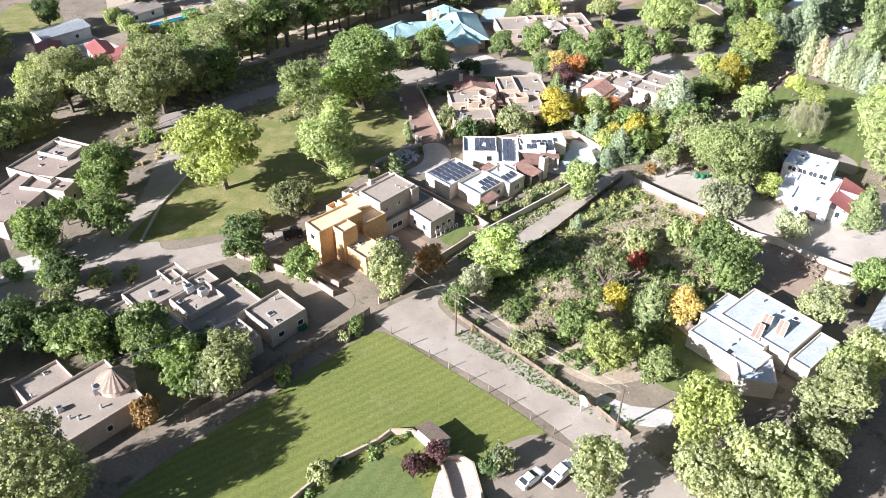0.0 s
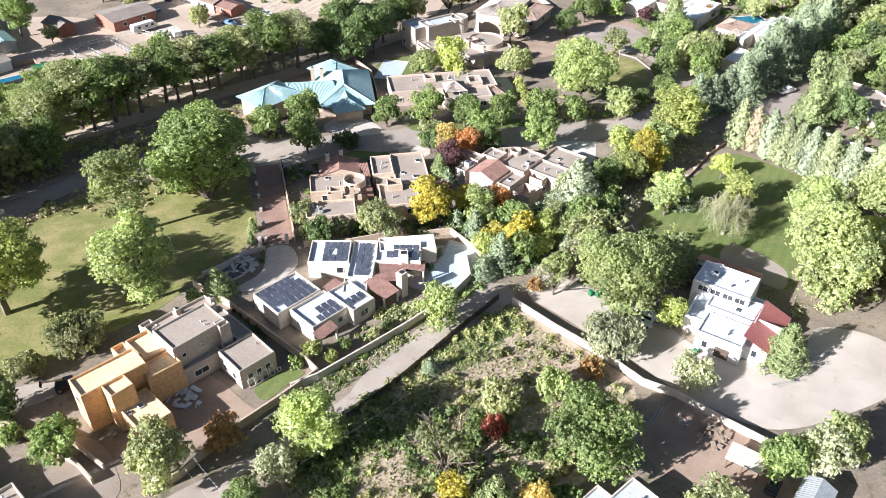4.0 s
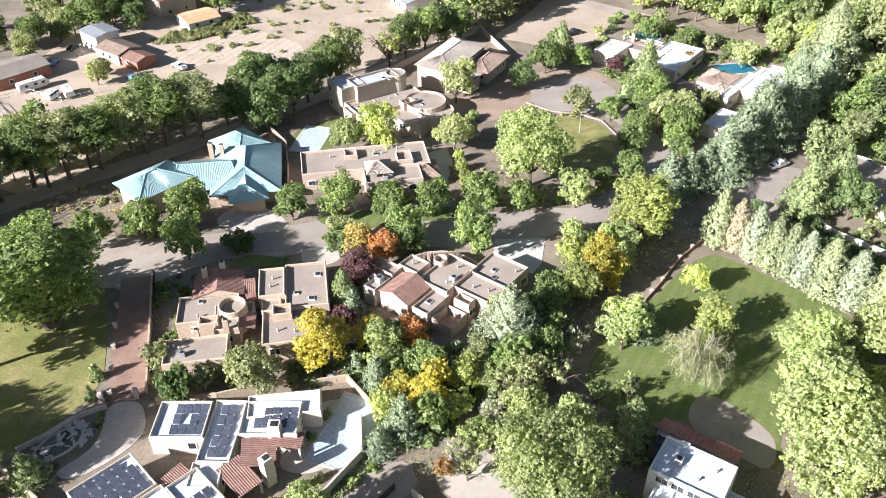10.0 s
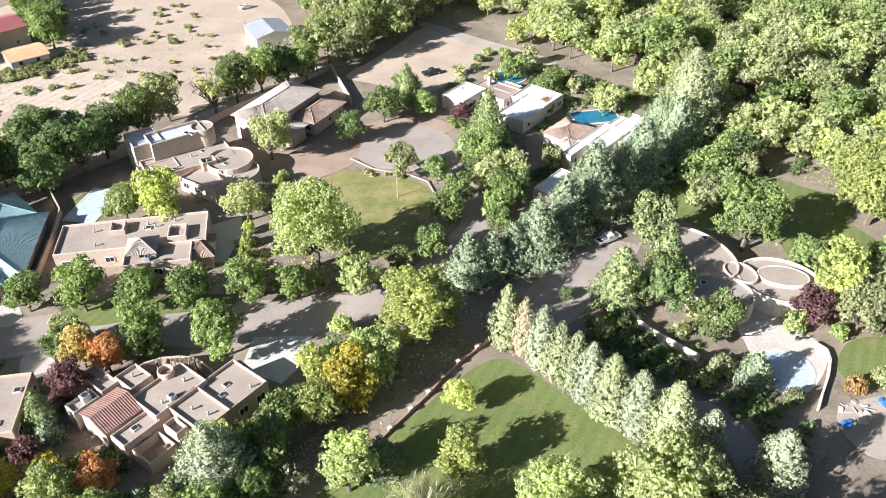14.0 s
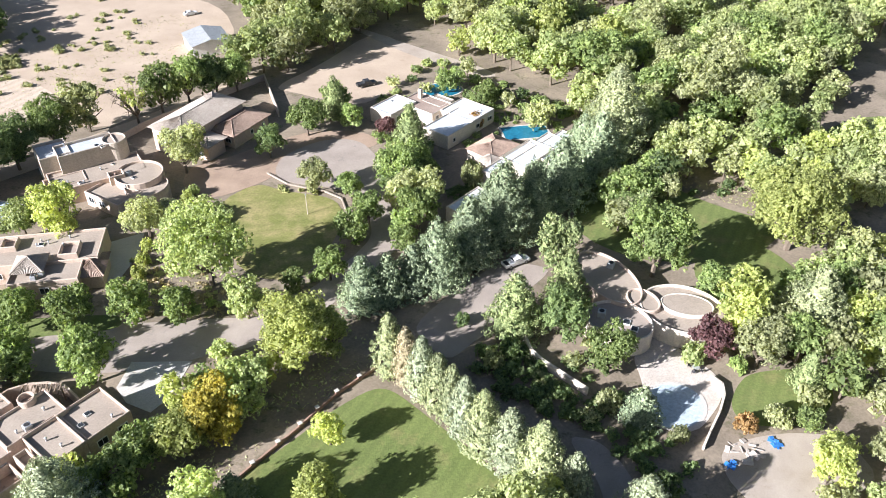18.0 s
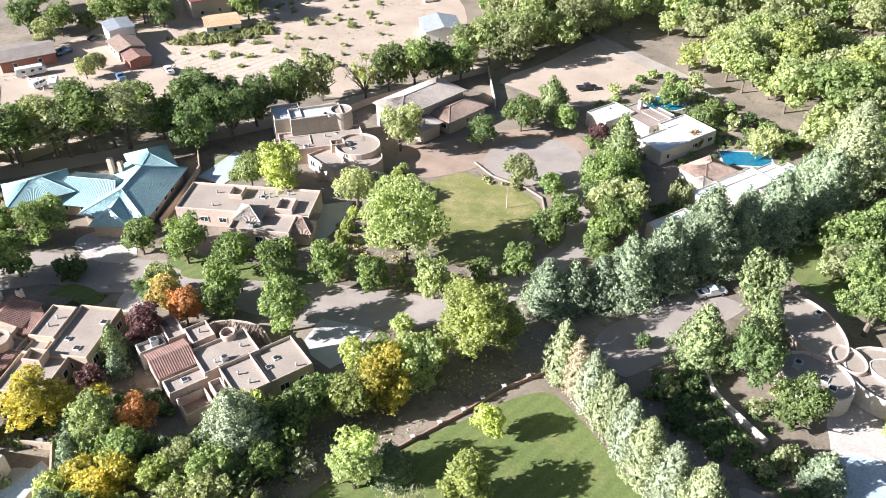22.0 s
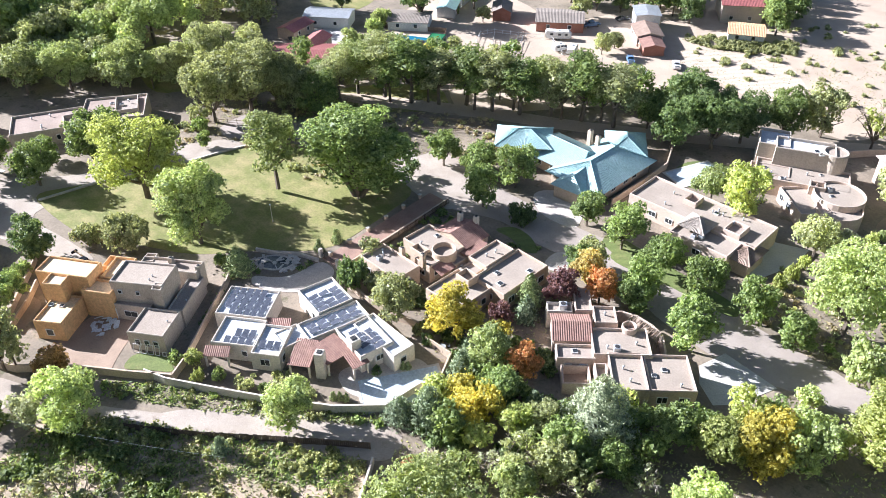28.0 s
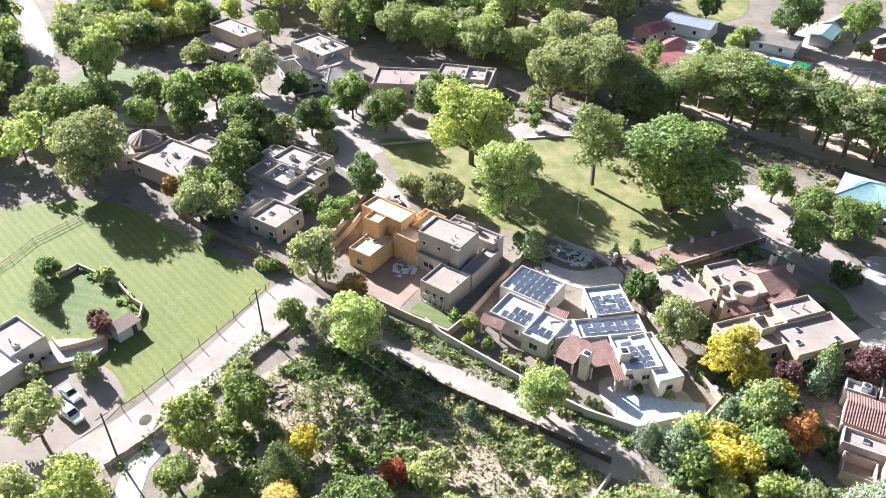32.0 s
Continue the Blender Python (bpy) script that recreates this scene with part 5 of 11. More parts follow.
zone("mown_field", LAWN, "mown green grass field with mowing lines", "lawn", 0.05, (-8.2, 100.7), (17.9, 78.2), (14.6, 75.7), (18.2, 60.5), (0.1, 42.6), (-43.1, 27.5), (-47.4, 51), (-46.5, 67.6), (-27.1, 85.7), (-11.7, 101.4))
zone("dirt_parking", GRAVEL, "brown dirt parking beside the lane", "yard", 0.056, (10, 61.1), (6.7, 67.3), (5.6, 72.5), (9.2, 76.2), (15.1, 78.8), (19.4, 76.4), (23.5, 71.4), (28.8, 66.2), (27.3, 58.3), (12.4, 54.1))
zone("drive", CONCRETE, "pale concrete drive into a planted lot", "driveway", 0.05, (35, 79.2), (28.5, 80.3), (24.3, 83.8), (25.9, 86.5), (30.2, 83.8), (37, 82.8))
zone("patio", FLAGSTONE, "pale flagstone terrace beside a garden lawn", "patio", 0.064, (-0.1, 62.3), (-1.3, 65.3), (-0.5, 69.6), (0.9, 73.8), (4.5, 74), (6.2, 68.1), (6.8, 64.2))
zone("garden_lawn", TURF, "bright green garden lawn with a curved edge", "lawn", 0.06, (-13.3, 54.1), (-16.8, 57.7), (-19.5, 61.7), (-19.3, 66.4), (-16.3, 69.1), (-13.1, 70.3), (-10.5, 73.3), (-6.2, 75.2), (-3.2, 71.1), (-1.4, 67.1), (-3.2, 63.1), (-8.5, 58.6))
zone("lot_lawn", TURF, "shaded green lawn beside a white-roofed house", "lawn", 0.05, (33.2, 105.2), (41.4, 103.4), (46.6, 92.2), (44.4, 86.6), (36.4, 86.2), (32.2, 95.6))
zone("house_patch", TURF, "small green lawn beside a house wall", "lawn", 0.06, (0.1, 128.3), (3.6, 132.5), (9.2, 132.4), (5.3, 128.6), (2.8, 125.2))
zone("park_lawn", PARK, "dry yellow-green park grass under trees", "lawn", 0.045, (-62.7, 126.8), (-60.4, 135.8), (-57, 146.8), (-54.9, 162.7), (-53.7, 176.9), (-46.1, 187.1), (-29.3, 191.8), (-20, 195), (-12.8, 195.4), (-9, 184), (-5.2, 169), (-13.3, 159.1), (-19.7, 147.1), (-30.9, 138.9), (-38.7, 131.6), (-50.7, 128.5))
zone("circle_lawn", PARK, "dry yellow-green grass in a turning circle", "lawn", 0.05, (63.3, 255.8), (70.3, 264.3), (77.3, 260.6), (88.2, 258.1), (91.5, 250.5), (88.8, 238.5), (84.5, 229.3), (74.6, 230.6), (67.8, 241.4))
zone("verge_lawn", TURF, "narrow green verge along the road", "lawn", 0.055, (22.4, 218.7), (37.3, 219), (54.2, 220.4), (55.4, 216.2), (43.1, 214.6), (25.5, 213))
zone("verge_lawn", TURF, "narrow green verge along the road", "lawn", 0.064, (27.3, 215.7), (38.5, 218), (51.2, 219.8), (53, 216.8), (40.2, 214), (29.5, 211.1))
zone("lower_lawn", TURF, "green lawn striped by tree shadows", "lawn", 0.05, (99.8, 202), (103, 201.6), (108.3, 196.3), (117.7, 186.9), (122, 179.3), (118, 168), (104, 160), (98.4, 159), (96, 151), (90, 154), (85, 161.5), (78, 160.6), (71, 165), (71.5, 172), (77, 181), (87.3, 190), (93.8, 197.3))
zone("terrace", ASPHALT, "grey paved terrace behind a red-roofed house", "patio", 0.062, (85.1, 162.3), (89.6, 167.5), (97.1, 158.5), (96.3, 153.8), (93.8, 151.3), (90.8, 153.9), (86, 157.5))
zone("wood_lawn", TURF, "shaded green lawn among trees", "lawn", 0.05, (140.6, 261.5), (156.8, 275.6), (162.7, 261.3), (170.4, 254), (183, 246.4), (171.5, 234.8), (159.7, 234.3), (148.1, 235.6), (138.4, 244.5))
zone("wood_lawn", TURF, "green lawn beside a curved house", "lawn", 0.054, (158, 231), (166, 243), (176, 240), (180.7, 228), (177, 219), (168, 216), (163, 222))
zone("wood_lawn", TURF, "yellowish green lawn beside a curved house", "lawn", 0.05, (155.9, 197.5), (158, 201.5), (161.3, 204.9), (171.6, 206), (174, 200), (168, 193.4), (157, 193.6))
zone("far_field", TURF, "green field behind woods", "lawn", 0.05, (204.7, 288), (228.8, 298.4), (230.4, 274.2), (211.6, 264.3), (201.5, 271))
zone("paddock", PARK, "yellow-green paddock grass", "lawn", 0.045, (-127.7, 170.9), (-129.6, 186.2), (-105.8, 188.3), (-91.5, 177.2), (-95.8, 165.2))
zone("paddock", PARK, "yellow-green paddock grass", "lawn", 0.045, (-140.8, 239.3), (-141.2, 266.5), (-121.4, 254.2), (-116.6, 240.2), (-130.9, 233))
zone("west_lawn", TURF, "bright green lawn beside the street", "lawn", 0.05, (-98.9, 44), (-122.4, 48.5), (-122.6, 58), (-109.6, 73.6), (-99.1, 70.1), (-98.1, 57.1), (-92.8, 49.4))
zone("road", ASPHALT, "grey asphalt residential road", "road", 0.04, (-22.9, 194.6), (-26.1, 199.4), (-15.3, 209.8), (5.3, 211.9), (17.9, 214), (29, 216.9), (41.6, 216.9), (52.8, 217.6), (64.4, 218.2), (76.1, 219.4), (79.8, 215.9), (69.9, 208.2), (58.9, 205.8), (48.1, 205.7), (35.9, 208), (25.2, 205.5), (13.9, 202.9), (6.8, 203.7), (-6.1, 195.2))
zone("road", ASPHALT, "grey asphalt residential road", "road", 0.044, (68.7, 217.4), (78.9, 219.4), (87, 226.9), (93.5, 235.9), (97.6, 243.7), (95.8, 251.8), (101.1, 247.8), (103.8, 241), (96.2, 229.9), (88.3, 218), (78.5, 211.3), (72.1, 209.7))
zone("turning_circle", ASPHALT, "pale grey asphalt turning circle", "road", 0.048, (73.5, 268.1), (74.1, 275.9), (82.5, 284), (91.5, 284.1), (96.9, 275.6), (99.1, 260.8), (103, 245.9), (99.2, 241.8), (95.5, 251.8), (92.4, 259.8), (85.8, 262.6), (78, 263.9))
zone("forecourt", REDDIRT, "pinkish packed dirt forecourt round a turning circle", "driveway", 0.042, (53.3, 263.7), (58.4, 272.4), (66, 279), (71.8, 283.5), (80.2, 288.5), (92.2, 288), (98, 283), (92, 278), (78, 272), (72.3, 266), (62.7, 257))
zone("brick_drive", REDDIRT, "reddish gravel drive before a house", "driveway", 0.046, (53.5, 269.8), (57.8, 273.9), (70.3, 278.5), (74.8, 272), (73.3, 265.6), (65, 259.3), (60.3, 258), (54.2, 262.4))
zone("west_street", DIRT_ROAD, "sandy street with tree shadows", "road", 0.04, (-92.4, 95.8), (-95.1, 100.3), (-80.5, 113.3), (-71.5, 127.1), (-62.9, 140.2), (-65, 160.8), (-59.4, 174), (-52.2, 173.1), (-55, 158.4), (-57, 140.6), (-56.3, 129.6), (-53.3, 123.9), (-39.7, 128.8), (-28.8, 131.6), (-30.9, 126.4), (-46.4, 119.3), (-58.2, 112.2), (-71.2, 104.5), (-82.2, 96), (-77.2, 80.7), (-82.3, 62.3), (-88.9, 61.3), (-83.6, 80.2))
zone("west_street", DIRT_ROAD, "sandy street with tree shadows", "road", 0.042, (-82.1, 31.4), (-110.9, 37), (-161.7, 22.4), (-185, 15.2), (-183.8, 21), (-154.9, 31.6), (-134.9, 38.2), (-99.5, 41), (-75, 38.5))
zone("court", DIRT_ROAD, "brown gravel forecourt of a teal-roofed house", "driveway", 0.046, (-26.1, 199.8), (-24.9, 210.9), (-10.7, 211.3), (-2.5, 209), (0.1, 202.6), (-4.7, 194.3), (-15.7, 195.6))
zone("driveway", CONCRETE, "white concrete driveway half in shade", "driveway", 0.06, (58.9, 202.4), (59.6, 208.2), (69.6, 208.3), (67.9, 200.3), (65.8, 197.2), (61.5, 199.2))
zone("driveway", FLAGSTONE, "pinkish gravel drive between house and road", "driveway", 0.05, (23.2, 199.4), (21.3, 204.9), (24.8, 207.6), (30.1, 204.7), (28.7, 201.4))
zone("driveway", FLAGSTONE, "pale drive before a teal-roofed house", "driveway", 0.05, (1.5, 216), (7.8, 223.8), (15.7, 218.4), (18.8, 212.9), (9.5, 211))
zone("side_court", CONCRETE, "pale concrete court beside a flat-roofed house", "driveway", 0.05, (44.3, 241.5), (51, 245.3), (52.2, 238.3), (50.6, 229.6), (48.7, 229.4), (46.5, 236.5))
zone("patio", FLAGSTONE, "pale flagstone pool terrace", "patio", 0.06, (28.7, 165.6), (32.3, 166.9), (38.4, 163.5), (35.3, 156.3), (29.8, 152.4), (25.1, 153.1), (24.4, 155.9))
zone("grey_forecourt", GRAVEL, "brown gravel forecourt of a flat-roofed house", "driveway", 0.04, (-29.1, 116.4), (-23.1, 119.8), (-18.4, 116.3), (-13.6, 108.2), (-21, 102.3), (-23.2, 107.5))
zone("build_yard", REDDIRT, "bare dirt building yard", "yard", 0.04, (-14.6, 127.3), (-11.3, 131.8), (-6.6, 131.8), (-0.4, 125.6), (3.7, 122.7), (-3.4, 117.3), (-8.7, 114.7), (-11.6, 121.4))
zone("brick_path", BRICKRED, "red brick garden drive beside a park", "driveway", 0.05, (-10.8, 197.5), (-8.2, 198), (-5.5, 198.3), (-2.1, 184), (1.6, 168.1), (-1, 167.4), (-3.9, 166.9), (-7.2, 182))
zone("gate_drive", FLAGSTONE, "pale concrete drive inside a gate", "patio", 0.067, (-3.7, 166.6), (1.6, 167.2), (4, 161), (1.5, 156.5), (-4.2, 152), (-7.5, 153.5), (-3.6, 157), (-2.6, 160.5))
zone("pool_lawn", TURF, "shaded green lawn beside a covered pool", "lawn", 0.05, (13.5, 254.7), (23.2, 261), (28, 257.5), (27, 250), (22, 244), (15, 245))
zone("oval_bed_lawn", TURF, "small green lawn by the road", "lawn", 0.06, (8, 199.7), (10, 204.2), (15, 204.4), (20.2, 202), (18, 199.6), (13, 201))
zone("patio", FLAGSTONE, "pale sandy pool terrace", "patio", 0.06, (142.8, 209.3), (148.6, 215), (151.7, 209.7), (156.2, 204.1), (155.5, 199.3), (149.2, 191.9), (142.1, 193.7), (143.4, 203))
zone("parking", ASPHALT, "grey asphalt parking court in shade", "driveway", 0.04, (105.8, 216.8), (114.3, 227.3), (123.1, 235.4), (132.2, 233.1), (130.2, 229.6), (123.5, 222.8), (120.1, 215.9), (116.1, 212.2), (112.3, 208), (108.4, 211.9))
zone("parking", ASPHALT, "grey asphalt drive between conifers", "driveway", 0.044, (129.2, 192.1), (134.1, 191.2), (136.8, 187.2), (138.3, 182.5), (138.5, 175.5), (133.3, 175.2), (133.1, 184.2))
zone("clutter_yard", DIRT_ROAD, "pale dirt yard with building rubble", "yard", 0.03, (152, 189.9), (161.8, 192.4), (171.4, 191.7), (173.7, 182.1), (154.2, 178.7), (151.2, 184))
zone("dirt_court", REDDIRT, "pinkish dirt court of a white-roofed house", "yard", 0.035, (60, 118), (63.5, 122.5), (68.4, 126), (74, 121.5), (79.6, 115.6), (79.5, 106), (77, 104.5), (71, 107.6), (63.3, 110), (60.5, 113))
zone("road", ASPHALT, "grey road along the edge of a park", "road", 0.043, (-70.9, 181.9), (-60.2, 186.4), (-51.6, 194.8), (-41, 201.4), (-26, 206), (-23, 199), (-36, 196.2), (-46, 190.6), (-54.6, 180), (-59.4, 172.8), (-66.1, 170.8))
zone("west_court", CONCRETE, "pale drive before a white house", "driveway", 0.05, (-81.9, 114.9), (-82.1, 122.3), (-76.7, 124.8), (-73.4, 117.3))
zone("red_court", CONCRETE, "pale concrete court beside a red-roofed house", "driveway", 0.05, (-112.9, 221.6), (-105.6, 235), (-94.2, 226), (-93.8, 217.1))
zone("horse_yard", SAND, "pale dirt yard with rail pens", "yard", 0.03, (-100.5, 238), (-116.5, 279.3), (-98.6, 295.1), (-62.8, 286.9), (-63.6, 263.8), (-78.3, 245.7), (-87.3, 240.2))

# ---- houses ----

orange_house = house("building_site_house", "two-storey stucco house under construction, part bare orange base coat", -9.4, 133.4, 34.4697, "house")
block(orange_house, -19.6, 125.1, 10.2, 4.6, 42, 7.1, wall=ORANGE, roof=ORANGETOP, lip=0.35)
block(orange_house, -17.4, 122.4, 3.6, 3.2, 46, 7.0, wall=ORANGE, roof=ORANGETOP, lip=0.35)
block(orange_house, -13.9, 120.9, 5.2, 7.4, 45, 3.75, wall=ORANGE, roof=ORANGETOP, lip=0.35)
block(orange_house, -16.3, 132.6, 4.0, 6.2, 45, 5.6, wall=ORANGE, roof=ORANGETOP, lip=0.5)
block(orange_house, -20.2, 132.3, 2.2, 3.4, 45, 4.8, wall=ORANGE, roof=CONCRETE, lip=0.8)
block(orange_house, -13.2, 128.4, 5.6, 3.6, 42, 5.4, wall=ORANGE, roof=ORANGETOP, lip=0.4)
block(orange_house, -9.8, 135.2, 9.7, 6.2, 45, 7.1, wall=GREYADOBE, roof=ROOFTAN, lip=0.3)
block(orange_house, -4.9, 136.0, 1.9, 2.0, 45, 6.9, wall=GREYADOBE, roof=ROOFGREY, lip=0.8)
block(orange_house, -15.7, 139.1, 5.6, 2.4, 48, 4.6, wall=GREYADOBE, roof=ROOFTAN)
block(orange_house, -17.9, 138.6, 2.2, 2.6, 48, 4.3, wall=GREYADOBE, roof=ROOFGREY, lip=0.9)
block(orange_house, -11.0, 142.8, 5.7, 3.5, 44, 4.6, wall=GREYADOBE, roof=ROOFTAN)
block(orange_house, -9.0, 131.6, 8.6, 2.2, 42, 3.2, wall=GREYADOBE, roof=ROOFGREY, lip=0.15)
block(orange_house, -5.2, 140.4, 2.8, 9.6, 45, 3.4, wall=GREYADOBE, roof=ROOFGREY, lip=0.25)
block(orange_house, -0.9, 133, 6.6, 6.5, 43, 3.6, wall=GREYADOBE, roof=ROOFTAN, lip=0.3)
chimney(orange_house, -13.6, 141.2, 2, 5.6, 0.9, 45, GREYADOBE)
chimney(orange_house, -8.6, 144.4, 2, 5.3, 0.9, 45, GREYADOBE)

solar_house = house("white_adobe_house", "white flat-roofed adobe house with rooftop solar panels and clay tile awnings", 10.1, 156.3, 44.3812, "house")
block(solar_house, 3.6, 148.2, 9.3, 7.5, 44, 3.37, wall=CREAM, roof=ROOFWHITE)
block(solar_house, 10.1, 160, 7.7, 6.9, -1, 3.46, wall=CREAM, roof=ROOFWHITE)
block(solar_house, 16.4, 158, 4.8, 11.5, -3, 3.19, wall=CREAM, roof=ROOFWHITE)
block(solar_house, 23, 160, 8.5, 6.3, -1, 3.37, wall=CREAM, roof=ROOFWHITE)
block(solar_house, 24.6, 162.8, 10.8, 4.4, 6, 3.25, wall=CREAM, roof=ROOFWHITE)
block(solar_house, 9.6, 143.8, 7.5, 6.6, 44, 3.3, wall=CREAM, roof=ROOFWHITE)
block(solar_house, 14.9, 147.2, 4.9, 7.2, 44, 3.35, wall=CREAM, roof=ROOFWHITE)
block(solar_house, 15.5, 150.3, 4.4, 4.3, -1, 3.09, wall=CREAM, roof=ROOFWHITE)

tan_house = house("tan_adobe_house", "tan flat-roofed adobe house with a round tower and tile gable", 11.9, 186.6, 6.45968, "house")
block(tan_house, 8.9, 174.4, 10.1, 5.8, 8, 3.64, wall=ADOBE, roof=ROOFTAN)
block(tan_house, 8.6, 184.9, 10.3, 7, 8, 3.37, wall=ADOBE, roof=ROOFTAN)
block(tan_house, 21.6, 182.8, 2.7, 3.2, 98, 4.46, wall=ADOBE, roof=ROOFTAN, lip=0.9)
block(tan_house, 9.7, 180.7, 2.1, 3.2, 98, 4.19, wall=ADOBE, roof=ROOFTAN, lip=0.8)
block(tan_house, 12.7, 180.3, 2.8, 4, 98, 3.64, wall=ADOBE, roof=ROOFTAN)
block(tan_house, 13, 184.9, 3, 6.6, 98, 3, wall=ADOBE, roof=ROOFTAN, lip=0.3)
block(tan_house, 18.6, 190.9, 4.6, 7.8, 8, 3.95, wall=ADOBE, roof=ROOFTAN)
block(tan_house, 24.7, 190.6, 7.4, 12.2, 8, 3.6, wall=ADOBE, roof=ROOFTAN)
block(tan_house, 22.7, 180.0, 8.2, 8.4, 8, 3.45, wall=ADOBE, roof=ROOFTAN)
block(tan_house, 19.2, 185.6, 3.4, 3, 8, 3.1, wall=ADOBE, roof=ROOFTAN, lip=0.3)
drum(tan_house, 13.1, 183.9, 2.35, 4.6, ADOBE, ROOFTAN, 0.9)
plain_walls(tan_house, 9.2, 191, 5.9, 8.4, 98, 3.3, ADOBE)
gable_roof(tan_house, 9.2, 191, 5.9, 8.4, 98, 3.3, 1.3, CLAY, 0.36, 0.065, 0.3, ADOBE)
shed_roof(tan_house, 15.6, 181.8, 4, 3, 98, 2.7, 3.4, CLAY)
shed_roof(tan_house, 14.5, 189.9, 2.7, 5.1, 11, 2.7, 3.4, CLAY)
chimney(tan_house, 6.6, 192.6, 2, 5.7, 0.9, 8, CREAM)
chimney(tan_house, 9.4, 194.4, 2, 5.6, 0.9, 8, CREAM)
chimney(tan_house, 8.4, 177.5, 2, 4.9, 0.9, 8)
chimney(tan_house, 12.9, 179.1, 2, 5.4, 0.9, 8)

long_house = house("tan_adobe_house", "tan flat-roofed adobe house with a clay tile wing and round drum", 50.7, 187.7, 50.9358, "house")
block(long_house, 59.2, 193.8, 7.2, 8, 51, 3.64, wall=PINKADOBE, roof=ROOFTAN)
block(long_house, 55.2, 188.7, 5.5, 8.2, 51, 3.85, wall=PINKADOBE, roof=ROOFTAN)
block(long_house, 49.9, 192.6, 9.4, 6.4, 51, 3.95, wall=PINKADOBE, roof=ROOFTAN)
block(long_house, 43.8, 195.2, 3.9, 4.4, 51, 4.1, wall=PINKADOBE, roof=ROOFTAN)
block(long_house, 38.4, 195.2, 3, 6.2, 51, 3.9, wall=PINKADOBE, roof=ROOFTAN)
block(long_house, 37.2, 190.9, 4.4, 2.6, 51, 3.5, wall=CREAM, roof=ROOFTAN)
block(long_house, 46.7, 185.6, 6.3, 3.4, 51, 3.3, wall=PINKADOBE, roof=ROOFGREY)
block(long_house, 49.8, 182.9, 4.6, 4.2, 51, 2.3, wall=PINKADOBE, roof=REDDIRT, lip=1.7)
block(long_house, 52.5, 185.6, 2, 3.2, 51, 3.64, wall=PINKADOBE, roof=ROOFTAN, lip=0.8)
plain_walls(long_house, 42.2, 188.9, 6.2, 6.2, 51, 3.5, PINKADOBE)
gable_roof(long_house, 42.2, 188.9, 6.2, 6.2, 51, 3.5, 1.1, CLAY, 0.36, 0.065, 0.3, PINKADOBE)
drum(long_house, 48.6, 196, 1.3, 4.5, PINKADOBE, ROOFRED, 0.9)
for k in range(9):
    lx, ly = local(long_house, 46 + k * 0.72, 198.9 + k * 0.06)
    part("rafter", Geo().box(lx, ly, 2.45, 0.16, 3.0, 0.2, 8 - 50.9358), WOOD, long_house)
for x, y in ((45.6, 200.2), (51.8, 199.9), (46.2, 197.6), (52.0, 198.2)):
    lx, ly = local(long_house, x, y)
    part("post", Geo().box(lx, ly, -0.1, 0.22, 0.22, 2.6), WOOD, long_house)

grey_house = house("grey_adobe_house", "grey-tan flat-roofed adobe house of stepped wings with rooftop coolers", -42.4, 105.4, 47.4114, "house")
block(grey_house, -27.9, 102.9, 7.7, 7.6, 136, 3.59, wall=GREYADOBE, roof=ROOFTAN)
block(grey_house, -33.2, 97.2, 6.9, 4.5, 136, 3.55, wall=GREYADOBE, roof=ROOFTAN)
block(grey_house, -38.2, 103.7, 9.1, 13.1, 136, 3.64, wall=GREYADOBE, roof=ROOFTAN)
block(grey_house, -41.5, 105, 6.3, 7.3, 136, 4.46, wall=GREYADOBE, roof=ROOFTAN, lip=0.9)
block(grey_house, -46.7, 100.4, 6.9, 4.5, 136, 3.69, wall=GREYADOBE, roof=ROOFTAN)
block(grey_house, -49.4, 108.1, 7, 10.1, 136, 3.73, wall=GREYADOBE, roof=ROOFTAN)
block(grey_house, -53.4, 102, 6.8, 4.1, 136, 3.55, wall=GREYADOBE, roof=ROOFTAN)
block(grey_house, -48, 113.1, 4.8, 3.8, 136, 3.82, wall=GREYADOBE, roof=ROOFTAN)
block(grey_house, -42.5, 110.8, 4.3, 5.3, 136, 3.55, wall=GREYADOBE, roof=ROOFTAN)

cone_house = house("tan_adobe_house", "tan flat-roofed adobe house with two ribbed cone roofs", -65.5, 73.8, 41.7343, "house")
block(cone_house, -54.5, 81.1, 11.6, 16.6, 137, 3.64, wall=PINKADOBE, roof=ROOFTAN)
block(cone_house, -61.3, 86.5, 5.6, 7.5, 137, 3.55, wall=PINKADOBE, roof=ROOFTAN)
block(cone_house, -64.9, 69.1, 6.3, 13.1, 99, 3.46, wall=PINKADOBE, roof=ROOFTAN)
cone_roof(cone_house, -64.4, 73.2, 3.6, 4.3, 1.9, BROWNTILE)
cone_roof(cone_house, -49.6, 85.8, 2.7, 4.3, 2.0, BROWNTILE)

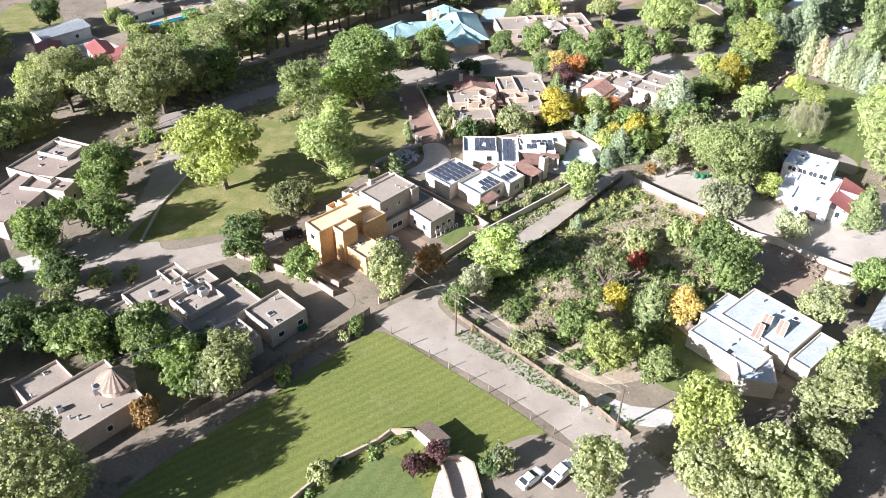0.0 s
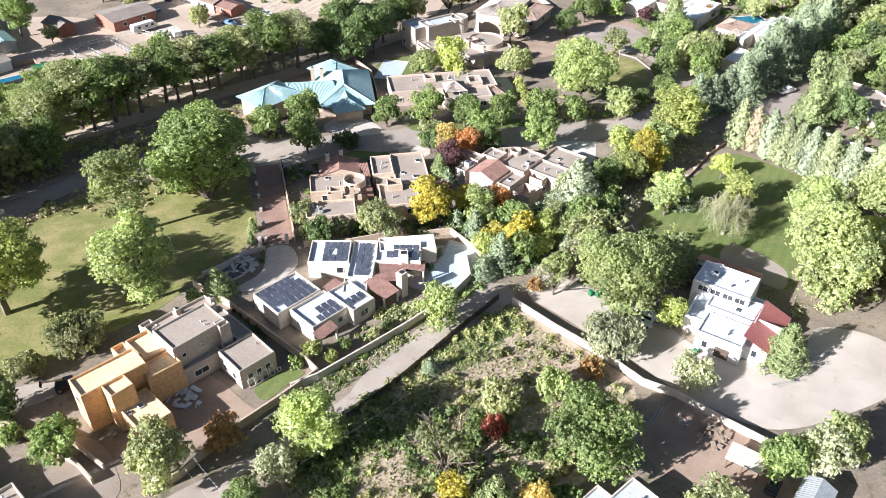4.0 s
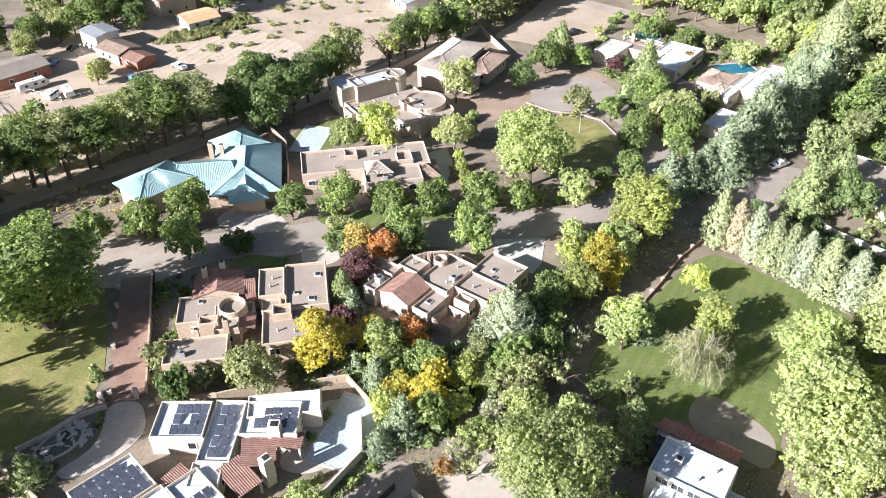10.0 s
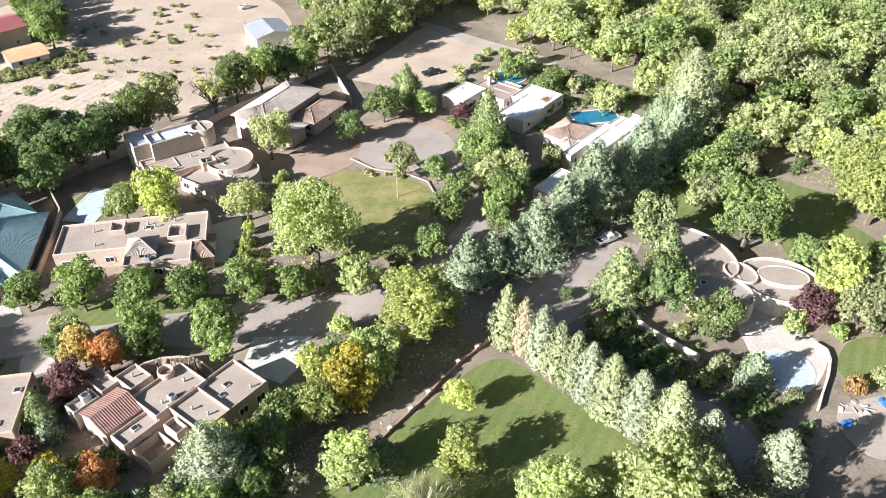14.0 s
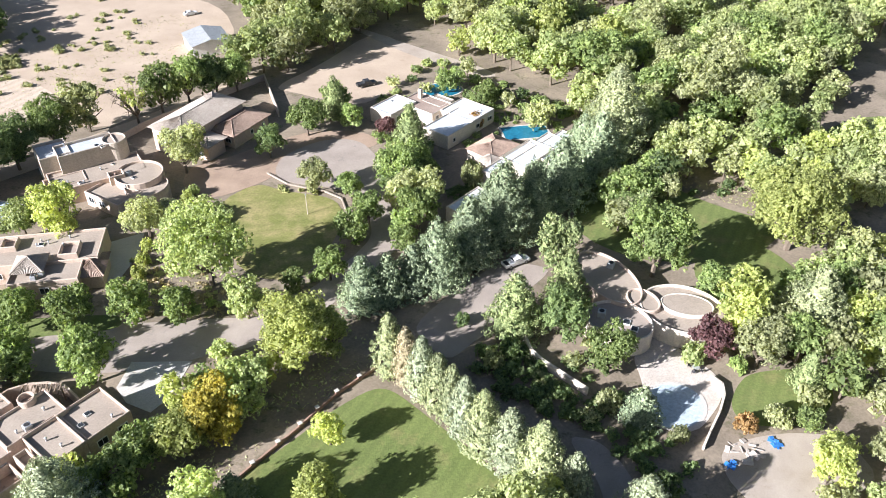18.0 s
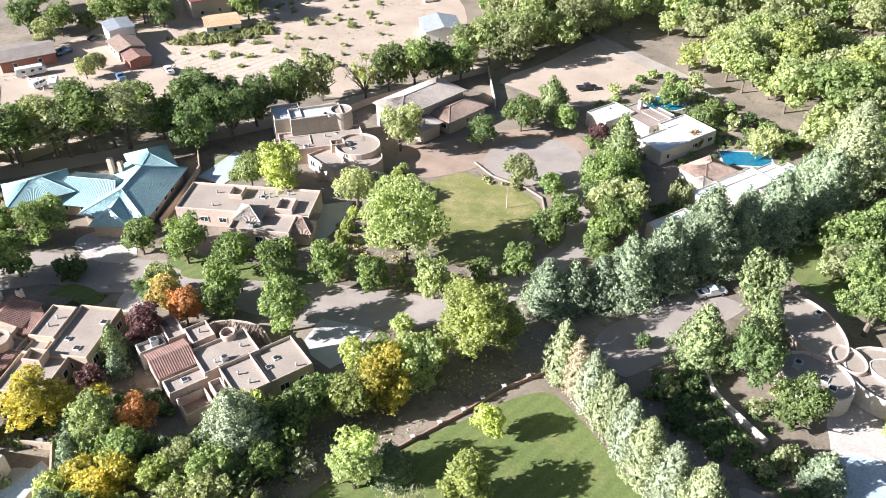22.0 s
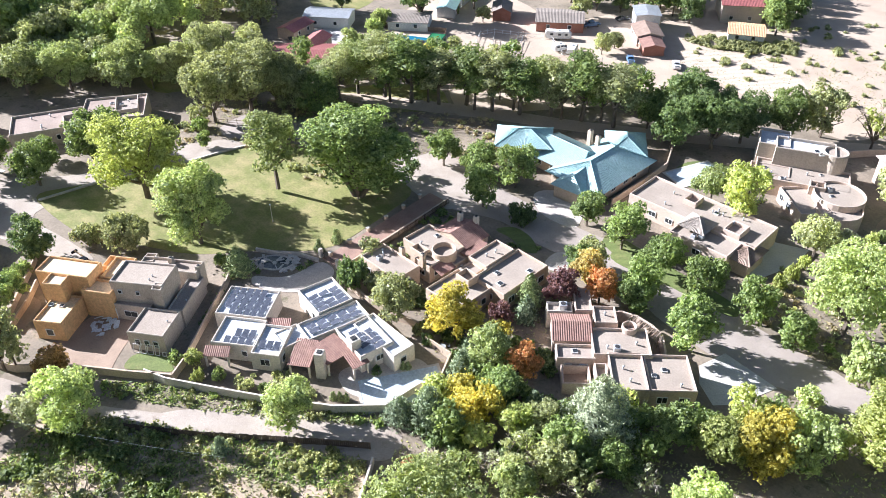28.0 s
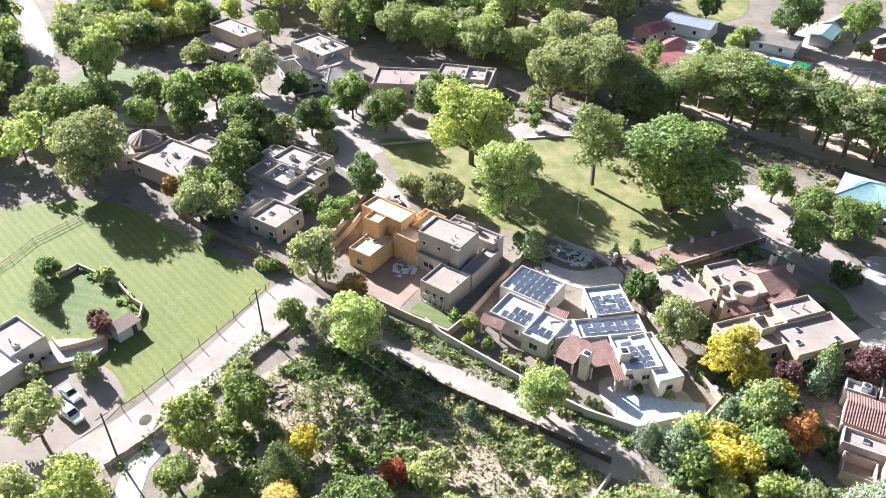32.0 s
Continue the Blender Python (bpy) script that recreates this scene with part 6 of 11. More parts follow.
white_roof_house = house("white_roofed_house", "low cream house with white-coated flat roofs and brown skylight boxes", 56.2, 99.8, -49.6099, "house")
block(white_roof_house, 56.3, 99, 12.9, 10.6, 130, 3.91, wall=CREAM, roof=ROOFPALE, lip=0.3)
block(white_roof_house, 52.1, 99.4, 11.9, 7.9, -50, 3.64, wall=CREAM, roof=ROOFPALE, lip=0.3)
block(white_roof_house, 48, 94, 12.4, 5.2, -50, 3.37, wall=CREAM, roof=ROOFPALE, lip=0.3)
block(white_roof_house, 50.4, 88.3, 6, 5.5, -11, 3.19, wall=CREAM, roof=ROOFPALE, lip=0.3)
block(white_roof_house, 61.6, 92.5, 3.4, 9.6, 130, 3.09, wall=CREAM, roof=ROOFPALE, lip=0.3)

for x, y in ((52.8, 95.6), (54.9, 97.7), (57, 96.2)):
    roof_monitor(white_roof_house, x, y, 3.55, -36)

red_white_house = house("white_two_storey_house", "white stepped stucco house with a red metal lean-to roof", 83.1, 139.1, 54.1329, "house")
block(red_white_house, 80.4, 142.8, 11.3, 11.4, 145, 3.28, wall=WHITE, roof=ROOFWHITE, lip=0.3)
block(red_white_house, 81.3, 147.6, 9.9, 6.8, -35, 5.6, wall=WHITE, roof=ROOFWHITE, lip=0.3)
block(red_white_house, 81.4, 142.4, 8.5, 5.7, -35, 4.19, wall=WHITE, roof=ROOFWHITE, lip=0.3)
block(red_white_house, 78, 136.9, 7.6, 6, -35, 3.73, wall=WHITE, roof=ROOFWHITE, lip=0.3)
block(red_white_house, 79.3, 154.4, 2.2, 4.8, -35, 3.0, wall=DARKWOOD, roof=GLASS, lip=0.1)
plain_walls(red_white_house, 85.3, 137.5, 10.8, 4.2, 52.4, 2.6, WHITE)
shed_roof(red_white_house, 84.4, 154.2, 11.6, 3.2, 145, 3.0, 3.7, REDMETAL, 0.4, 0.05)
plain_walls(red_white_house, 83.6, 153.2, 11, 1.2, 145, 3.0, WHITE)
shed_roof(red_white_house, 85.6, 137.6, 11.4, 4.8, 52.4, 2.65, 4.2, REDMETAL, 0.4, 0.05)
block(red_white_house, 85.4, 137.9, 0.5, 4.9, 52.4, 4.0, wall=WHITE, roof=WHITE, lip=0.05)

teal_house = house("teal_roofed_house", "sprawling stucco house with hipped teal metal roofs", -1.4, 234.6, 48.7908, "house")
plain_walls(teal_house, -11, 224.6, 11.4, 8.8, 46, 4.5, ADOBE)
hip_roof(teal_house, -11, 224.6, 12.6, 10, 46, 4.5, 2.0, TEAL, 0.45, 0.05, 0.3)
plain_walls(teal_house, -1.2, 229.4, 13, 10.4, 7, 2.95, ADOBE)
hip_roof(teal_house, -1.2, 229.4, 15.4, 12.4, 7, 2.95, 2.6, TEAL, 0.45, 0.05, 0.2, 11)
plain_walls(teal_house, 7, 231.8, 19.2, 12.6, 98, 2.9, ADOBE)
hip_roof(teal_house, 7, 231.8, 20.8, 14.4, 98, 2.9, 2.8, TEAL, 0.45, 0.05, 0.2, 9)
plain_walls(teal_house, 3.4, 243.4, 9.8, 7.6, -45, 2.95, ADOBE)
hip_roof(teal_house, 3.4, 243.4, 11.4, 9.2, -45, 2.95, 2.3, TEAL, 0.45, 0.05, 0.2)
plain_walls(teal_house, 8.6, 222.6, 7.4, 6.4, 104, 2.7, ADOBE)
hip_roof(teal_house, 8.4, 223.6, 9.6, 7.8, 104, 2.72, 2.2, TEAL, 0.45, 0.05, 0.2, 5)
chimney(teal_house, -1.5, 236.4, 2, 6.4, 1.0, 7)
chimney(teal_house, 0.8, 236.6, 2, 6.0, 0.9, 7)

flat_house = house("tan_adobe_house", "long tan flat-roofed adobe house with a small tiled pyramid roof", 32.2, 238.1, 9.04238, "house")
block(flat_house, 32.6, 234.3, 28, 9.9, 9, 3.82, wall=PINKADOBE, roof=ROOFTAN)
block(flat_house, 39, 227.6, 12.3, 6, 9, 3.64, wall=PINKADOBE, roof=ROOFTAN)
block(flat_house, 29.4, 235.5, 2.8, 3.3, 9, 4.46, wall=PINKADOBE, roof=ROOFGREY, lip=0.8)
block(flat_house, 41.3, 233.8, 3.5, 4.2, 9, 4.46, wall=PINKADOBE, roof=ROOFGREY, lip=0.8)
hip_roof(flat_house, 35.9, 228.9, 5.4, 5.4, 9.04238, 4.3, 1.5, GREYTILE, 0.32, 0.09, 0.2, 0)
plain_walls(flat_house, 46.2, 230.8, 4.4, 6.6, 9, 2.7, PINKADOBE)
hip_roof(flat_house, 46.2, 230.8, 4.6, 6.8, 9, 2.7, 1.1, BROWNTILE)

bow_house = house("tan_two_storey_house", "tan two-storey flat-roofed house with curved terraces", 34.1, 262.4, 56.0404, "house")
block(bow_house, 33, 268, 12.4, 5.8, 33, 7.2, wall=GREYADOBE, roof=ROOFPALE, lip=0.6)
block(bow_house, 26.2, 266.6, 6.6, 7.6, 33, 6.9, wall=GREYADOBE, roof=ROOFPALE, lip=0.6)
drum(bow_house, 38.6, 270.6, 2.6, 7.3, GREYADOBE, ROOFTAN, 0.4)
block(bow_house, 36.4, 263, 19.4, 8.8, 31, 3.7, wall=PINKADOBE, roof=ROOFTAN)
block(bow_house, 30.6, 259.8, 8.4, 4.6, 31, 3.45, wall=PINKADOBE, roof=ROOFTAN)
block(bow_house, 42.2, 255.6, 10.4, 6.4, -32, 3.1, wall=PINKADOBE, roof=ROOFTAN)
block(bow_house, 37.4, 259.4, 5.2, 3.6, 31, 2.4, wall=PINKADOBE, roof=REDDIRT, lip=1.5)
block(bow_house, 41.6, 260.4, 3.2, 2.6, 31, 4.6, wall=PINKADOBE, roof=ROOFTAN, lip=0.9)
drum(bow_house, 46.1, 261.5, 5.2, 4.2, PINKADOBE, ROOFTAN)
drum(bow_house, 48.6, 257.8, 4.6, 3.4, PINKADOBE, ROOFTAN)

tile_house = house("two_storey_tiled_house", "large two-storey stucco house with grey-tan tile hip roofs", 52.4, 291.5, 60.1864, "house")
plain_walls(tile_house, 53.4, 285.8, 20.5, 9.7, 60, 5.6, PINKADOBE)
hip_roof(tile_house, 53.4, 285.8, 21.5, 10.7, 60, 5.6, 1.7, GREYTILE, 0.32, 0.08, 0.2)
plain_walls(tile_house, 62.7, 286.8, 12.4, 7.2, 60, 3.2, PINKADOBE)
hip_roof(tile_house, 62.7, 286.8, 13.4, 8.2, 60, 3.2, 1.5, BROWNTILE, 0.32, 0.08, 0.2)
plain_walls(tile_house, 57.1, 277.3, 5.4, 5.2, 60, 3.4, PINKADOBE)
hip_roof(tile_house, 57.1, 277.3, 6.4, 6.2, 60, 3.4, 0.7, GREYTILE, 0.32, 0.08, 0.2)

pool_house = house("white_flat_house", "white flat-roofed house beside a blue pool", 112, 296.5, 49.6634, "house")
block(pool_house, 114.7, 286.5, 13.9, 7.7, 50, 3.28, wall=CREAM, roof=ROOFWHITE, lip=0.25)
block(pool_house, 118.3, 292.8, 9, 10.1, 50, 3.37, wall=CREAM, roof=ROOFWHITE, lip=0.25)
block(pool_house, 99.8, 295.4, 9.8, 6.9, 50, 3.46, wall=CREAM, roof=ROOFWHITE, lip=0.25)
block(pool_house, 107.8, 297, 8, 11.3, 50, 3.19, wall=CREAM, roof=ROOFRED, lip=0.25)
block(pool_house, 111.1, 298.7, 5.7, 6, 50, 3, wall=CREAM, roof=ROOFTAN, lip=0.25)
chimney(pool_house, 106.5, 300.2, 2, 5.2, 0.9, 49.6634, CREAM)

pool_house_two = house("white_flat_house", "white flat-roofed house with a tiled porch beside a small pool", 128.3, 275.1, 48.3222, "house")
block(pool_house_two, 126.9, 268.9, 17.2, 2.5, 48, 3.37, wall=CREAM, roof=ROOFWHITE, lip=0.25)
block(pool_house_two, 131.2, 270.8, 11.5, 7.1, 48, 3.46, wall=CREAM, roof=ROOFWHITE, lip=0.25)
block(pool_house_two, 136.7, 273.7, 11.4, 9.4, 48, 3.28, wall=CREAM, roof=ROOFWHITE, lip=0.25)
block(pool_house_two, 139.7, 277.1, 9, 5.9, 48, 3.19, wall=CREAM, roof=ROOFWHITE, lip=0.25)
block(pool_house_two, 117.7, 251.6, 10.5, 5.2, 48, 3.09, wall=CREAM, roof=ROOFWHITE, lip=0.25)
plain_walls(pool_house_two, 123.5, 274.5, 9.4, 7.6, 48, 3.0, CREAM)
hip_roof(pool_house_two, 123.5, 274.5, 9.4, 7.6, 48, 3.0, 1.3, BROWNTILE, 0.32, 0.08, 0.3)
hip_roof(pool_house_two, 122.5, 269, 4.2, 4.2, 48.3222, 2.7, 1.2, GREYTILE, 0.32, 0.08, 0.2, 0)

built(129.6, 206.4, 17, 3.4, -55)
curved_house = house("curved_adobe_house", "tan adobe house of curved flat-roofed wings with white parapets", 146.2, 225.4, 0, "house")
oval_wing(curved_house, 141.3, 225.4, 8.4, 4.7, -66, 3.7, PINKADOBE, ROOFTAN, 0.45)
oval_wing(curved_house, 141.2, 213.9, 5.9, 4.8, -32, 3.5, CREAM, ROOFGREY, 0.5)
oval_wing(curved_house, 153, 217, 7.6, 6.4, -26, 3.3, CREAM, ROOFTAN, 0.5)
oval_wing(curved_house, 153.8, 217.8, 4.6, 3.0, -14, 3.45, CREAM, ROOFTAN, 0.1)
oval_wing(curved_house, 146.4, 219, 3.4, 2.6, -60, 3.6, PINKADOBE, ROOFTAN, 0.4)
for x, y in ((140.6, 213.2), (142.4, 213.6), (143.4, 211.9)):
    skylight(curved_house, x, y, 3.0, 1.3, -20)
cooler(curved_house, 138.4, 215.4, 3.0, -20, 1.3)
cooler(curved_house, 142.4, 228.6, 3.25, -30, 1.2)

west_house = house("pale_flat_house", "long pale grey flat-roofed house with reddish roof gravel", -90.2, 144.7, 0, "house")
block(west_house, -87.9, 138.2, 17, 10.4, 74, 3.82, wall=GREYADOBE, roof=ROOFRED)
block(west_house, -84.6, 153.4, 15.2, 12.7, 66, 4.19, wall=GREYADOBE, roof=ROOFRED)
block(west_house, -84.3, 156.5, 5.5, 8.1, 70, 4.55, wall=GREYADOBE, roof=ROOFGREY, lip=0.7)
block(west_house, -82, 143, 10.5, 5, 168, 4.09, wall=GREYADOBE, roof=ROOFRED, lip=0.7)

bay_house = house("white_stucco_house", "white stucco house with grey tile hips and a flat upper deck", -110.9, 118.1, 0, "house")
block(bay_house, -109.8, 116.4, 9.7, 14.5, 125, 5.6, wall=GREYADOBE, roof=ROOFTAN)
plain_walls(bay_house, -97.7, 109.9, 14, 7.5, 197, 3.8, WHITE)
hip_roof(bay_house, -97.7, 109.9, 14.8, 8.3, 197, 3.8, 1.5, GREYTILE, 0.32, 0.08, 0.2)
plain_walls(bay_house, -104.1, 119.3, 9.1, 5.5, 195, 3.8, WHITE)
hip_roof(bay_house, -104.1, 119.3, 9.9, 6.3, 195, 3.8, 1.4, GREYTILE, 0.32, 0.08, 0.2)
plain_walls(bay_house, -96, 119.8, 12.2, 8.6, 123, 3.4, WHITE)
hip_roof(bay_house, -96, 119.8, 13, 9.4, 123, 3.4, 1.3, GREYTILE, 0.32, 0.08, 0.2)
block(bay_house, -105.3, 107, 6.6, 5.9, 114, 3.46, wall=WHITE, roof=ROOFGREY)

far_tan_house = house("tan_two_storey_house", "tan two-storey flat-roofed adobe house", -133.6, 91.7, 0, "house")
block(far_tan_house, -125.7, 92.3, 7.1, 15.9, 128, 6.4, wall=ADOBE, roof=ROOFTAN)
block(far_tan_house, -123.6, 87.9, 8.6, 16, 133, 3.28, wall=ADOBE, roof=ROOFTAN)
block(far_tan_house, -123, 95.8, 5.8, 11.5, 131, 3.46, wall=ADOBE, roof=ROOFTAN)

far_flat_house = house("tan_flat_house", "tan flat-roofed house far behind trees", -157.8, 69.1, 0, "house")
block(far_flat_house, -142.3, 70.9, 8.1, 4.6, 104, 3.64, wall=ADOBE, roof=ROOFTAN)
block(far_flat_house, -154.4, 74.8, 15.2, 6.5, 88, 3.64, wall=ADOBE, roof=ROOFTAN)

corner_house = house("cream_adobe_house", "cream adobe house with tan and white flat roofs beside a garden", -4.2, 57.7, 0, "house")
block(corner_house, 0.9, 59.6, 8.8, 6.2, -137, 3.55, wall=CREAM, roof=ROOFTAN)
block(corner_house, 7, 56.7, 8.7, 7.2, -134, 3.09, wall=CREAM, roof=ROOFWHITE, lip=0.2)

metal_shed = house("metal_shed", "long grey metal-roofed shed", 79.1, 104.6, 0, "shed")
plain_walls(metal_shed, 78.5, 102.2, 3.8, 12, -40, 2.6, GREYMETAL)
gable_roof(metal_shed, 78.5, 102.2, 12, 3.8, 50, 2.6, 0.8, GREYMETAL, 0.4, 0.05, 0.3, GREYMETAL)

brick_shed = house("red_roofed_shed", "small shed with a red metal roof", -47.1, 302.9, 0, "shed")
plain_walls(brick_shed, -36.4, 296.5, 10.5, 6.1, 143, 2.6, BRICK)
gable_roof(brick_shed, -36.4, 296.5, 10.5, 6.1, 143, 2.6, 0.7, CLAY, 0.45, 0.05, 0.4, BRICK)
on_side(brick_shed, (-36.4, 296.5, 10.5, 6.1, 143), 0, (0.25, 0.7))
on_side(brick_shed, (-36.4, 296.5, 10.5, 6.1, 143), 2, (0.3, 0.6))

white_shed = house("white_gabled_shed", "tall pale gabled outbuilding", -65.3, 320.7, 0, "shed")
plain_walls(white_shed, -49.8, 309.1, 8.7, 7.4, 139, 4.8, WHITE)
gable_roof(white_shed, -49.8, 309.1, 8.7, 7.4, 139, 4.8, 0.4, GREYMETAL, 0.45, 0.05, 0.4, WHITE)
on_side(white_shed, (-49.8, 309.1, 8.7, 7.4, 139), 0, (0.25, 0.7))
on_side(white_shed, (-49.8, 309.1, 8.7, 7.4, 139), 2, (0.3, 0.6))

garage = house("pale_garage", "low pale garage with an orange-tan roof", -36.8, 334.3, 0, "garage")
plain_walls(garage, -25.3, 327, 10.4, 10.1, 37, 2.5, WHITE)
gable_roof(garage, -25.3, 327, 10.4, 10.1, 37, 2.5, 0.9, CLAYPALE, 0.45, 0.05, 0.4, WHITE)
on_side(garage, (-25.3, 327, 10.4, 10.1, 37), 0, (0.25, 0.7))
on_side(garage, (-25.3, 327, 10.4, 10.1, 37), 2, (0.3, 0.6))

two_storey = house("two_storey_house", "two-storey tan house with a dark red roof", -57.3, 355, 0, "house")
plain_walls(two_storey, -37.8, 339.9, 12.7, 12.7, 45, 5.4, GREYADOBE)
gable_roof(two_storey, -37.8, 339.9, 12.7, 12.7, 45, 5.4, 1.4, REDMETAL, 0.45, 0.05, 0.4, GREYADOBE)
on_side(two_storey, (-37.8, 339.9, 12.7, 12.7, 45), 0, (0.25, 0.7))
on_side(two_storey, (-37.8, 339.9, 12.7, 12.7, 45), 2, (0.3, 0.6))

long_barn = house("long_brown_house", "long low brick house with a brown roof", -82.8, 293.1, 0, "house")
plain_walls(long_barn, -66.8, 288.2, 14.6, 11.7, 47, 3, BRICK)
gable_roof(long_barn, -66.8, 288.2, 14.6, 11.7, 47, 3, 0.9, SHINGLE, 0.45, 0.05, 0.4, BRICK)
on_side(long_barn, (-66.8, 288.2, 14.6, 11.7, 47), 0, (0.25, 0.7))
on_side(long_barn, (-66.8, 288.2, 14.6, 11.7, 47), 2, (0.3, 0.6))

brick_house = house("small_brick_house", "small brick house with a brown gable roof", -96.5, 285.8, 0, "house")
plain_walls(brick_house, -84.3, 279, 9.1, 5.8, 138, 2.9, BRICK)
gable_roof(brick_house, -84.3, 279, 9.1, 5.8, 138, 2.9, 1.2, SHINGLE, 0.45, 0.05, 0.4, BRICK)
on_side(brick_house, (-84.3, 279, 9.1, 5.8, 138), 0, (0.25, 0.7))
on_side(brick_house, (-84.3, 279, 9.1, 5.8, 138), 2, (0.3, 0.6))

brown_shed = house("brown_gabled_shed", "small brown gabled shed beside a red-roofed shed", -54.2, 307.9, 0, "shed")
plain_walls(brown_shed, -42.1, 301.1, 10.1, 7.7, 143, 3, PINKADOBE)
gable_roof(brown_shed, -42.1, 301.1, 10.1, 7.7, 143, 3, 0.9, BROWNTILE, 0.45, 0.05, 0.4, PINKADOBE)
on_side(brown_shed, (-42.1, 301.1, 10.1, 7.7, 143), 0, (0.25, 0.7))
on_side(brown_shed, (-42.1, 301.1, 10.1, 7.7, 143), 2, (0.3, 0.6))

white_house = house("long_white_house", "long white house with a grey shingle roof", -110.9, 254.1, 0, "house")
plain_walls(white_house, -95.8, 250.5, 12.6, 10.5, 46, 2.7, WHITE)
gable_roof(white_house, -95.8, 250.5, 12.6, 10.5, 46, 2.7, 0.8, SHINGLE, 0.45, 0.05, 0.4, WHITE)
on_side(white_house, (-95.8, 250.5, 12.6, 10.5, 46), 0, (0.25, 0.7))
on_side(white_house, (-95.8, 250.5, 12.6, 10.5, 46), 2, (0.3, 0.6))

barn = house("white_barn", "open white barn with a pale metal roof", -130, 233.1, 0, "barn")
plain_walls(barn, -112.5, 230.6, 14.5, 8.2, 45, 3.4, WHITE)
gable_roof(barn, -112.5, 230.6, 14.5, 8.2, 45, 3.4, 0.7, GREYMETAL, 0.45, 0.05, 0.4, WHITE)
on_side(barn, (-112.5, 230.6, 14.5, 8.2, 45), 0, (0.25, 0.7))
on_side(barn, (-112.5, 230.6, 14.5, 8.2, 45), 2, (0.3, 0.6))

blue_barn = house("blue_shed", "shed with a pale blue metal roof", -110.2, 274.3, 0, "shed")
plain_walls(blue_barn, -97.4, 267.1, 10.4, 5.8, 132, 2.8, GREYMETAL)
gable_roof(blue_barn, -97.4, 267.1, 10.4, 5.8, 132, 2.8, 0.8, TEAL, 0.45, 0.05, 0.4, GREYMETAL)
on_side(blue_barn, (-97.4, 267.1, 10.4, 5.8, 132), 0, (0.25, 0.7))
on_side(blue_barn, (-97.4, 267.1, 10.4, 5.8, 132), 2, (0.3, 0.6))

red_wing = house("red_roofed_house", "low house with faded red metal gable roofs", -107.4, 209.1, 0, "house")
plain_walls(red_wing, -88.7, 209, 18.7, 13.9, 53, 3, PINKADOBE)
gable_roof(red_wing, -88.7, 209, 18.7, 13.9, 53, 3, 1, REDMETAL, 0.45, 0.05, 0.4, PINKADOBE)
on_side(red_wing, (-88.7, 209, 18.7, 13.9, 53), 0, (0.25, 0.7))
on_side(red_wing, (-88.7, 209, 18.7, 13.9, 53), 2, (0.3, 0.6))

red_wing_two = house("red_roofed_house", "faded red metal gable roof of a low house", -108.8, 222.5, 0, "house")
plain_walls(red_wing_two, -95.3, 215.9, 10.4, 5.8, 125, 3.2, PINKADOBE)
gable_roof(red_wing_two, -95.3, 215.9, 10.4, 5.8, 125, 3.2, 1.1, REDMETAL, 0.45, 0.05, 0.4, PINKADOBE)
on_side(red_wing_two, (-95.3, 215.9, 10.4, 5.8, 125), 0, (0.25, 0.7))
on_side(red_wing_two, (-95.3, 215.9, 10.4, 5.8, 125), 2, (0.3, 0.6))

blue_house = house("dark_blue_house", "dark house with a pale blue metal porch roof", -111.9, 276, 0, "house")
plain_walls(blue_house, -105.8, 279.5, 17.7, 6.3, 120, 3, GREYMETAL)
gable_roof(blue_house, -105.8, 279.5, 17.7, 6.3, 120, 3, 1.4, SHINGLE, 0.45, 0.05, 0.4, GREYMETAL)
on_side(blue_house, (-105.8, 279.5, 17.7, 6.3, 120), 0, (0.25, 0.7))
on_side(blue_house, (-105.8, 279.5, 17.7, 6.3, 120), 2, (0.3, 0.6))

red_carport = house("red_roofed_carport", "carport with a faded red metal roof", -123.5, 224.3, 0, "carport")
plain_walls(red_carport, -111.1, 217.7, 9.9, 6.4, 115, 2.7, PINKADOBE)
gable_roof(red_carport, -111.1, 217.7, 9.9, 6.4, 115, 2.7, 0.9, REDMETAL, 0.45, 0.05, 0.4, PINKADOBE)
on_side(red_carport, (-111.1, 217.7, 9.9, 6.4, 115), 0, (0.25, 0.7))
on_side(red_carport, (-111.1, 217.7, 9.9, 6.4, 115), 2, (0.3, 0.6))

green_shed = house("white_gabled_house", "white gabled house behind trees", -159.1, 160.7, 0, "house")
plain_walls(green_shed, -152.7, 164.2, 13.4, 2.2, 137, 3.4, WHITE)
gable_roof(green_shed, -152.7, 164.2, 13.4, 2.2, 137, 3.4, 1.6, SHINGLE, 0.45, 0.05, 0.4, WHITE)
on_side(green_shed, (-152.7, 164.2, 13.4, 2.2, 137), 0, (0.25, 0.7))
on_side(green_shed, (-152.7, 164.2, 13.4, 2.2, 137), 2, (0.3, 0.6))

far_house = house("grey_roofed_house", "white house with a pale grey roof beside a sandy field", 31.8, 352.6, 0, "house")
plain_walls(far_house, 42.5, 341, 11.9, 11.3, 117, 3.2, WHITE)
gable_roof(far_house, 42.5, 341, 11.9, 11.3, 117, 3.2, 1.2, GREYMETAL, 0.45, 0.05, 0.4, WHITE)
on_side(far_house, (42.5, 341, 11.9, 11.3, 117), 0, (0.25, 0.7))
on_side(far_house, (42.5, 341, 11.9, 11.3, 117), 2, (0.3, 0.6))

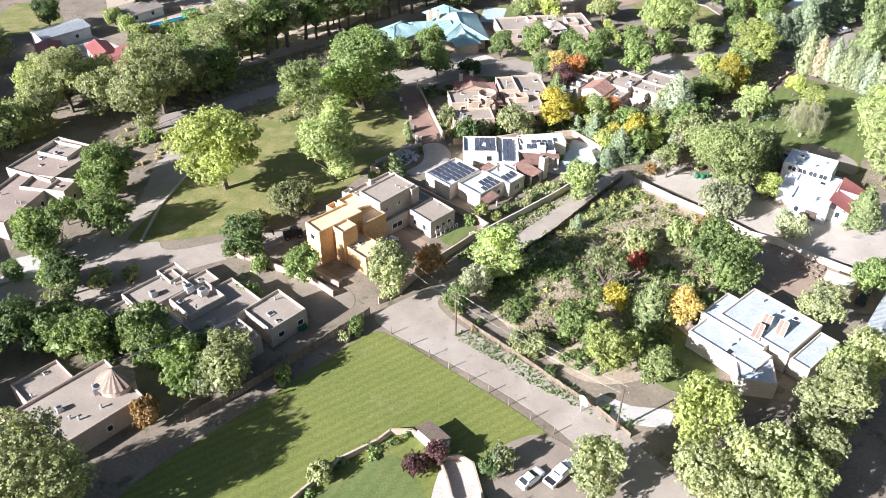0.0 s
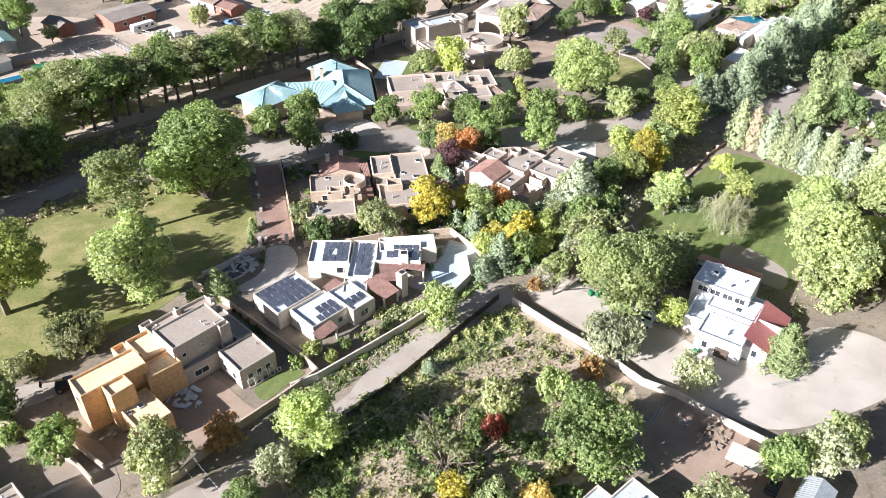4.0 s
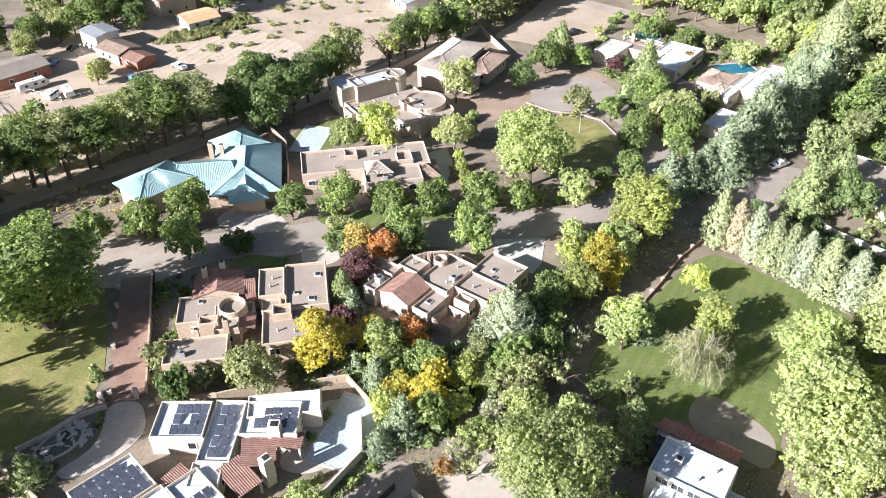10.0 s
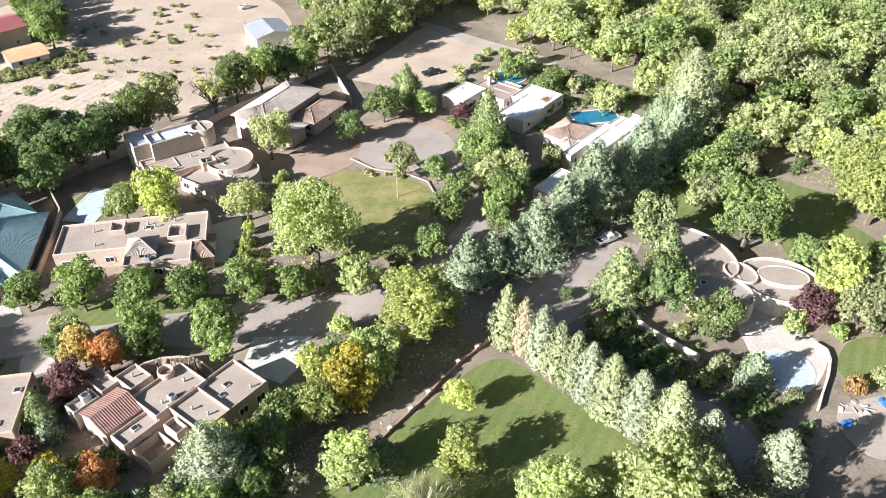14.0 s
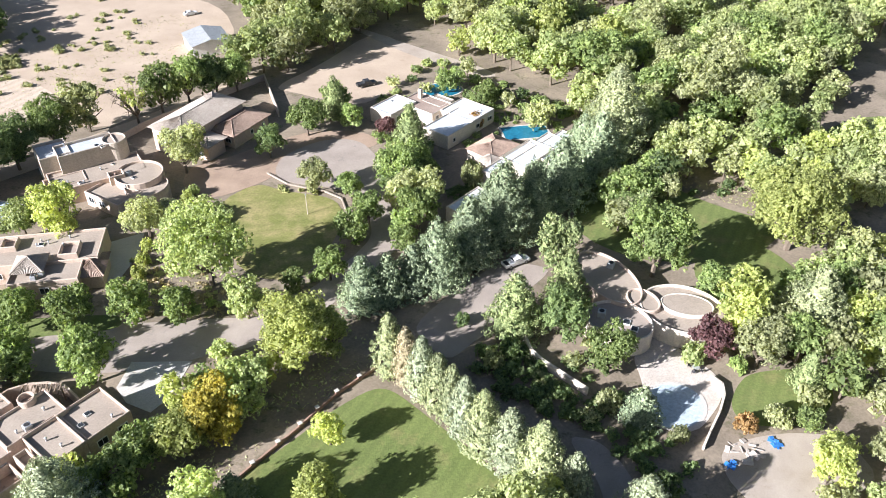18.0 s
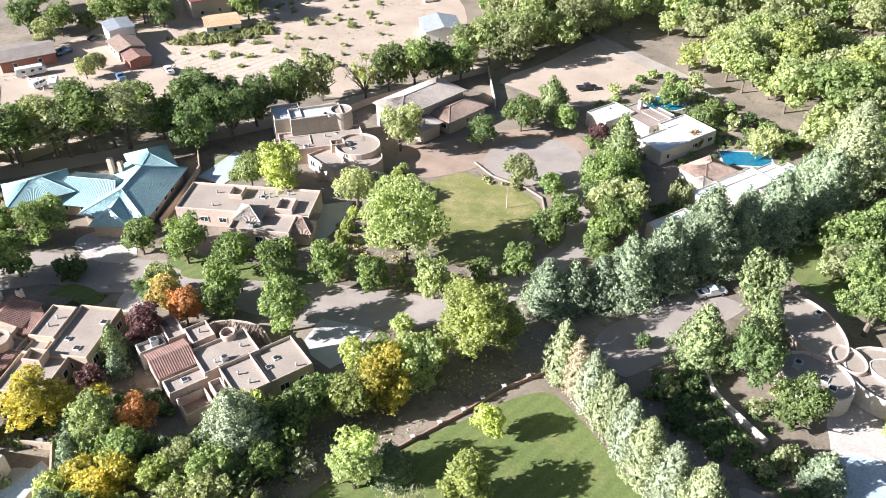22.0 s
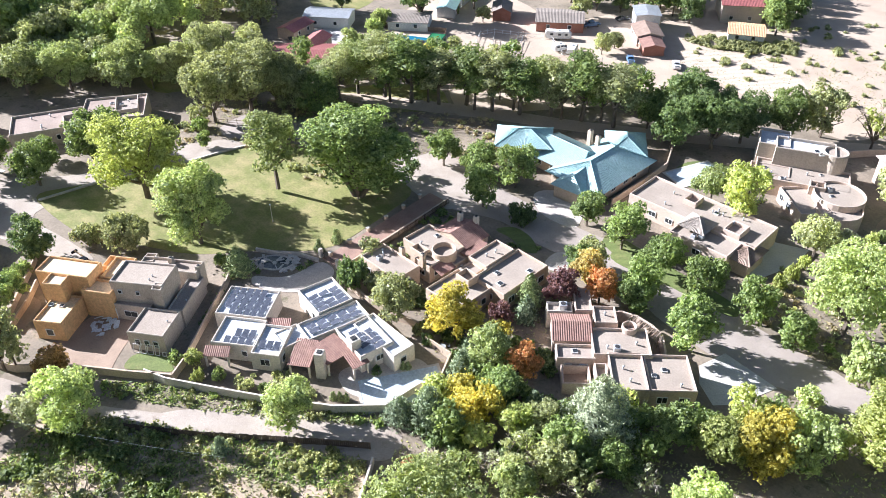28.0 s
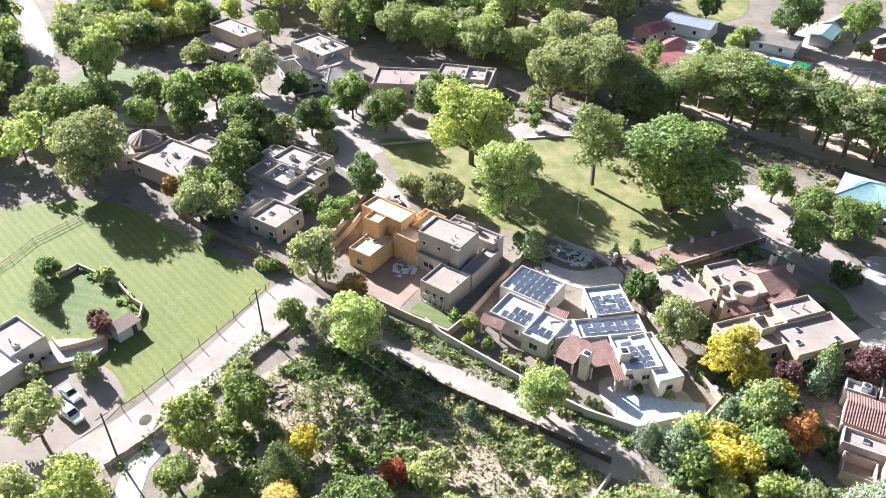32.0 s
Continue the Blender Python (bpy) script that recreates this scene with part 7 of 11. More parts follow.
# ---- plants ----
tree(-22.8, 149.7, 6.8, 18.1, "tall", LEAFLIGHT, "light green leafy tall tree on the park grass")
tree(-31.2, 171.3, 5.9, 16.6, "elm", LEAFLIGHT, "light green leafy tree on the park grass")
tree(-80, 306, 5.2, 10.5, "round", LEAFDARK, "dark green tree in a far dirt yard")
tree(-69, 307, 4.6, 9.5, "round", LEAF, "green tree in a far dirt yard")
tree(-91, 322, 5.4, 10.5, "round", LEAF, "green tree in a far dirt yard")
tree(-43.1, 288.4, 3.0, 5.4, "round", LEAFOLIVE, "olive tree beside parked cars")
tree(-18.4, 184.6, 12, 20.5, "tall", LEAF, "green leafy tree on the park grass")
tree(-45.8, 147.1, 9.6, 19.4, "round", LEAFYELLOWGREEN, "yellow-green leafy tree on the park grass")
tree(-37.0, 122.1, 4.1, 10.4, "tall", LEAFDARK, "dark green leafy tall tree on the park grass")
tree(-30.0, 137.8, 5.5, 7.6, "low", LEAFOLIVE, "olive grey-green leafy shrub on the park grass", "shrub", "shrub")
tree(-36.8, 131.9, 3.2, 4.4, "low", LEAFOLIVE, "olive grey-green leafy shrub on the park grass", "shrub", "shrub")
tree(-8.3, 110.0, 4.5, 11.1, "round", LEAFOLIVE, "olive grey-green leafy tree beside a wall")
tree(-24.7, 114.9, 3.4, 7.6, "round", LEAF, "green leafy tree beside a driveway")
tree(-33.9, 109.3, 2.6, 4.2, "low", LEAF, "green leafy shrub beside a house", "shrub", "shrub")
tree(3.3, 105.5, 2.7, 6.7, "round", LEAF, "green leafy tree at the lane corner")
tree(11.3, 116.2, 4.8, 11.5, "tall", LEAFLIGHT, "light green leafy tall tree beside the lane")
tree(7.0, 110.7, 2.7, 6.0, "round", LEAFGREY, "silvery pale-leaved tree beside the lane")
tree(-1.3, 116.1, 3.0, 6.8, "round", LEAFBROWN, "rusty brown-leaved tree beside a wall")
tree(-46.2, 94.5, 4.6, 10.4, "round", LEAF, "green leafy tree between houses")
tree(-33.4, 87.3, 4.5, 10.2, "round", LEAFOLIVE, "olive grey-green leafy tree between houses")
tree(-56.7, 94.8, 4.2, 9.5, "round", LEAF, "green leafy tree between houses")
tree(-41.0, 91.6, 3.6, 8.0, "round", LEAF, "green leafy tree between houses")
tree(-52.7, 63.4, 8.1, 17.3, "round", LEAFOLIVE, "olive grey-green leafy tree beside a house")
tree(-69.3, 56.3, 7.0, 15.8, "round", LEAF, "green leafy tree beside a house")
tree(-81.5, 59.9, 5.4, 12.2, "round", LEAFDARK, "dark green leafy tree along the street")
tree(-88.7, 72.6, 4.8, 10.9, "round", LEAF, "green leafy tree along the street")
tree(-80.7, 81.1, 5.3, 11.8, "round", LEAF, "green leafy tree along the street")
tree(-76.8, 70.8, 3.8, 8.6, "round", LEAF, "green leafy tree along the street")
tree(-73.3, 82.1, 4.1, 9.1, "round", LEAF, "green leafy tree along the street")
tree(-85.8, 87.7, 4.8, 10.9, "round", LEAF, "green leafy tree along the street")
tree(-86.5, 93.9, 4.9, 11.0, "round", LEAF, "green leafy tree along the street")
tree(-74.5, 93.5, 4.1, 9.3, "round", LEAF, "green leafy tree along the street")
tree(-66.8, 111.7, 3.9, 8.8, "round", LEAFDARK, "dark green leafy tree along the street")
tree(-74.1, 122.0, 4.6, 10.4, "round", LEAF, "green leafy tree along the street")
tree(-65.3, 129.7, 4.9, 11.1, "round", LEAF, "green leafy tree along the street")
tree(-70.3, 142.7, 5.1, 12.2, "tall", LEAF, "green leafy tall tree along the street")
tree(-69.2, 115.5, 2.5, 2.9, "low", LEAFDARK, "dark green leafy shrub along the street", "shrub", "shrub")
tree(-106, 57, 6.4, 16, "round", LEAFLIGHT, "light green leafy tree on a bright lawn")
tree(-114.2, 50.4, 7.3, 16.4, "round", LEAFLIGHT, "light green leafy tree on a bright lawn")
tree(-94.6, 99.2, 5.1, 11.4, "round", LEAFGREY, "silvery pale-leaved tree before a house")
tree(-87.0, 108.6, 3.8, 8.6, "round", LEAFDARK, "dark green leafy tree before a house")
tree(-117.8, 80.8, 4.5, 6.2, "low", LEAFOLIVE, "olive grey-green leafy shrub before a house", "shrub", "shrub")
tree(-153.8, 65.7, 4.3, 9.6, "round", LEAFYELLOW, "bright yellow autumn tree far off")
tree(-138.1, 78.3, 4.4, 11.3, "tall", LEAFYELLOWGREEN, "yellow-green leafy tall tree far off")
tree(-146.4, 90.2, 3.9, 8.8, "round", LEAFYELLOWGREEN, "yellow-green leafy tree far off")
tree(-129.6, 101.8, 4.1, 9.1, "round", LEAF, "green leafy tree far off")
tree(-69.1, 168.7, 2.3, 3.2, "low", LEAF, "green leafy shrub along the street", "shrub", "shrub")
tree(-59.7, 166.2, 1.7, 3.8, "round", LEAF, "green leafy tree along the street")
tree(-6.4, 167.6, 1.0, 3.1, "cone", NEEDLE, "green conifer on the park grass", "conifer", "conifer")
tree(-7.0, 172.0, 1.1, 3.5, "cone", NEEDLE, "green conifer on the park grass", "conifer", "conifer")
tree(-9.6, 152.0, 3.0, 6.4, "cone", NEEDLE, "green conifer beside a pond", "conifer", "conifer")
# far trees: LEAFPALE crowns put the distance haze into the leaf colour
tree(-130.1, 122.8, 5.6, 12.6, "round", LEAFOLIVE, "olive grey-green leafy tree behind a street")
tree(-116.1, 139.2, 6.2, 13.4, "round", LEAFPALE, "leafy tree behind a street, leaf colour paled for haze")
tree(-110.3, 149.4, 6.0, 13.0, "round", LEAFLIGHT, "light green leafy tree behind a street")
tree(-104.6, 163.0, 6.0, 13.2, "round", LEAFPALE, "leafy tree behind a street, leaf colour paled for haze")
tree(-95.0, 174.0, 5.4, 12.2, "round", LEAFOLIVE, "olive grey-green leafy tree behind a street")
tree(-99.5, 183.0, 5.6, 12.4, "round", LEAFPALE, "leafy tree behind a street, leaf colour paled for haze")
tree(-122.0, 128.0, 4.8, 11.0, "round", LEAF, "green leafy tree behind a street")
tree(-87.0, 190.0, 5.4, 12.2, "round", LEAFPALE, "leafy tree behind a street, leaf colour paled for haze")
tree(-92.5, 183.8, 7.6, 17.0, "round", LEAFOLIVE, "olive grey-green leafy tree beside the ditch road")
tree(-69.4, 183.0, 8.3, 18.8, "round", LEAFOLIVE, "olive grey-green leafy tree beside the ditch road")
tree(-69.8, 173.4, 7.2, 16.1, "round", LEAFOLIVE, "olive grey-green leafy tree beside the ditch road")
tree(-69.8, 190.3, 6.1, 13.8, "round", LEAFOLIVE, "olive grey-green leafy tree beside the ditch road")
tree(-13.9, 150.4, 1.6, 2.2, "low", LEAF, "green leafy shrub beside a wall", "shrub", "shrub")
tree(-14.0, 100.7, 1.5, 2.2, "low", LEAF, "green leafy shrub beside a wall", "shrub", "shrub")
tree(-15.7, 99.1, 1.1, 1.6, "low", LEAFOLIVE, "olive grey-green leafy shrub beside a wall", "shrub", "shrub")
tree(-62.0, 210.6, 6.2, 13.5, "elm", LEAFLIGHT, "light green leafy tall tree beside the ditch road")
tree(-55.8, 215.0, 6.8, 15.0, "elm", LEAFOLIVE, "olive green leafy tall tree beside the ditch road")
tree(-48.6, 218.6, 6.8, 14.9, "elm", LEAF, "green leafy tall tree beside the ditch road")
tree(-43.7, 223.9, 6.3, 13.8, "elm", LEAFOLIVE, "olive green leafy tall tree beside the ditch road")
tree(-39.0, 229.4, 6.3, 13.9, "elm", LEAF, "green leafy tall tree beside the ditch road")
tree(-32.3, 232.6, 6.3, 13.8, "elm", LEAFOLIVE, "olive green leafy tall tree beside the ditch road")
tree(-26.6, 236.9, 6.3, 13.8, "elm", LEAF, "green leafy tall tree beside the ditch road")
tree(-21.6, 243.2, 6.2, 13.6, "elm", LEAFOLIVE, "olive green leafy tall tree beside the ditch road")
tree(-14.6, 247.0, 6.8, 15.0, "elm", LEAF, "green leafy tall tree beside the ditch road")
tree(-7.5, 250.9, 6.8, 14.9, "elm", LEAFOLIVE, "olive green leafy tall tree beside the ditch road")
tree(-81.5, 179.8, 6.0, 13.0, "round", LEAFOLIVE, "olive grey-green leafy tree beside the ditch road")
tree(-62.0, 191.5, 5.6, 12.4, "round", LEAFOLIVE, "olive grey-green leafy tree beside the ditch road")
tree(-57.0, 196.0, 5.4, 12.0, "round", LEAF, "green leafy tree beside the ditch road")
tree(-60.5, 204.0, 5.4, 12.6, "elm", LEAFOLIVE, "olive grey-green leafy tall tree beside the ditch road")
tree(-52.5, 214.5, 4.6, 11.6, "elm", LEAF, "green leafy tall tree beside the ditch road")
tree(-46.5, 222.5, 4.4, 11.0, "elm", LEAF, "green leafy tall tree beside the ditch road")
tree(-35.8, 229.5, 4.6, 11.8, "elm", LEAF, "green leafy tall tree beside the ditch road")
tree(-29.6, 237.4, 4.4, 11.4, "elm", LEAFOLIVE, "olive grey-green leafy tall tree beside the ditch road")
tree(-18.4, 243.6, 4.8, 12.0, "elm", LEAFOLIVE, "olive green leafy tall tree beside the ditch road")
tree(-11.4, 250.6, 4.6, 11.6, "elm", LEAF, "green leafy tall tree beside the ditch road")
tree(9.6, 267.4, 5.4, 12.4, "round", LEAFDARK, "dark green leafy tree beside the ditch road")
tree(1.2, 258.6, 5.0, 11.6, "round", LEAF, "green leafy tree beside the ditch road")
tree(5.5, 263.3, 7.0, 16.8, "tall", LEAFDARK, "dark green leafy tall tree beside the ditch road")
tree(13.1, 262.7, 6.1, 13.6, "round", LEAFDARK, "dark green leafy tree beside the ditch road")
tree(7.4, 255.6, 5.7, 12.9, "round", LEAFDARK, "dark green leafy tree beside the ditch road")
tree(15.8, 270.3, 5.6, 12.6, "round", LEAFDARK, "dark green leafy tree beside the ditch road")
tree(20.5, 279.5, 5.4, 12.2, "round", LEAF, "green leafy tree beside the ditch road")
tree(25.2, 288.0, 5.2, 11.8, "round", LEAFOLIVE, "olive grey-green leafy tree beside the ditch road")
tree(36.1, 292.3, 4.6, 11.6, "sparse", LEAFYELLOWGREEN, "yellow-green leafy half-bare tree beside the ditch road")
tree(40.7, 298.3, 4.9, 12.2, "round", LEAF, "green leafy tree beside the ditch road")
tree(46.4, 303.4, 4.9, 12.2, "round", LEAF, "green leafy tree beside the ditch road")
tree(52.1, 307.8, 4.9, 12.2, "round", LEAFDARK, "dark green leafy tree beside the ditch road")
tree(57.2, 310.8, 4.1, 10.0, "round", LEAF, "green leafy tree beside the ditch road")
tree(-2.7, 257.9, 4.3, 9.6, "round", LEAF, "green leafy tree beside the ditch road")
tree(-71.7, 196.2, 5.2, 11.8, "round", LEAFOLIVE, "olive grey-green leafy tree beside the ditch road")
tree(-66.5, 202.0, 4.7, 10.6, "round", LEAF, "green leafy tree beside the ditch road")
tree(-18.4, 206.9, 3.7, 8.4, "round", LEAF, "green leafy tree before a teal-roofed house")
tree(-10.0, 210.8, 4.1, 9.2, "round", LEAF, "green leafy tree before a teal-roofed house")
tree(-1.3, 213.8, 4.6, 10.4, "round", LEAF, "green leafy tree before a teal-roofed house")
tree(0.6, 203.2, 3.9, 9.2, "round", LEAF, "green leafy tree beside the road")
tree(9.4, 206.6, 3.3, 4.2, "low", LEAFDARK, "broad dark green shrub beside the road", "shrub", "shrub")
tree(18.7, 216.0, 3.7, 8.3, "round", LEAF, "green leafy tree along the street")
tree(28.7, 216.0, 4.1, 9.3, "round", LEAF, "green leafy tree along the street")
tree(38.2, 216.2, 4.0, 9.1, "round", LEAF, "green leafy tree along the street")
tree(47.4, 216.7, 3.8, 8.6, "round", LEAF, "green leafy tree along the street")
tree(-18.9, 198.5, 1.8, 4.1, "round", LEAFDARK, "dark green leafy tree beside the road")
tree(37.8, 200.2, 3.0, 8.6, "tall", LEAFORANGE, "orange autumn tall tree turning orange beside the road")
tree(33.2, 201.8, 3.0, 8.4, "tall", LEAFGOLD, "dull gold leafy tall tree beside the road")
tree(29.4, 203.2, 2.8, 6.6, "round", LEAFDARK, "dark green leafy tree beside the road")
tree(42.6, 203.4, 3.2, 8.0, "tall", LEAF, "green leafy tall tree beside the road")
tree(33.6, 194.7, 3.3, 7.5, "round", LEAFPURPLE, "dark purple-leaved tree beside a house")
tree(29.5, 206.0, 3.0, 6.8, "round", LEAFOLIVE, "olive grey-green leafy tree beside the road")
tree(41.4, 206.8, 3.7, 8.4, "round", LEAF, "green leafy tree beside the road")
tree(55.2, 203.7, 4.5, 10.1, "round", LEAF, "green leafy tree beside the road")
tree(29.5, 173.8, 4.6, 10.4, "tall", LEAFYELLOW, "bright yellow autumn tall tree beside a house")
tree(18.9, 169.0, 4.2, 9.3, "round", LEAFOLIVE, "olive grey-green leafy tree beside a house")
tree(7.4, 167.2, 3.4, 6.2, "low", LEAFDARK, "dark green leafy shrub beside a house", "shrub", "shrub")
tree(43.5, 176.9, 3.2, 7.3, "tall", LEAFORANGE, "orange autumn tall tree with a pointed orange crown")
tree(31.7, 182.5, 2.3, 5.2, "round", LEAFPURPLE, "dark purple-leaved tree beside a house")
tree(33.1, 187.0, 2.2, 5.5, "cone", NEEDLEBLUE, "blue-green conifer beside a house", "conifer", "conifer")
tree(31.3, 189.4, 2.6, 7.9, "column", NEEDLE, "green columnar conifer beside a house", "conifer", "conifer")
tree(57.1, 217.8, 3.7, 8.4, "round", LEAF, "green leafy tree along the street")
tree(65.9, 218.1, 3.3, 7.5, "round", LEAF, "green leafy tree along the street")
tree(68.2, 227.7, 7.5, 16.9, "round", LEAFLIGHT, "light green leafy tree on the circle lawn")
tree(77.0, 219.0, 3.7, 8.3, "round", LEAFLIGHT, "light green leafy tree along the street")
tree(84.2, 226.0, 2.1, 4.7, "round", LEAF, "green leafy tree along the street")
tree(90.3, 229.6, 3.1, 7.0, "round", LEAF, "green leafy tree along the street")
tree(93.5, 241.3, 3.2, 7.3, "round", LEAF, "green leafy tree along the street")
tree(91.9, 257.8, 3.0, 6.7, "round", LEAF, "green leafy tree along the street")
tree(84.1, 260.6, 3.4, 7.7, "round", LEAFOLIVE, "olive grey-green leafy tree along the street")
tree(79.3, 286.1, 4.5, 10.2, "round", LEAF, "green leafy tree along the street")
tree(71.7, 275.5, 3.6, 8.1, "round", LEAFDARK, "dark green leafy tree before a house")
tree(54.0, 268.5, 5.1, 11.4, "round", LEAFOLIVE, "olive grey-green leafy tree before a house")
tree(52.6, 243.7, 4.4, 9.9, "round", LEAFOLIVE, "olive grey-green leafy tree before a house")
tree(56.4, 248.7, 2.6, 5.8, "round", LEAFGREY, "silvery pale-leaved tree before a house")
tree(35.8, 244.0, 4.9, 11.0, "round", LEAFYELLOWGREEN, "yellow-green leafy tree beside a pool")
tree(27.8, 244.0, 4.1, 9.3, "round", LEAFLIGHT, "light green leafy tree beside a pool")
tree(89.9, 289.3, 3.0, 6.7, "round", LEAF, "green leafy tree along the street")
tree(84.8, 298.6, 3.5, 7.9, "round", LEAF, "green leafy tree along the street")
tree(39.4, 173.8, 3.8, 9.0, "tall", LEAFLIGHT, "light green leafy tall tree in a thicket")
tree(45.7, 163.4, 3.1, 6.5, "tall", LEAFYELLOW, "bright yellow autumn tall tree in a thicket")
tree(51.7, 168.7, 3.0, 6.3, "tall", LEAFYELLOWGREEN, "yellow-green leafy tall tree in a thicket")
tree(45.4, 170.3, 3.3, 7.9, "tall", LEAF, "green leafy tall tree in a thicket")
tree(39.0, 156.4, 2.6, 5.2, "cone", NEEDLEBLUE, "blue-green conifer beside a wall", "conifer", "conifer")
tree(42.3, 159.5, 3.2, 8.5, "cone", NEEDLEBLUE, "blue-green conifer beside a wall", "conifer", "conifer")
tree(38.1, 169.1, 2.6, 7.2, "cone", NEEDLEBLUE, "blue-green conifer in a thicket", "conifer", "conifer")
tree(30.3, 142.2, 3.9, 8.8, "round", LEAFLIGHT, "light green leafy tree beside the lane")
tree(59.6, 178.2, 6.3, 13.2, "cone", NEEDLESILVER, "broad silvery blue conifer beside a house", "conifer", "conifer")
tree(59.7, 171.2, 3.3, 7.3, "round", LEAF, "green leafy tree in a thicket")
tree(53.9, 172.2, 2.5, 6.1, "tall", LEAFOLIVE, "olive grey-green leafy tall tree in a thicket")
tree(67.1, 185.0, 3.4, 7.7, "round", LEAF, "green leafy tree beside a path")
tree(73.1, 188.9, 3.8, 8.6, "round", LEAFYELLOWGREEN, "yellow-green leafy tree beside a path")
tree(77.3, 192.9, 4.4, 9.9, "round", LEAFYELLOW, "bright yellow autumn tree beside a path")
tree(79.3, 198.8, 3.5, 7.8, "round", LEAFLIGHT, "light green leafy tree beside a path")
tree(87.2, 206.2, 6.4, 15.0, "tall", LEAFYELLOWGREEN, "yellow-green leafy tall tree beside a path")
tree(91.9, 210.0, 3.9, 9.4, "tall", LEAFYELLOWGREEN, "yellow-green leafy tall tree beside a path")
tree(81.4, 197.4, 4.2, 9.4, "round", LEAFLIGHT, "light green leafy tree beside a path")
tree(72.6, 190.2, 3.0, 7.6, "tall", LEAFYELLOWGREEN, "yellow-green leafy tree beside a driveway")
tree(78.5, 191.6, 2.9, 5.8, "round", LEAFYELLOW, "bright yellow autumn tree beside a path")
tree(78.1, 176.7, 4.0, 9.0, "round", LEAFLIGHT, "light green leafy tree on a lawn")
tree(82.5, 179.8, 3.1, 7.7, "cone", NEEDLEBLUE, "blue-green conifer on a lawn", "conifer", "conifer")
tree(94.2, 190.7, 2.5, 6.7, "round", LEAFYELLOWGREEN, "light green leafy tree on a lawn")
tree(48.3, 152.3, 1.7, 2.4, "low", LEAFBROWN, "rusty brown-leaved shrub beside the lane", "shrub", "shrub")
tree(53.2, 157.4, 3.0, 4.5, "low", LEAFLIGHT, "light green leafy shrub in a thicket", "shrub", "shrub")
tree(60.7, 160.9, 3.4, 7.7, "round", LEAFLIGHT, "light green leafy tree in a thicket")
tree(61.1, 167.6, 3.2, 7.2, "round", LEAFOLIVE, "olive grey-green leafy tree in a thicket")
tree(66.4, 167.9, 2.7, 6.3, "sparse", LEAFOLIVE, "olive grey-green leafy half-bare tree in a thicket")
tree(65.4, 175.1, 2.9, 6.4, "round", LEAF, "green leafy tree in a thicket")
tree(54.6, 230.2, 1.6, 2.9, "low", LEAFYELLOWGREEN, "yellow-green leafy shrub in a hedge", "shrub", "shrub")
tree(54.0, 234.6, 1.6, 2.9, "low", LEAFYELLOWGREEN, "yellow-green leafy shrub in a hedge", "shrub", "shrub")
tree(54.8, 226.2, 1.5, 2.8, "low", LEAFYELLOWGREEN, "yellow-green leafy shrub in a hedge", "shrub", "shrub")
tree(53.6, 238.9, 1.5, 2.8, "low", LEAFYELLOWGREEN, "yellow-green leafy shrub in a hedge", "shrub", "shrub")
tree(74.8, 208.3, 2.1, 4.6, "round", LEAFLIGHT, "light green leafy tree along the street")
tree(56.8, 257.2, 1.5, 2.4, "low", LEAFYELLOWGREEN, "yellow-green leafy shrub before a house", "shrub", "shrub")
tree(57.8, 259.4, 1.5, 2.4, "low", LEAFLIGHT, "light green leafy shrub before a house", "shrub", "shrub")
tree(97.1, 222.2, 4.7, 11.6, "cone", NEEDLEBLUE, "blue-green conifer in a spruce row", "conifer", "conifer")
tree(101.5, 224.2, 4.3, 10.6, "cone", NEEDLEBLUE, "blue-green conifer in a spruce row", "conifer", "conifer")
tree(110.5, 229.0, 6.0, 14.8, "cone", NEEDLEBLUE, "blue-green conifer in a spruce row", "conifer", "conifer")
tree(116.6, 235.8, 6.2, 15.7, "cone", NEEDLEBLUE, "blue-green conifer in a spruce row", "conifer", "conifer")
tree(123.3, 243.2, 7.7, 18.9, "cone", NEEDLEBLUE, "blue-green conifer in a spruce row", "conifer", "conifer")
tree(129.9, 248.4, 6.1, 16.0, "cone", NEEDLEBLUE, "blue-green conifer in a spruce row", "conifer", "conifer")
tree(136.7, 256.3, 6.9, 16.9, "cone", NEEDLEBLUE, "blue-green conifer in a spruce row", "conifer", "conifer")
tree(146.2, 266.3, 6.6, 17.4, "cone", NEEDLEBLUE, "blue-green conifer in a spruce row", "conifer", "conifer")
tree(150.6, 273.7, 9.3, 24.0, "column", NEEDLEPALE, "pale silvery green columnar conifer in a spruce row", "conifer", "conifer")
tree(143.9, 273.0, 5.4, 13.4, "cone", NEEDLEBLUE, "blue-green conifer in a spruce row", "conifer", "conifer")
tree(105.9, 227.1, 4.6, 10.7, "cone", NEEDLEBLUE, "blue-green conifer in a spruce row", "conifer", "conifer")
CLIPPED = ("pale silvery green columnar conifer in a clipped conifer row", "blue-green columnar conifer in a clipped conifer row", "partly dry brownish columnar conifer in a clipped conifer row")
for x, y, r, tall, sort in ((102.6, 205.6, 3.5, 12.6, 0), (105.3, 203.3, 3.0, 11.9, 2), (107.8, 200.6, 3.3, 12.3, 1), (110.3, 197.9, 3.4, 11.4, 0), (112.4, 195.4, 3.0, 11.6, 0), (114.2, 192.7, 3.2, 12.0, 1),
                            (116.7, 189.3, 3.9, 12.8, 0), (120.4, 186.4, 4.0, 12.2, 1), (124.3, 183.0, 4.5, 13.4, 0), (128.2, 178.9, 3.4, 12.0, 1), (136.7, 174.8, 4.6, 12.5, 1)):
    tree(x, y, r, tall, "column", (NEEDLEPALE, NEEDLESILVER, NEEDLEDRY)[sort], CLIPPED[sort], "conifer", "conifer")
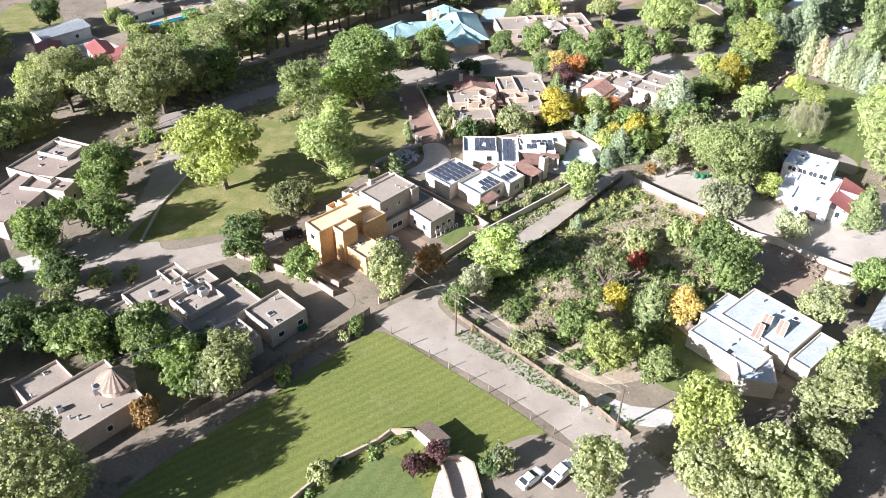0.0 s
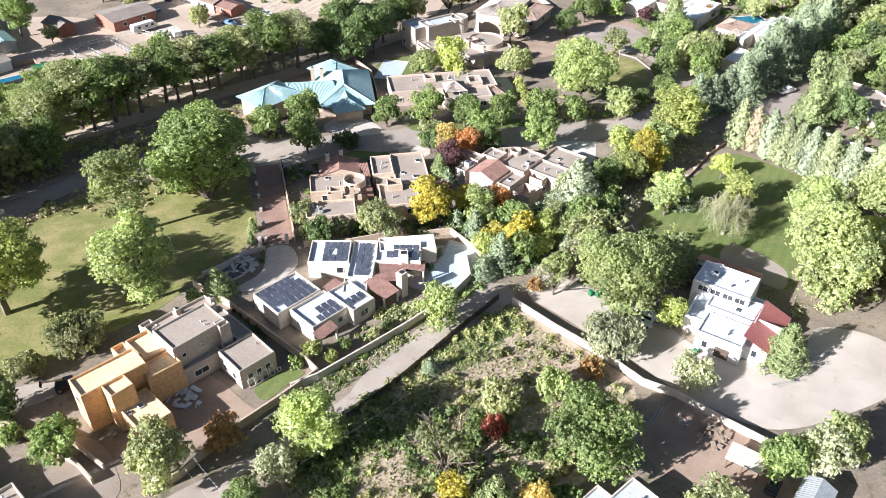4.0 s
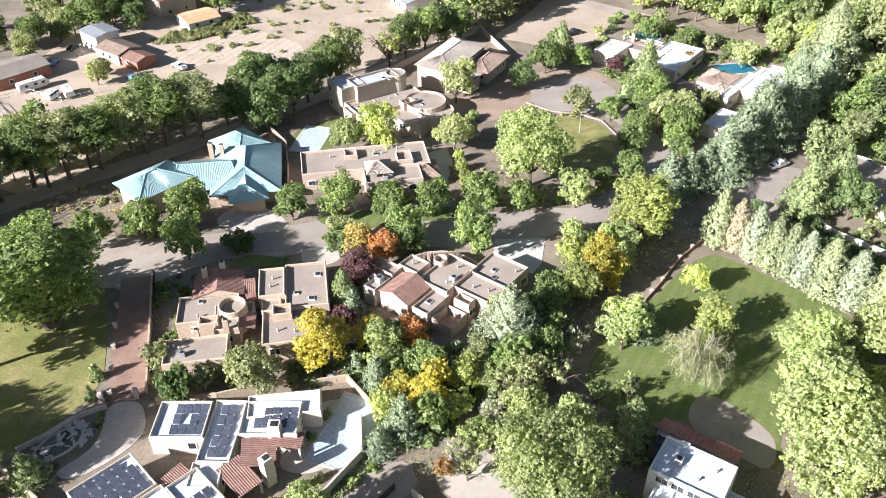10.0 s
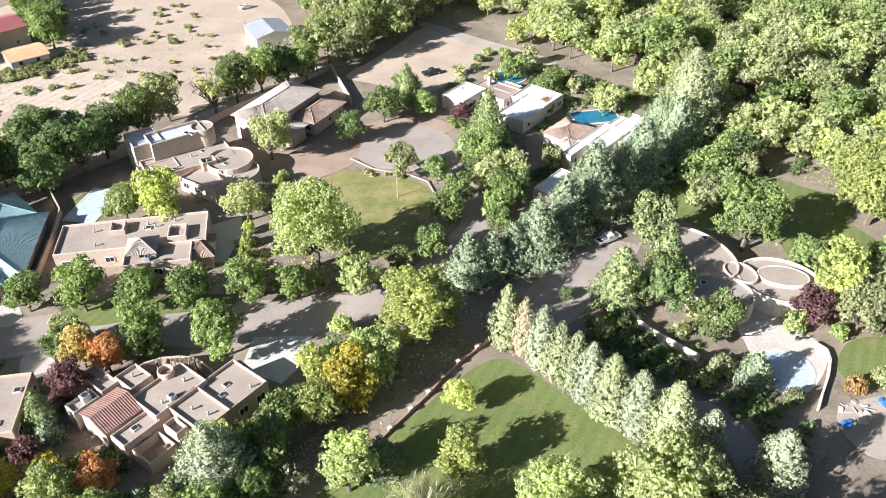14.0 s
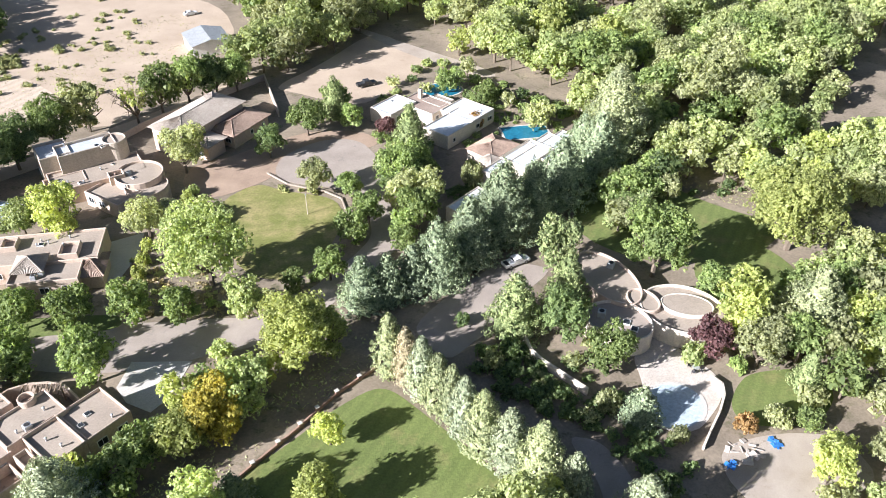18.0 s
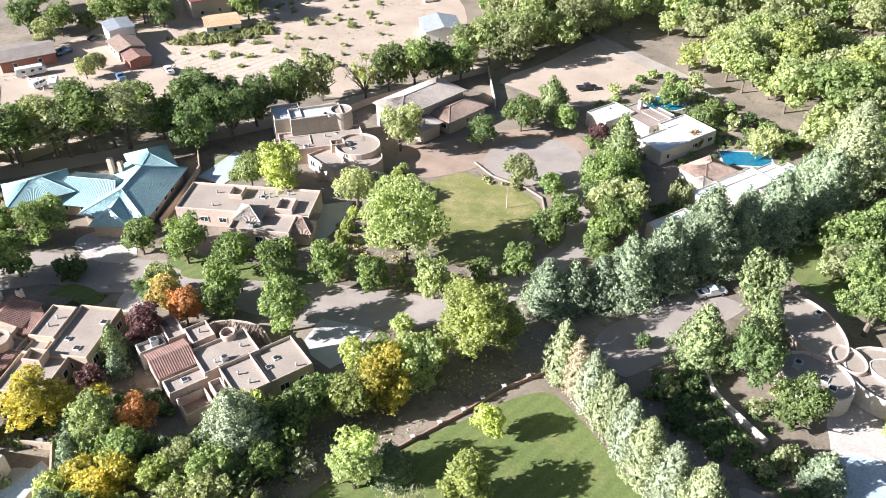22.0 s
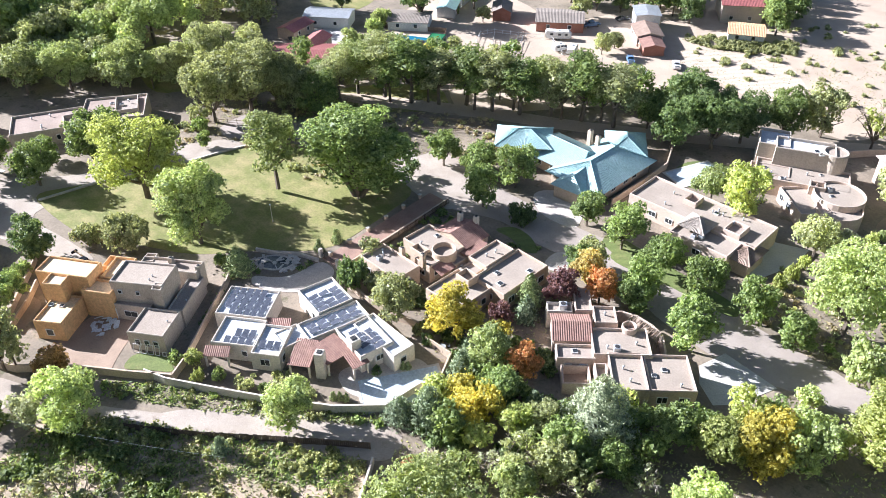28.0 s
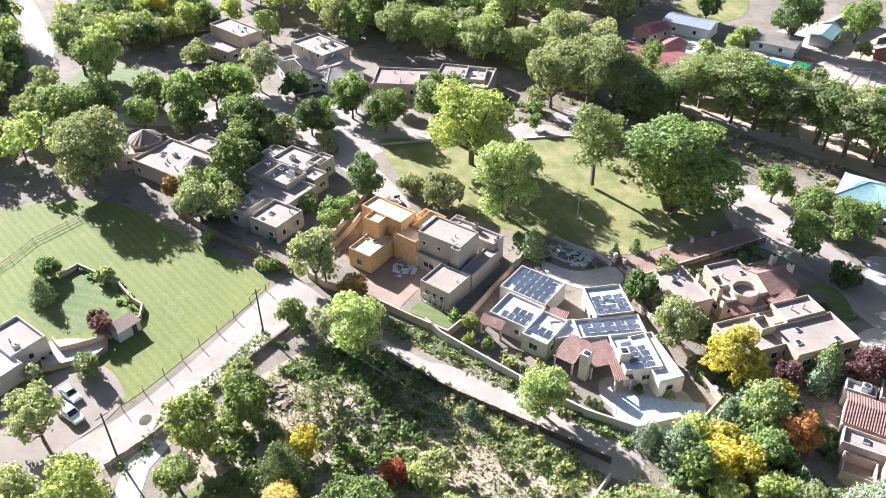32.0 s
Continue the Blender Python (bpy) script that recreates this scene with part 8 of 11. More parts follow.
tree(123.6, 215.6, 5.1, 13.4, "cone", NEEDLE, "green conifer beside a parking court", "conifer", "conifer")
tree(133.4, 231.7, 4.4, 10.8, "round", NEEDLE, "green pine beside a parking court", "conifer", "conifer")
tree(133.4, 222.2, 4.2, 13.0, "cone", NEEDLE, "green conifer beside a parking court", "conifer", "conifer")
tree(131.8, 213.0, 4.5, 10.1, "round", LEAFDARK, "dark green leafy tree beside a curved house")
tree(138.0, 204.7, 3.9, 8.8, "round", LEAF, "green leafy tree beside a curved house")
tree(150.7, 230.3, 6.7, 15.1, "round", LEAF, "green leafy tree on a shaded lawn")
tree(160.4, 223.4, 3.4, 7.6, "round", LEAF, "green leafy tree beside a curved house")
tree(155.6, 209.0, 3.3, 7.4, "round", LEAFPURPLE, "dark purple-leaved tree beside a patio")
tree(152.6, 207.5, 2.2, 3.8, "low", LEAFLIGHT, "light green leafy shrub beside a patio", "shrub", "shrub")
tree(162.9, 206.4, 4.1, 9.3, "round", LEAFOLIVE, "olive grey-green leafy tree beside a lawn")
tree(167.2, 211.5, 3.7, 8.3, "round", LEAFOLIVE, "olive leafy tree beside a lawn")
tree(174.4, 214.9, 6.9, 14.9, "cone", NEEDLEPALE, "pale silvery green conifer beside a lawn", "conifer", "conifer")
tree(169.0, 201.6, 2.7, 8.4, "cone", NEEDLE, "green conifer beside a lawn", "conifer", "conifer")
tree(175.8, 210.6, 2.8, 6.2, "round", LEAF, "green leafy tree beside a lawn")
tree(179.1, 238.9, 8.9, 19.1, "round", LEAFYELLOWGREEN, "yellow-green leafy tree beside a lawn")
tree(141.0, 195.1, 3.4, 7.4, "cone", NEEDLEBLUE, "blue-green conifer drooping over a pool", "conifer", "conifer")
tree(145.9, 190.8, 1.8, 2.9, "low", LEAFOLIVE, "olive grey-green leafy shrub beside a pool", "shrub", "shrub")
tree(136.4, 197.2, 2.2, 3.6, "low", LEAFOLIVE, "olive grey-green leafy shrub beside a pool", "shrub", "shrub")
tree(147.1, 248.2, 2.3, 6.4, "cone", NEEDLE, "green conifer on a shaded lawn", "conifer", "conifer")
tree(102.2, 261.4, 4.4, 9.9, "round", LEAF, "green leafy tree along the street")
tree(84.9, 295.7, 3.8, 11.8, "cone", NEEDLE, "green conifer along the street", "conifer", "conifer")
tree(106.4, 246.2, 4.3, 9.7, "round", LEAF, "green leafy tree along the street")
tree(96.2, 248.0, 3.2, 7.3, "round", LEAF, "green leafy tree along the street")
tree(103.9, 237.7, 2.6, 5.9, "round", LEAF, "green leafy tree along the street")
tree(118.3, 262.9, 3.0, 5.1, "low", LEAFOLIVE, "olive grey-green leafy shrub before a white house", "shrub", "shrub")
tree(120.1, 289.8, 2.5, 4.0, "low", LEAFBROWN, "rusty brown-leaved shrub before a white house", "shrub", "shrub")
tree(135.6, 290.3, 4.2, 6.7, "low", LEAFOLIVE, "olive grey-green leafy shrub before a white house", "shrub", "shrub")
tree(98.3, 285.4, 2.5, 5.5, "round", LEAFPURPLE, "dark purple-leaved tree before a white house")
tree(104.4, 275.7, 5.0, 14.5, "cone", NEEDLE, "green conifer before a white house", "conifer", "conifer")
tree(114.2, 311.6, 4.2, 6.3, "low", LEAF, "green leafy shrub beside a pool", "shrub", "shrub")
tree(123.0, 302.6, 4.1, 6.1, "low", LEAF, "green leafy shrub beside a pool", "shrub", "shrub")
tree(122.5, 209.2, 2.2, 3.6, "low", LEAFDARK, "dark green leafy shrub beneath pines", "shrub", "shrub")
tree(119.6, 206.8, 2.0, 3.0, "low", LEAFOLIVE, "olive grey-green leafy shrub beneath pines", "shrub", "shrub")
tree(159.4, 205.3, 1.8, 2.9, "low", LEAF, "green leafy shrub beside a lawn", "shrub", "shrub")
tree(161.9, 194.1, 2.5, 3.5, "low", LEAFOLIVE, "olive grey-green leafy shrub beside a rubble yard", "shrub", "shrub")
tree(156.7, 193.1, 2.0, 2.8, "low", LEAFBROWN, "rusty brown-leaved shrub beside a rubble yard", "shrub", "shrub")
tree(166.5, 193.3, 2.5, 3.5, "low", LEAF, "green leafy shrub beside a rubble yard", "shrub", "shrub")
tree(165.2, 183.3, 3.1, 6.9, "round", LEAFYELLOWGREEN, "yellow-green leafy tree beside a rubble yard")
tree(140.7, 181.1, 3.1, 4.2, "low", LEAFDARK, "dark green leafy shrub beside a drive", "shrub", "shrub")
tree(156.6, 219.3, 2.4, 3.3, "low", LEAF, "green leafy shrub on a curved roof terrace", "shrub", "shrub")
tree(114.7, 217.0, 1.6, 2.2, "low", LEAFDARK, "dark green leafy shrub in a parking island", "shrub", "shrub")
tree(105.8, 169.4, 5.4, 13.5, "tall", LEAFLIGHT, "tall light green leafy tree on a lawn")
tree(102.4, 159.4, 5.8, 15, "tall", LEAFPALE, "tall pale green leafy tree beside a terrace")
tree(93.6, 178.6, 3.6, 9.4, "tall", LEAFYELLOWGREEN, "yellow-green leafy tall tree on a lawn")
tree(120.3, 169.7, 7.1, 14.4, "round", LEAFPALE, "pale green leafy tree beside a lawn")
tree(42.6, 102.6, 3.1, 7.2, "round", LEAFGOLD, "dull gold leafy tree in a weedy lot")
tree(38.7, 76.0, 4.8, 11.0, "round", LEAFYELLOWGREEN, "yellow-green leafy tree beside the lane")
tree(36.4, 67.0, 4.4, 10.2, "round", LEAFOLIVE, "olive grey-green leafy tree beside the lane")
tree(43.5, 68.7, 4.9, 11.4, "round", LEAFOLIVE, "olive grey-green leafy tree beside the lane")
tree(47.6, 63.6, 4.6, 10.4, "round", LEAFPALE, "pale green leafy tree beside the lane")
tree(41.0, 61.5, 4.4, 9.6, "round", LEAFOLIVE, "olive grey-green leafy tree beside the lane")
tree(52.6, 70.6, 4.0, 9.0, "round", LEAFOLIVE, "olive grey-green leafy tree beside the lane")
tree(58.3, 78.8, 5.2, 12.6, "tall", LEAFOLIVE, "olive grey-green leafy tall tree beside a house")
tree(62.6, 83.6, 4.6, 11.4, "round", LEAFPALE, "pale green leafy tree beside a house")
tree(68.3, 88.4, 4.6, 10.6, "round", LEAFOLIVE, "olive grey-green leafy tree beside a shed")
tree(65.0, 101.2, 4.1, 8.6, "round", LEAFOLIVE, "olive grey-green leafy tree beside a white-roofed house")
tree(84.1, 110.9, 3.8, 8.6, "round", LEAFGREY, "silvery pale-leaved tree beside a dirt yard")
tree(88.2, 113.4, 3.6, 8.0, "round", LEAFPALE, "pale green leafy tree beside a dirt yard")
weeping_tree(88.3, 169.4, 5.4, 10.6)
tree(51.3, 111.9, 6.4, 13.6, "round", LEAF, "green leafy tree in a weedy lot")
tree(37.1, 103.1, 4.0, 10.4, "cone", NEEDLE, "green conifer in a weedy lot", "conifer", "conifer")
tree(31.9, 106.4, 2.3, 5.1, "round", LEAFYELLOW, "bright yellow autumn tree in a weedy lot")
tree(27.6, 91.2, 4.2, 9.2, "round", LEAFYELLOWGREEN, "yellow-green leafy tree in a weedy lot")
tree(23.3, 98.0, 3.6, 8.1, "round", LEAF, "green leafy tree in a weedy lot")
tree(34.7, 88.6, 3.1, 6.9, "round", LEAFLIGHT, "light green leafy tree in a weedy lot")
tree(30.6, 111.2, 4.8, 11.0, "sparse", LEAFOLIVE, "olive grey-green leafy half-bare tree in a weedy lot")
tree(38.2, 118.6, 2.1, 3.8, "low", LEAFRED, "red autumn shrub in a weedy lot", "shrub", "shrub")
tree(78.0, 110.0, 3.7, 8.4, "round", LEAF, "green leafy tree beside a wall")
tree(59.0, 135.7, 5.7, 7.9, "low", LEAFGREY, "silvery pale-leaved shrub beside a wall", "shrub", "shrub")
tree(70.5, 128.2, 3.8, 5.2, "low", LEAFGREY, "silvery pale-leaved shrub beside a wall", "shrub", "shrub")
tree(70.4, 141.4, 2.6, 6.8, "tall", LEAFYELLOWGREEN, "bright yellow-green clipped tree beside a house")
tree(86.8, 132.3, 3.9, 9.6, "cone", NEEDLE, "green conifer beside a house", "conifer", "conifer")
tree(99.2, 149.4, 8.2, 17.6, "round", LEAFPALE, "pale green leafy tree beside a house")
tree(76.2, 165.4, 1.9, 5.0, "sparse", LEAFLIGHT, "small light green tree on a shaded lawn")
tree(61.9, 145.4, 7.7, 16.4, "round", LEAFLIGHT, "light green leafy tree beside the lane")
tree(75.0, 156.0, 4.1, 10.8, "cone", NEEDLE, "green conifer beside the lane", "conifer", "conifer")
tree(47.9, 125.8, 3.3, 6.1, "low", LEAFLIGHT, "light green leafy shrub in a weedy lot", "shrub", "shrub")
tree(28.7, 131.6, 1.4, 3.8, "cone", NEEDLEBLUE, "blue-green conifer in a weedy lot", "conifer", "conifer")
tree(39.8, 123.8, 3.7, 5.1, "low", LEAFOLIVE, "olive grey-green leafy shrub in a weedy lot", "shrub", "shrub")
tree(55.1, 130.7, 2.4, 3.4, "low", LEAFBROWN, "rusty brown-leaved shrub in a weedy lot", "shrub", "shrub")
tree(13.9, 96.8, 2.5, 3.4, "low", LEAFOLIVE, "olive grey-green leafy shrub in a weedy lot", "shrub", "shrub")
tree(9.2, 135.6, 1.6, 3.5, "round", LEAFYELLOWGREEN, "yellow-green leafy tree beside a house")
tree(51.4, 151.0, 2.7, 6.2, "sparse", LEAFOLIVE, "olive grey-green leafy half-bare tree beside the lane")
tree(21.9, 67.7, 4.0, 9.0, "round", LEAFOLIVE, "olive grey-green leafy tree beside parked cars")
tree(9.3, 72.3, 1.9, 4.3, "round", LEAFOLIVE, "olive grey-green leafy tree beside a garden wall")
tree(-0.4, 73.3, 1.8, 4.0, "round", LEAFPURPLE, "dark purple-leaved tree in a walled garden")
tree(-43.8, 80.6, 2.2, 5.0, "round", LEAFBROWN, "rusty brown-leaved tree beside a house")
tree(-69.0, 97.7, 4.8, 10.9, "round", LEAFDARK, "dark green leafy tree between houses")
tree(-76.8, 123.4, 4.1, 9.2, "round", LEAF, "green leafy tree along the street")
tree(-75.6, 133.8, 2.7, 6.2, "round", LEAF, "green leafy tree along the street")
tree(-70.2, 147.3, 5.3, 12.0, "round", LEAF, "green leafy tree along the street")
tree(-24.7, 89.3, 1.3, 3.4, "round", LEAF, "green leafy tree beside a field")
tree(-14.0, 102.0, 1.6, 2.5, "low", LEAF, "green leafy shrub beside a wall", "shrub", "shrub")
tree(-33.5, 118.8, 1.9, 3.1, "low", LEAF, "green leafy shrub beside a wall", "shrub", "shrub")
tree(46.4, 104.9, 3.0, 4.8, "low", LEAFDARK, "dark green leafy shrub beside a white-roofed house", "shrub", "shrub")
tree(16.2, 95.8, 2.8, 3.6, "low", LEAFOLIVE, "olive grey-green leafy shrub beside the lane", "shrub", "shrub")
tree(40.6, 84.2, 2.6, 4.0, "low", LEAF, "green leafy shrub beside a white-roofed house", "shrub", "shrub")
tree(-78.2, 115.4, 1.9, 4.2, "round", LEAFDARK, "dark green leafy tree along the street")
tree(-69.1, 113.3, 3.1, 6.9, "round", LEAF, "green leafy tree along the street")
tree(-62.0, 114.6, 2.5, 3.5, "low", LEAFOLIVE, "olive grey-green leafy shrub along the street", "shrub", "shrub")
tree(-57.2, 115.8, 2.1, 2.9, "low", LEAFOLIVE, "olive grey-green leafy shrub along the street", "shrub", "shrub")
tree(-71.2, 113.8, 1.7, 2.3, "low", LEAF, "green leafy shrub along the street", "shrub", "shrub")
tree(-12.5, 60.6, 2.3, 5.7, "cone", NEEDLE, "green conifer in a walled garden", "conifer", "conifer")
tree(-19.7, 60.2, 2.8, 4.1, "low", LEAFDARK, "dark green leafy shrub in a walled garden", "shrub", "shrub")
tree(-3.4, 71.9, 2.2, 3.2, "low", LEAFPURPLE, "dark purple-leaved shrub in a walled garden", "shrub", "shrub")
tree(-16.8, 70.8, 2.1, 2.9, "low", LEAFOLIVE, "olive grey-green leafy shrub in a walled garden", "shrub", "shrub")
tree(7.4, 71.5, 2.0, 3.7, "low", LEAFDARK, "dark green leafy shrub beside a garden wall", "shrub", "shrub")
tree(8.1, 63.6, 1.6, 2.8, "low", LEAFGREY, "silvery pale-leaved shrub beside a house", "shrub", "shrub")
grove("in a thicket", 3.4, 1.7, 2.9, 41, ("round", "tall",), (LEAF, LEAFLIGHT, LEAFYELLOWGREEN, LEAFOLIVE, NEEDLEBLUE, LEAF, LEAFYELLOW,), (41.5, 158.2), (36.5, 168.7), (31.9, 178.4), (40.8, 180.1), (46.6, 176.4), (51.1, 175.3), (60.9, 187.4), (68.2, 180), (63.3, 169.8), (54.9, 162.1))
grove("beside a shaded path", 3.8, 2.4, 3.8, 42, ("round", "tall",), (LEAF, LEAFLIGHT, LEAFYELLOWGREEN, LEAFYELLOWGREEN, LEAF, LEAFYELLOW,), (63.9, 187), (68, 190.8), (80.4, 205.4), (83.7, 203.3), (79.5, 194.2), (68.3, 182.8))
grove("before a white house", 3.6, 2, 3.6, 43, ("round", "tall",), (LEAF, LEAFDARK, LEAFOLIVE, NEEDLE, LEAF,), (96, 269.1), (105.5, 277.3), (110.9, 264.9), (106.5, 243.1), (99.8, 240.9))
grove("in a shaded garden", 3.6, 1, 1.9, 44, ("low",), (LEAFDARK, LEAFDARK, LEAFOLIVE,), (116, 208.2), (127.3, 219.9), (137.3, 220.4), (138.4, 207.8), (142.7, 201.7), (144.2, 191.7), (137.4, 191.4), (125.5, 198.6))
grove("beside a garden lawn", 4.2, 2.6, 4.6, 45, ("round", "tall",), (LEAF, LEAFLIGHT, LEAFYELLOWGREEN, LEAFOLIVE, NEEDLE,), (162, 219.9), (163.9, 210.2), (174.5, 222), (190.4, 237.4), (189, 216.7), (178.2, 206.9), (168.7, 202.8), (161.3, 207.5))
grove("between houses", 3.8, 2.2, 4, 48, ("round", "low",), (LEAFDARK, LEAF, LEAFDARK, LEAFOLIVE,), (-80.1, 112), (-65.4, 105.7), (-56, 101.2), (-43, 99.7), (-31.3, 94.1), (-31.7, 86.6), (-37.4, 84.3), (-43.7, 91.7), (-61.3, 94.4), (-74.3, 98.6))
grove("behind a street", 4.6, 2.8, 4.4, 50, ("round", "tall",), (LEAF, LEAFOLIVE, LEAFYELLOWGREEN, LEAFDARK,), (-159.2, 35.1), (-167.4, 75.6), (-143.9, 87.8), (-125.3, 65.6), (-132, 53.3))
grove("beside a tan house", 3.2, 1.6, 2.8, 51, ("round", "low",), (LEAFDARK, LEAF, LEAFOLIVE,), (1.8, 175.2), (11.4, 175.7), (17.7, 172.7), (14.2, 170), (5.5, 166.2))
grove("beside a pool garden", 4.6, 1.4, 2.4, 52, ("round", "low", "low",), (LEAF, LEAFOLIVE, LEAFLIGHT, LEAFDARK,), (92.7, 303.6), (108.8, 329.9), (124.4, 315.4), (142.4, 297.8), (138.4, 287.1), (125.2, 300.2), (113.6, 304.5), (99.7, 285.4))
grove("beside the ditch road", 4.9, 2.6, 4, 53, ("tall", "tall",), (LEAF, LEAFLIGHT, LEAFOLIVE, LEAF,), (-111.4, 199.4), (-89.6, 220.5), (-41.6, 252.3), (-14.6, 268.3), (-9.3, 261.6), (-49.4, 227), (-94.8, 190.5))
tree(67, 158, 3.2, 7, "round", LEAFLIGHT, "light green round tree by a dirt yard")
tree(57.5, 163, 3.4, 7.5, "sparse", LEAFOLIVE, "thin olive tree with open crown by a track")
tree(61.5, 168.5, 2.6, 6.2, "round", LEAFOLIVE, "olive leafy tree beside a dirt track")
tree(71.5, 163.6, 2.3, 5.2, "sparse", LEAF, "small thin green tree beside a dirt yard")
grove("beside a house lawn", 4.6, 2.6, 4.4, 55, ("round", "tall",), (LEAFLIGHT, LEAFYELLOWGREEN, LEAFPALE,), (113, 171), (125.2, 178.3), (117.2, 150.5), (107, 150))
grove("at the edge of a shaded lawn", 4.6, 2.8, 4.8, 61, ("round", "tall",), (LEAFPALE, LEAFLIGHT, LEAFOLIVE, LEAFYELLOWGREEN, LEAFPALE,), (143.4, 305.9), (160.6, 295.5), (168.5, 265), (189.8, 266), (207.2, 279.1), (218.7, 267.2), (194.2, 246.9), (183.2, 250.4), (176.4, 258.6), (163.5, 264.8), (157.6, 279.6), (148.3, 289))
grove("at the edge of a field", 6, 3.2, 4.8, 68, ("round", "tall",), (LEAF, LEAFOLIVE, LEAFLIGHT,), (-113.2, 15.7), (-114.8, 27.2), (-102.1, 36.2), (-90, 50), (-77, 58), (-64, 56), (-62.5, 43.6), (-65.1, 29.8))
grove("beside a conifer row", 4, 2.4, 4, 62, ("round", "tall",), (LEAFDARK, LEAF, NEEDLE, LEAFOLIVE,), (145.4, 259), (157.3, 265.9), (162.9, 258.5), (153.8, 247.6), (144.5, 243.8))
grove("beside a curved house", 4.2, 2.4, 4.2, 63, ("round", "tall",), (LEAFOLIVE, LEAFLIGHT, LEAFYELLOWGREEN, LEAF,), (171.9, 221.3), (193, 234.6), (190.6, 214.5), (179.2, 206.2), (172, 209.2))
grove("behind a far house", 4.6, 2.8, 4.6, 65, ("round", "tall",), (LEAFOLIVE, LEAF, LEAFPALE,), (-142.7, 131.7), (-126.8, 154.7), (-108.2, 173.5), (-91.8, 172.4), (-99.1, 159.3), (-118.3, 142.7), (-128.4, 130.1))
grove("beside a sandy yard", 5, 2.8, 4.8, 66, ("round", "tall",), (LEAFDARK, LEAF, LEAFOLIVE,), (-80.8, 336.6), (-65.3, 331.9), (-63, 350.9), (-50.2, 339.8), (-47.6, 325.5), (-55.7, 317.1), (-67.2, 317.2))
grove("beside a sandy yard", 5, 2.8, 4.6, 67, ("round", "tall",), (LEAFDARK, LEAF, LEAFOLIVE,), (-49.3, 374.3), (-36.3, 376.7), (-18.2, 340.8), (-23.9, 334.8))
tree(-96.6, 255.3, 7.0, 15.7, "round", LEAFDARK, "dark green leafy tree beside a shed")
tree(-119.5, 239.0, 4.3, 9.7, "round", LEAFDARK, "dark green leafy tree in a paddock")
tree(-95.0, 275.7, 5.7, 12.8, "round", LEAF, "green leafy tree beside a yard")
tree(-95.6, 268.0, 2.0, 2.8, "low", LEAFOLIVE, "olive grey-green leafy shrub beside a yard", "shrub", "shrub")
tree(-72.2, 217.1, 2.4, 3.6, "low", LEAFOLIVE, "olive grey-green leafy shrub behind a ditch", "shrub", "shrub")
tree(-100.7, 242.8, 3.4, 6.2, "low", LEAFLIGHT, "light green leafy shrub in a hedge", "shrub", "shrub")
tree(-94.2, 236.0, 3.3, 6.1, "low", LEAFLIGHT, "light green leafy shrub in a hedge", "shrub", "shrub")
grove("beside a rubble yard", 4.6, 2.4, 4.2, 69, ("round", "tall", "low",), (LEAFYELLOWGREEN, LEAFOLIVE, LEAF, LEAFPALE,), (164.4, 207.4), (171, 204.8), (185, 207.3), (178.3, 192.8), (171.6, 195.1), (166.4, 199.8))
grove("beside a rubble yard", 4.6, 2.2, 3.8, 70, ("round", "low",), (LEAFYELLOWGREEN, LEAFOLIVE, LEAFLIGHT,), (163.6, 185.6), (170.6, 188.6), (180, 190.6), (177.4, 178.8), (164.2, 177.2))
tree(55.3, 160.9, 2.1, 4.7, "sparse", LEAFGREY, "silvery pale-leaved half-bare tree with bare grey branches", bark=PALEBARK)
tree(58.8, 167.7, 1.8, 4.1, "sparse", LEAFGREY, "silvery pale-leaved half-bare tree with bare grey branches", bark=PALEBARK)
tree(70.5, 176.4, 1.9, 4.5, "sparse", LEAFGREY, "silvery pale-leaved half-bare tree with bare grey branches", bark=PALEBARK)
tree(49.5, 154.5, 1.7, 4.0, "sparse", LEAFGREY, "silvery pale-leaved half-bare tree with bare grey branches", bark=PALEBARK)
tree(-42.3, 282.5, 2.6, 6.0, "round", LEAFOLIVE, "olive grey-green leafy tree in a dirt yard")
tree(-42.9, 322.2, 3.9, 8.8, "round", LEAFDARK, "dark green leafy tree beside a house")
tree(-20.6, 335.9, 5.2, 11.6, "round", LEAF, "green leafy tree beside a garage")
tree(-67.5, 298.2, 3.6, 8.2, "round", LEAFOLIVE, "olive grey-green leafy tree in a dirt yard")
tree(-83.4, 270.5, 2.5, 5.7, "round", LEAFOLIVE, "olive grey-green leafy tree beside a pen")
tree(-63.1, 311.9, 3.0, 6.7, "round", LEAFDARK, "dark green leafy tree in a dirt yard")
tree(-88.2, 228.8, 2.7, 5.0, "low", LEAFLIGHT, "light green leafy shrub in a hedge", "shrub", "shrub")
tree(-72.3, 250.7, 2.4, 3.5, "low", LEAFOLIVE, "olive grey-green leafy shrub beside a pen", "shrub", "shrub")
tree(-71.6, 240.8, 2.7, 3.7, "low", LEAFYELLOW, "bright yellow autumn shrub behind a pool yard", "shrub", "shrub")
tree(-77.4, 232.7, 3.0, 4.5, "low", LEAFOLIVE, "olive grey-green leafy shrub behind a pool yard", "shrub", "shrub")
tree(-87.8, 223.6, 2.7, 4.9, "low", LEAFDARK, "dark green leafy shrub beside a red-roofed house", "shrub", "shrub")
tree(30.4, 162.8, 0.6, 1.8, "cone", NEEDLE, "green conifer on a house patio", "conifer", "conifer")
tree(30.9, 163.4, 0.6, 1.8, "cone", NEEDLE, "green conifer on a house patio", "conifer", "conifer")
tree(30.8, 151.7, 0.6, 1.8, "cone", NEEDLE, "green conifer on a house patio", "conifer", "conifer")
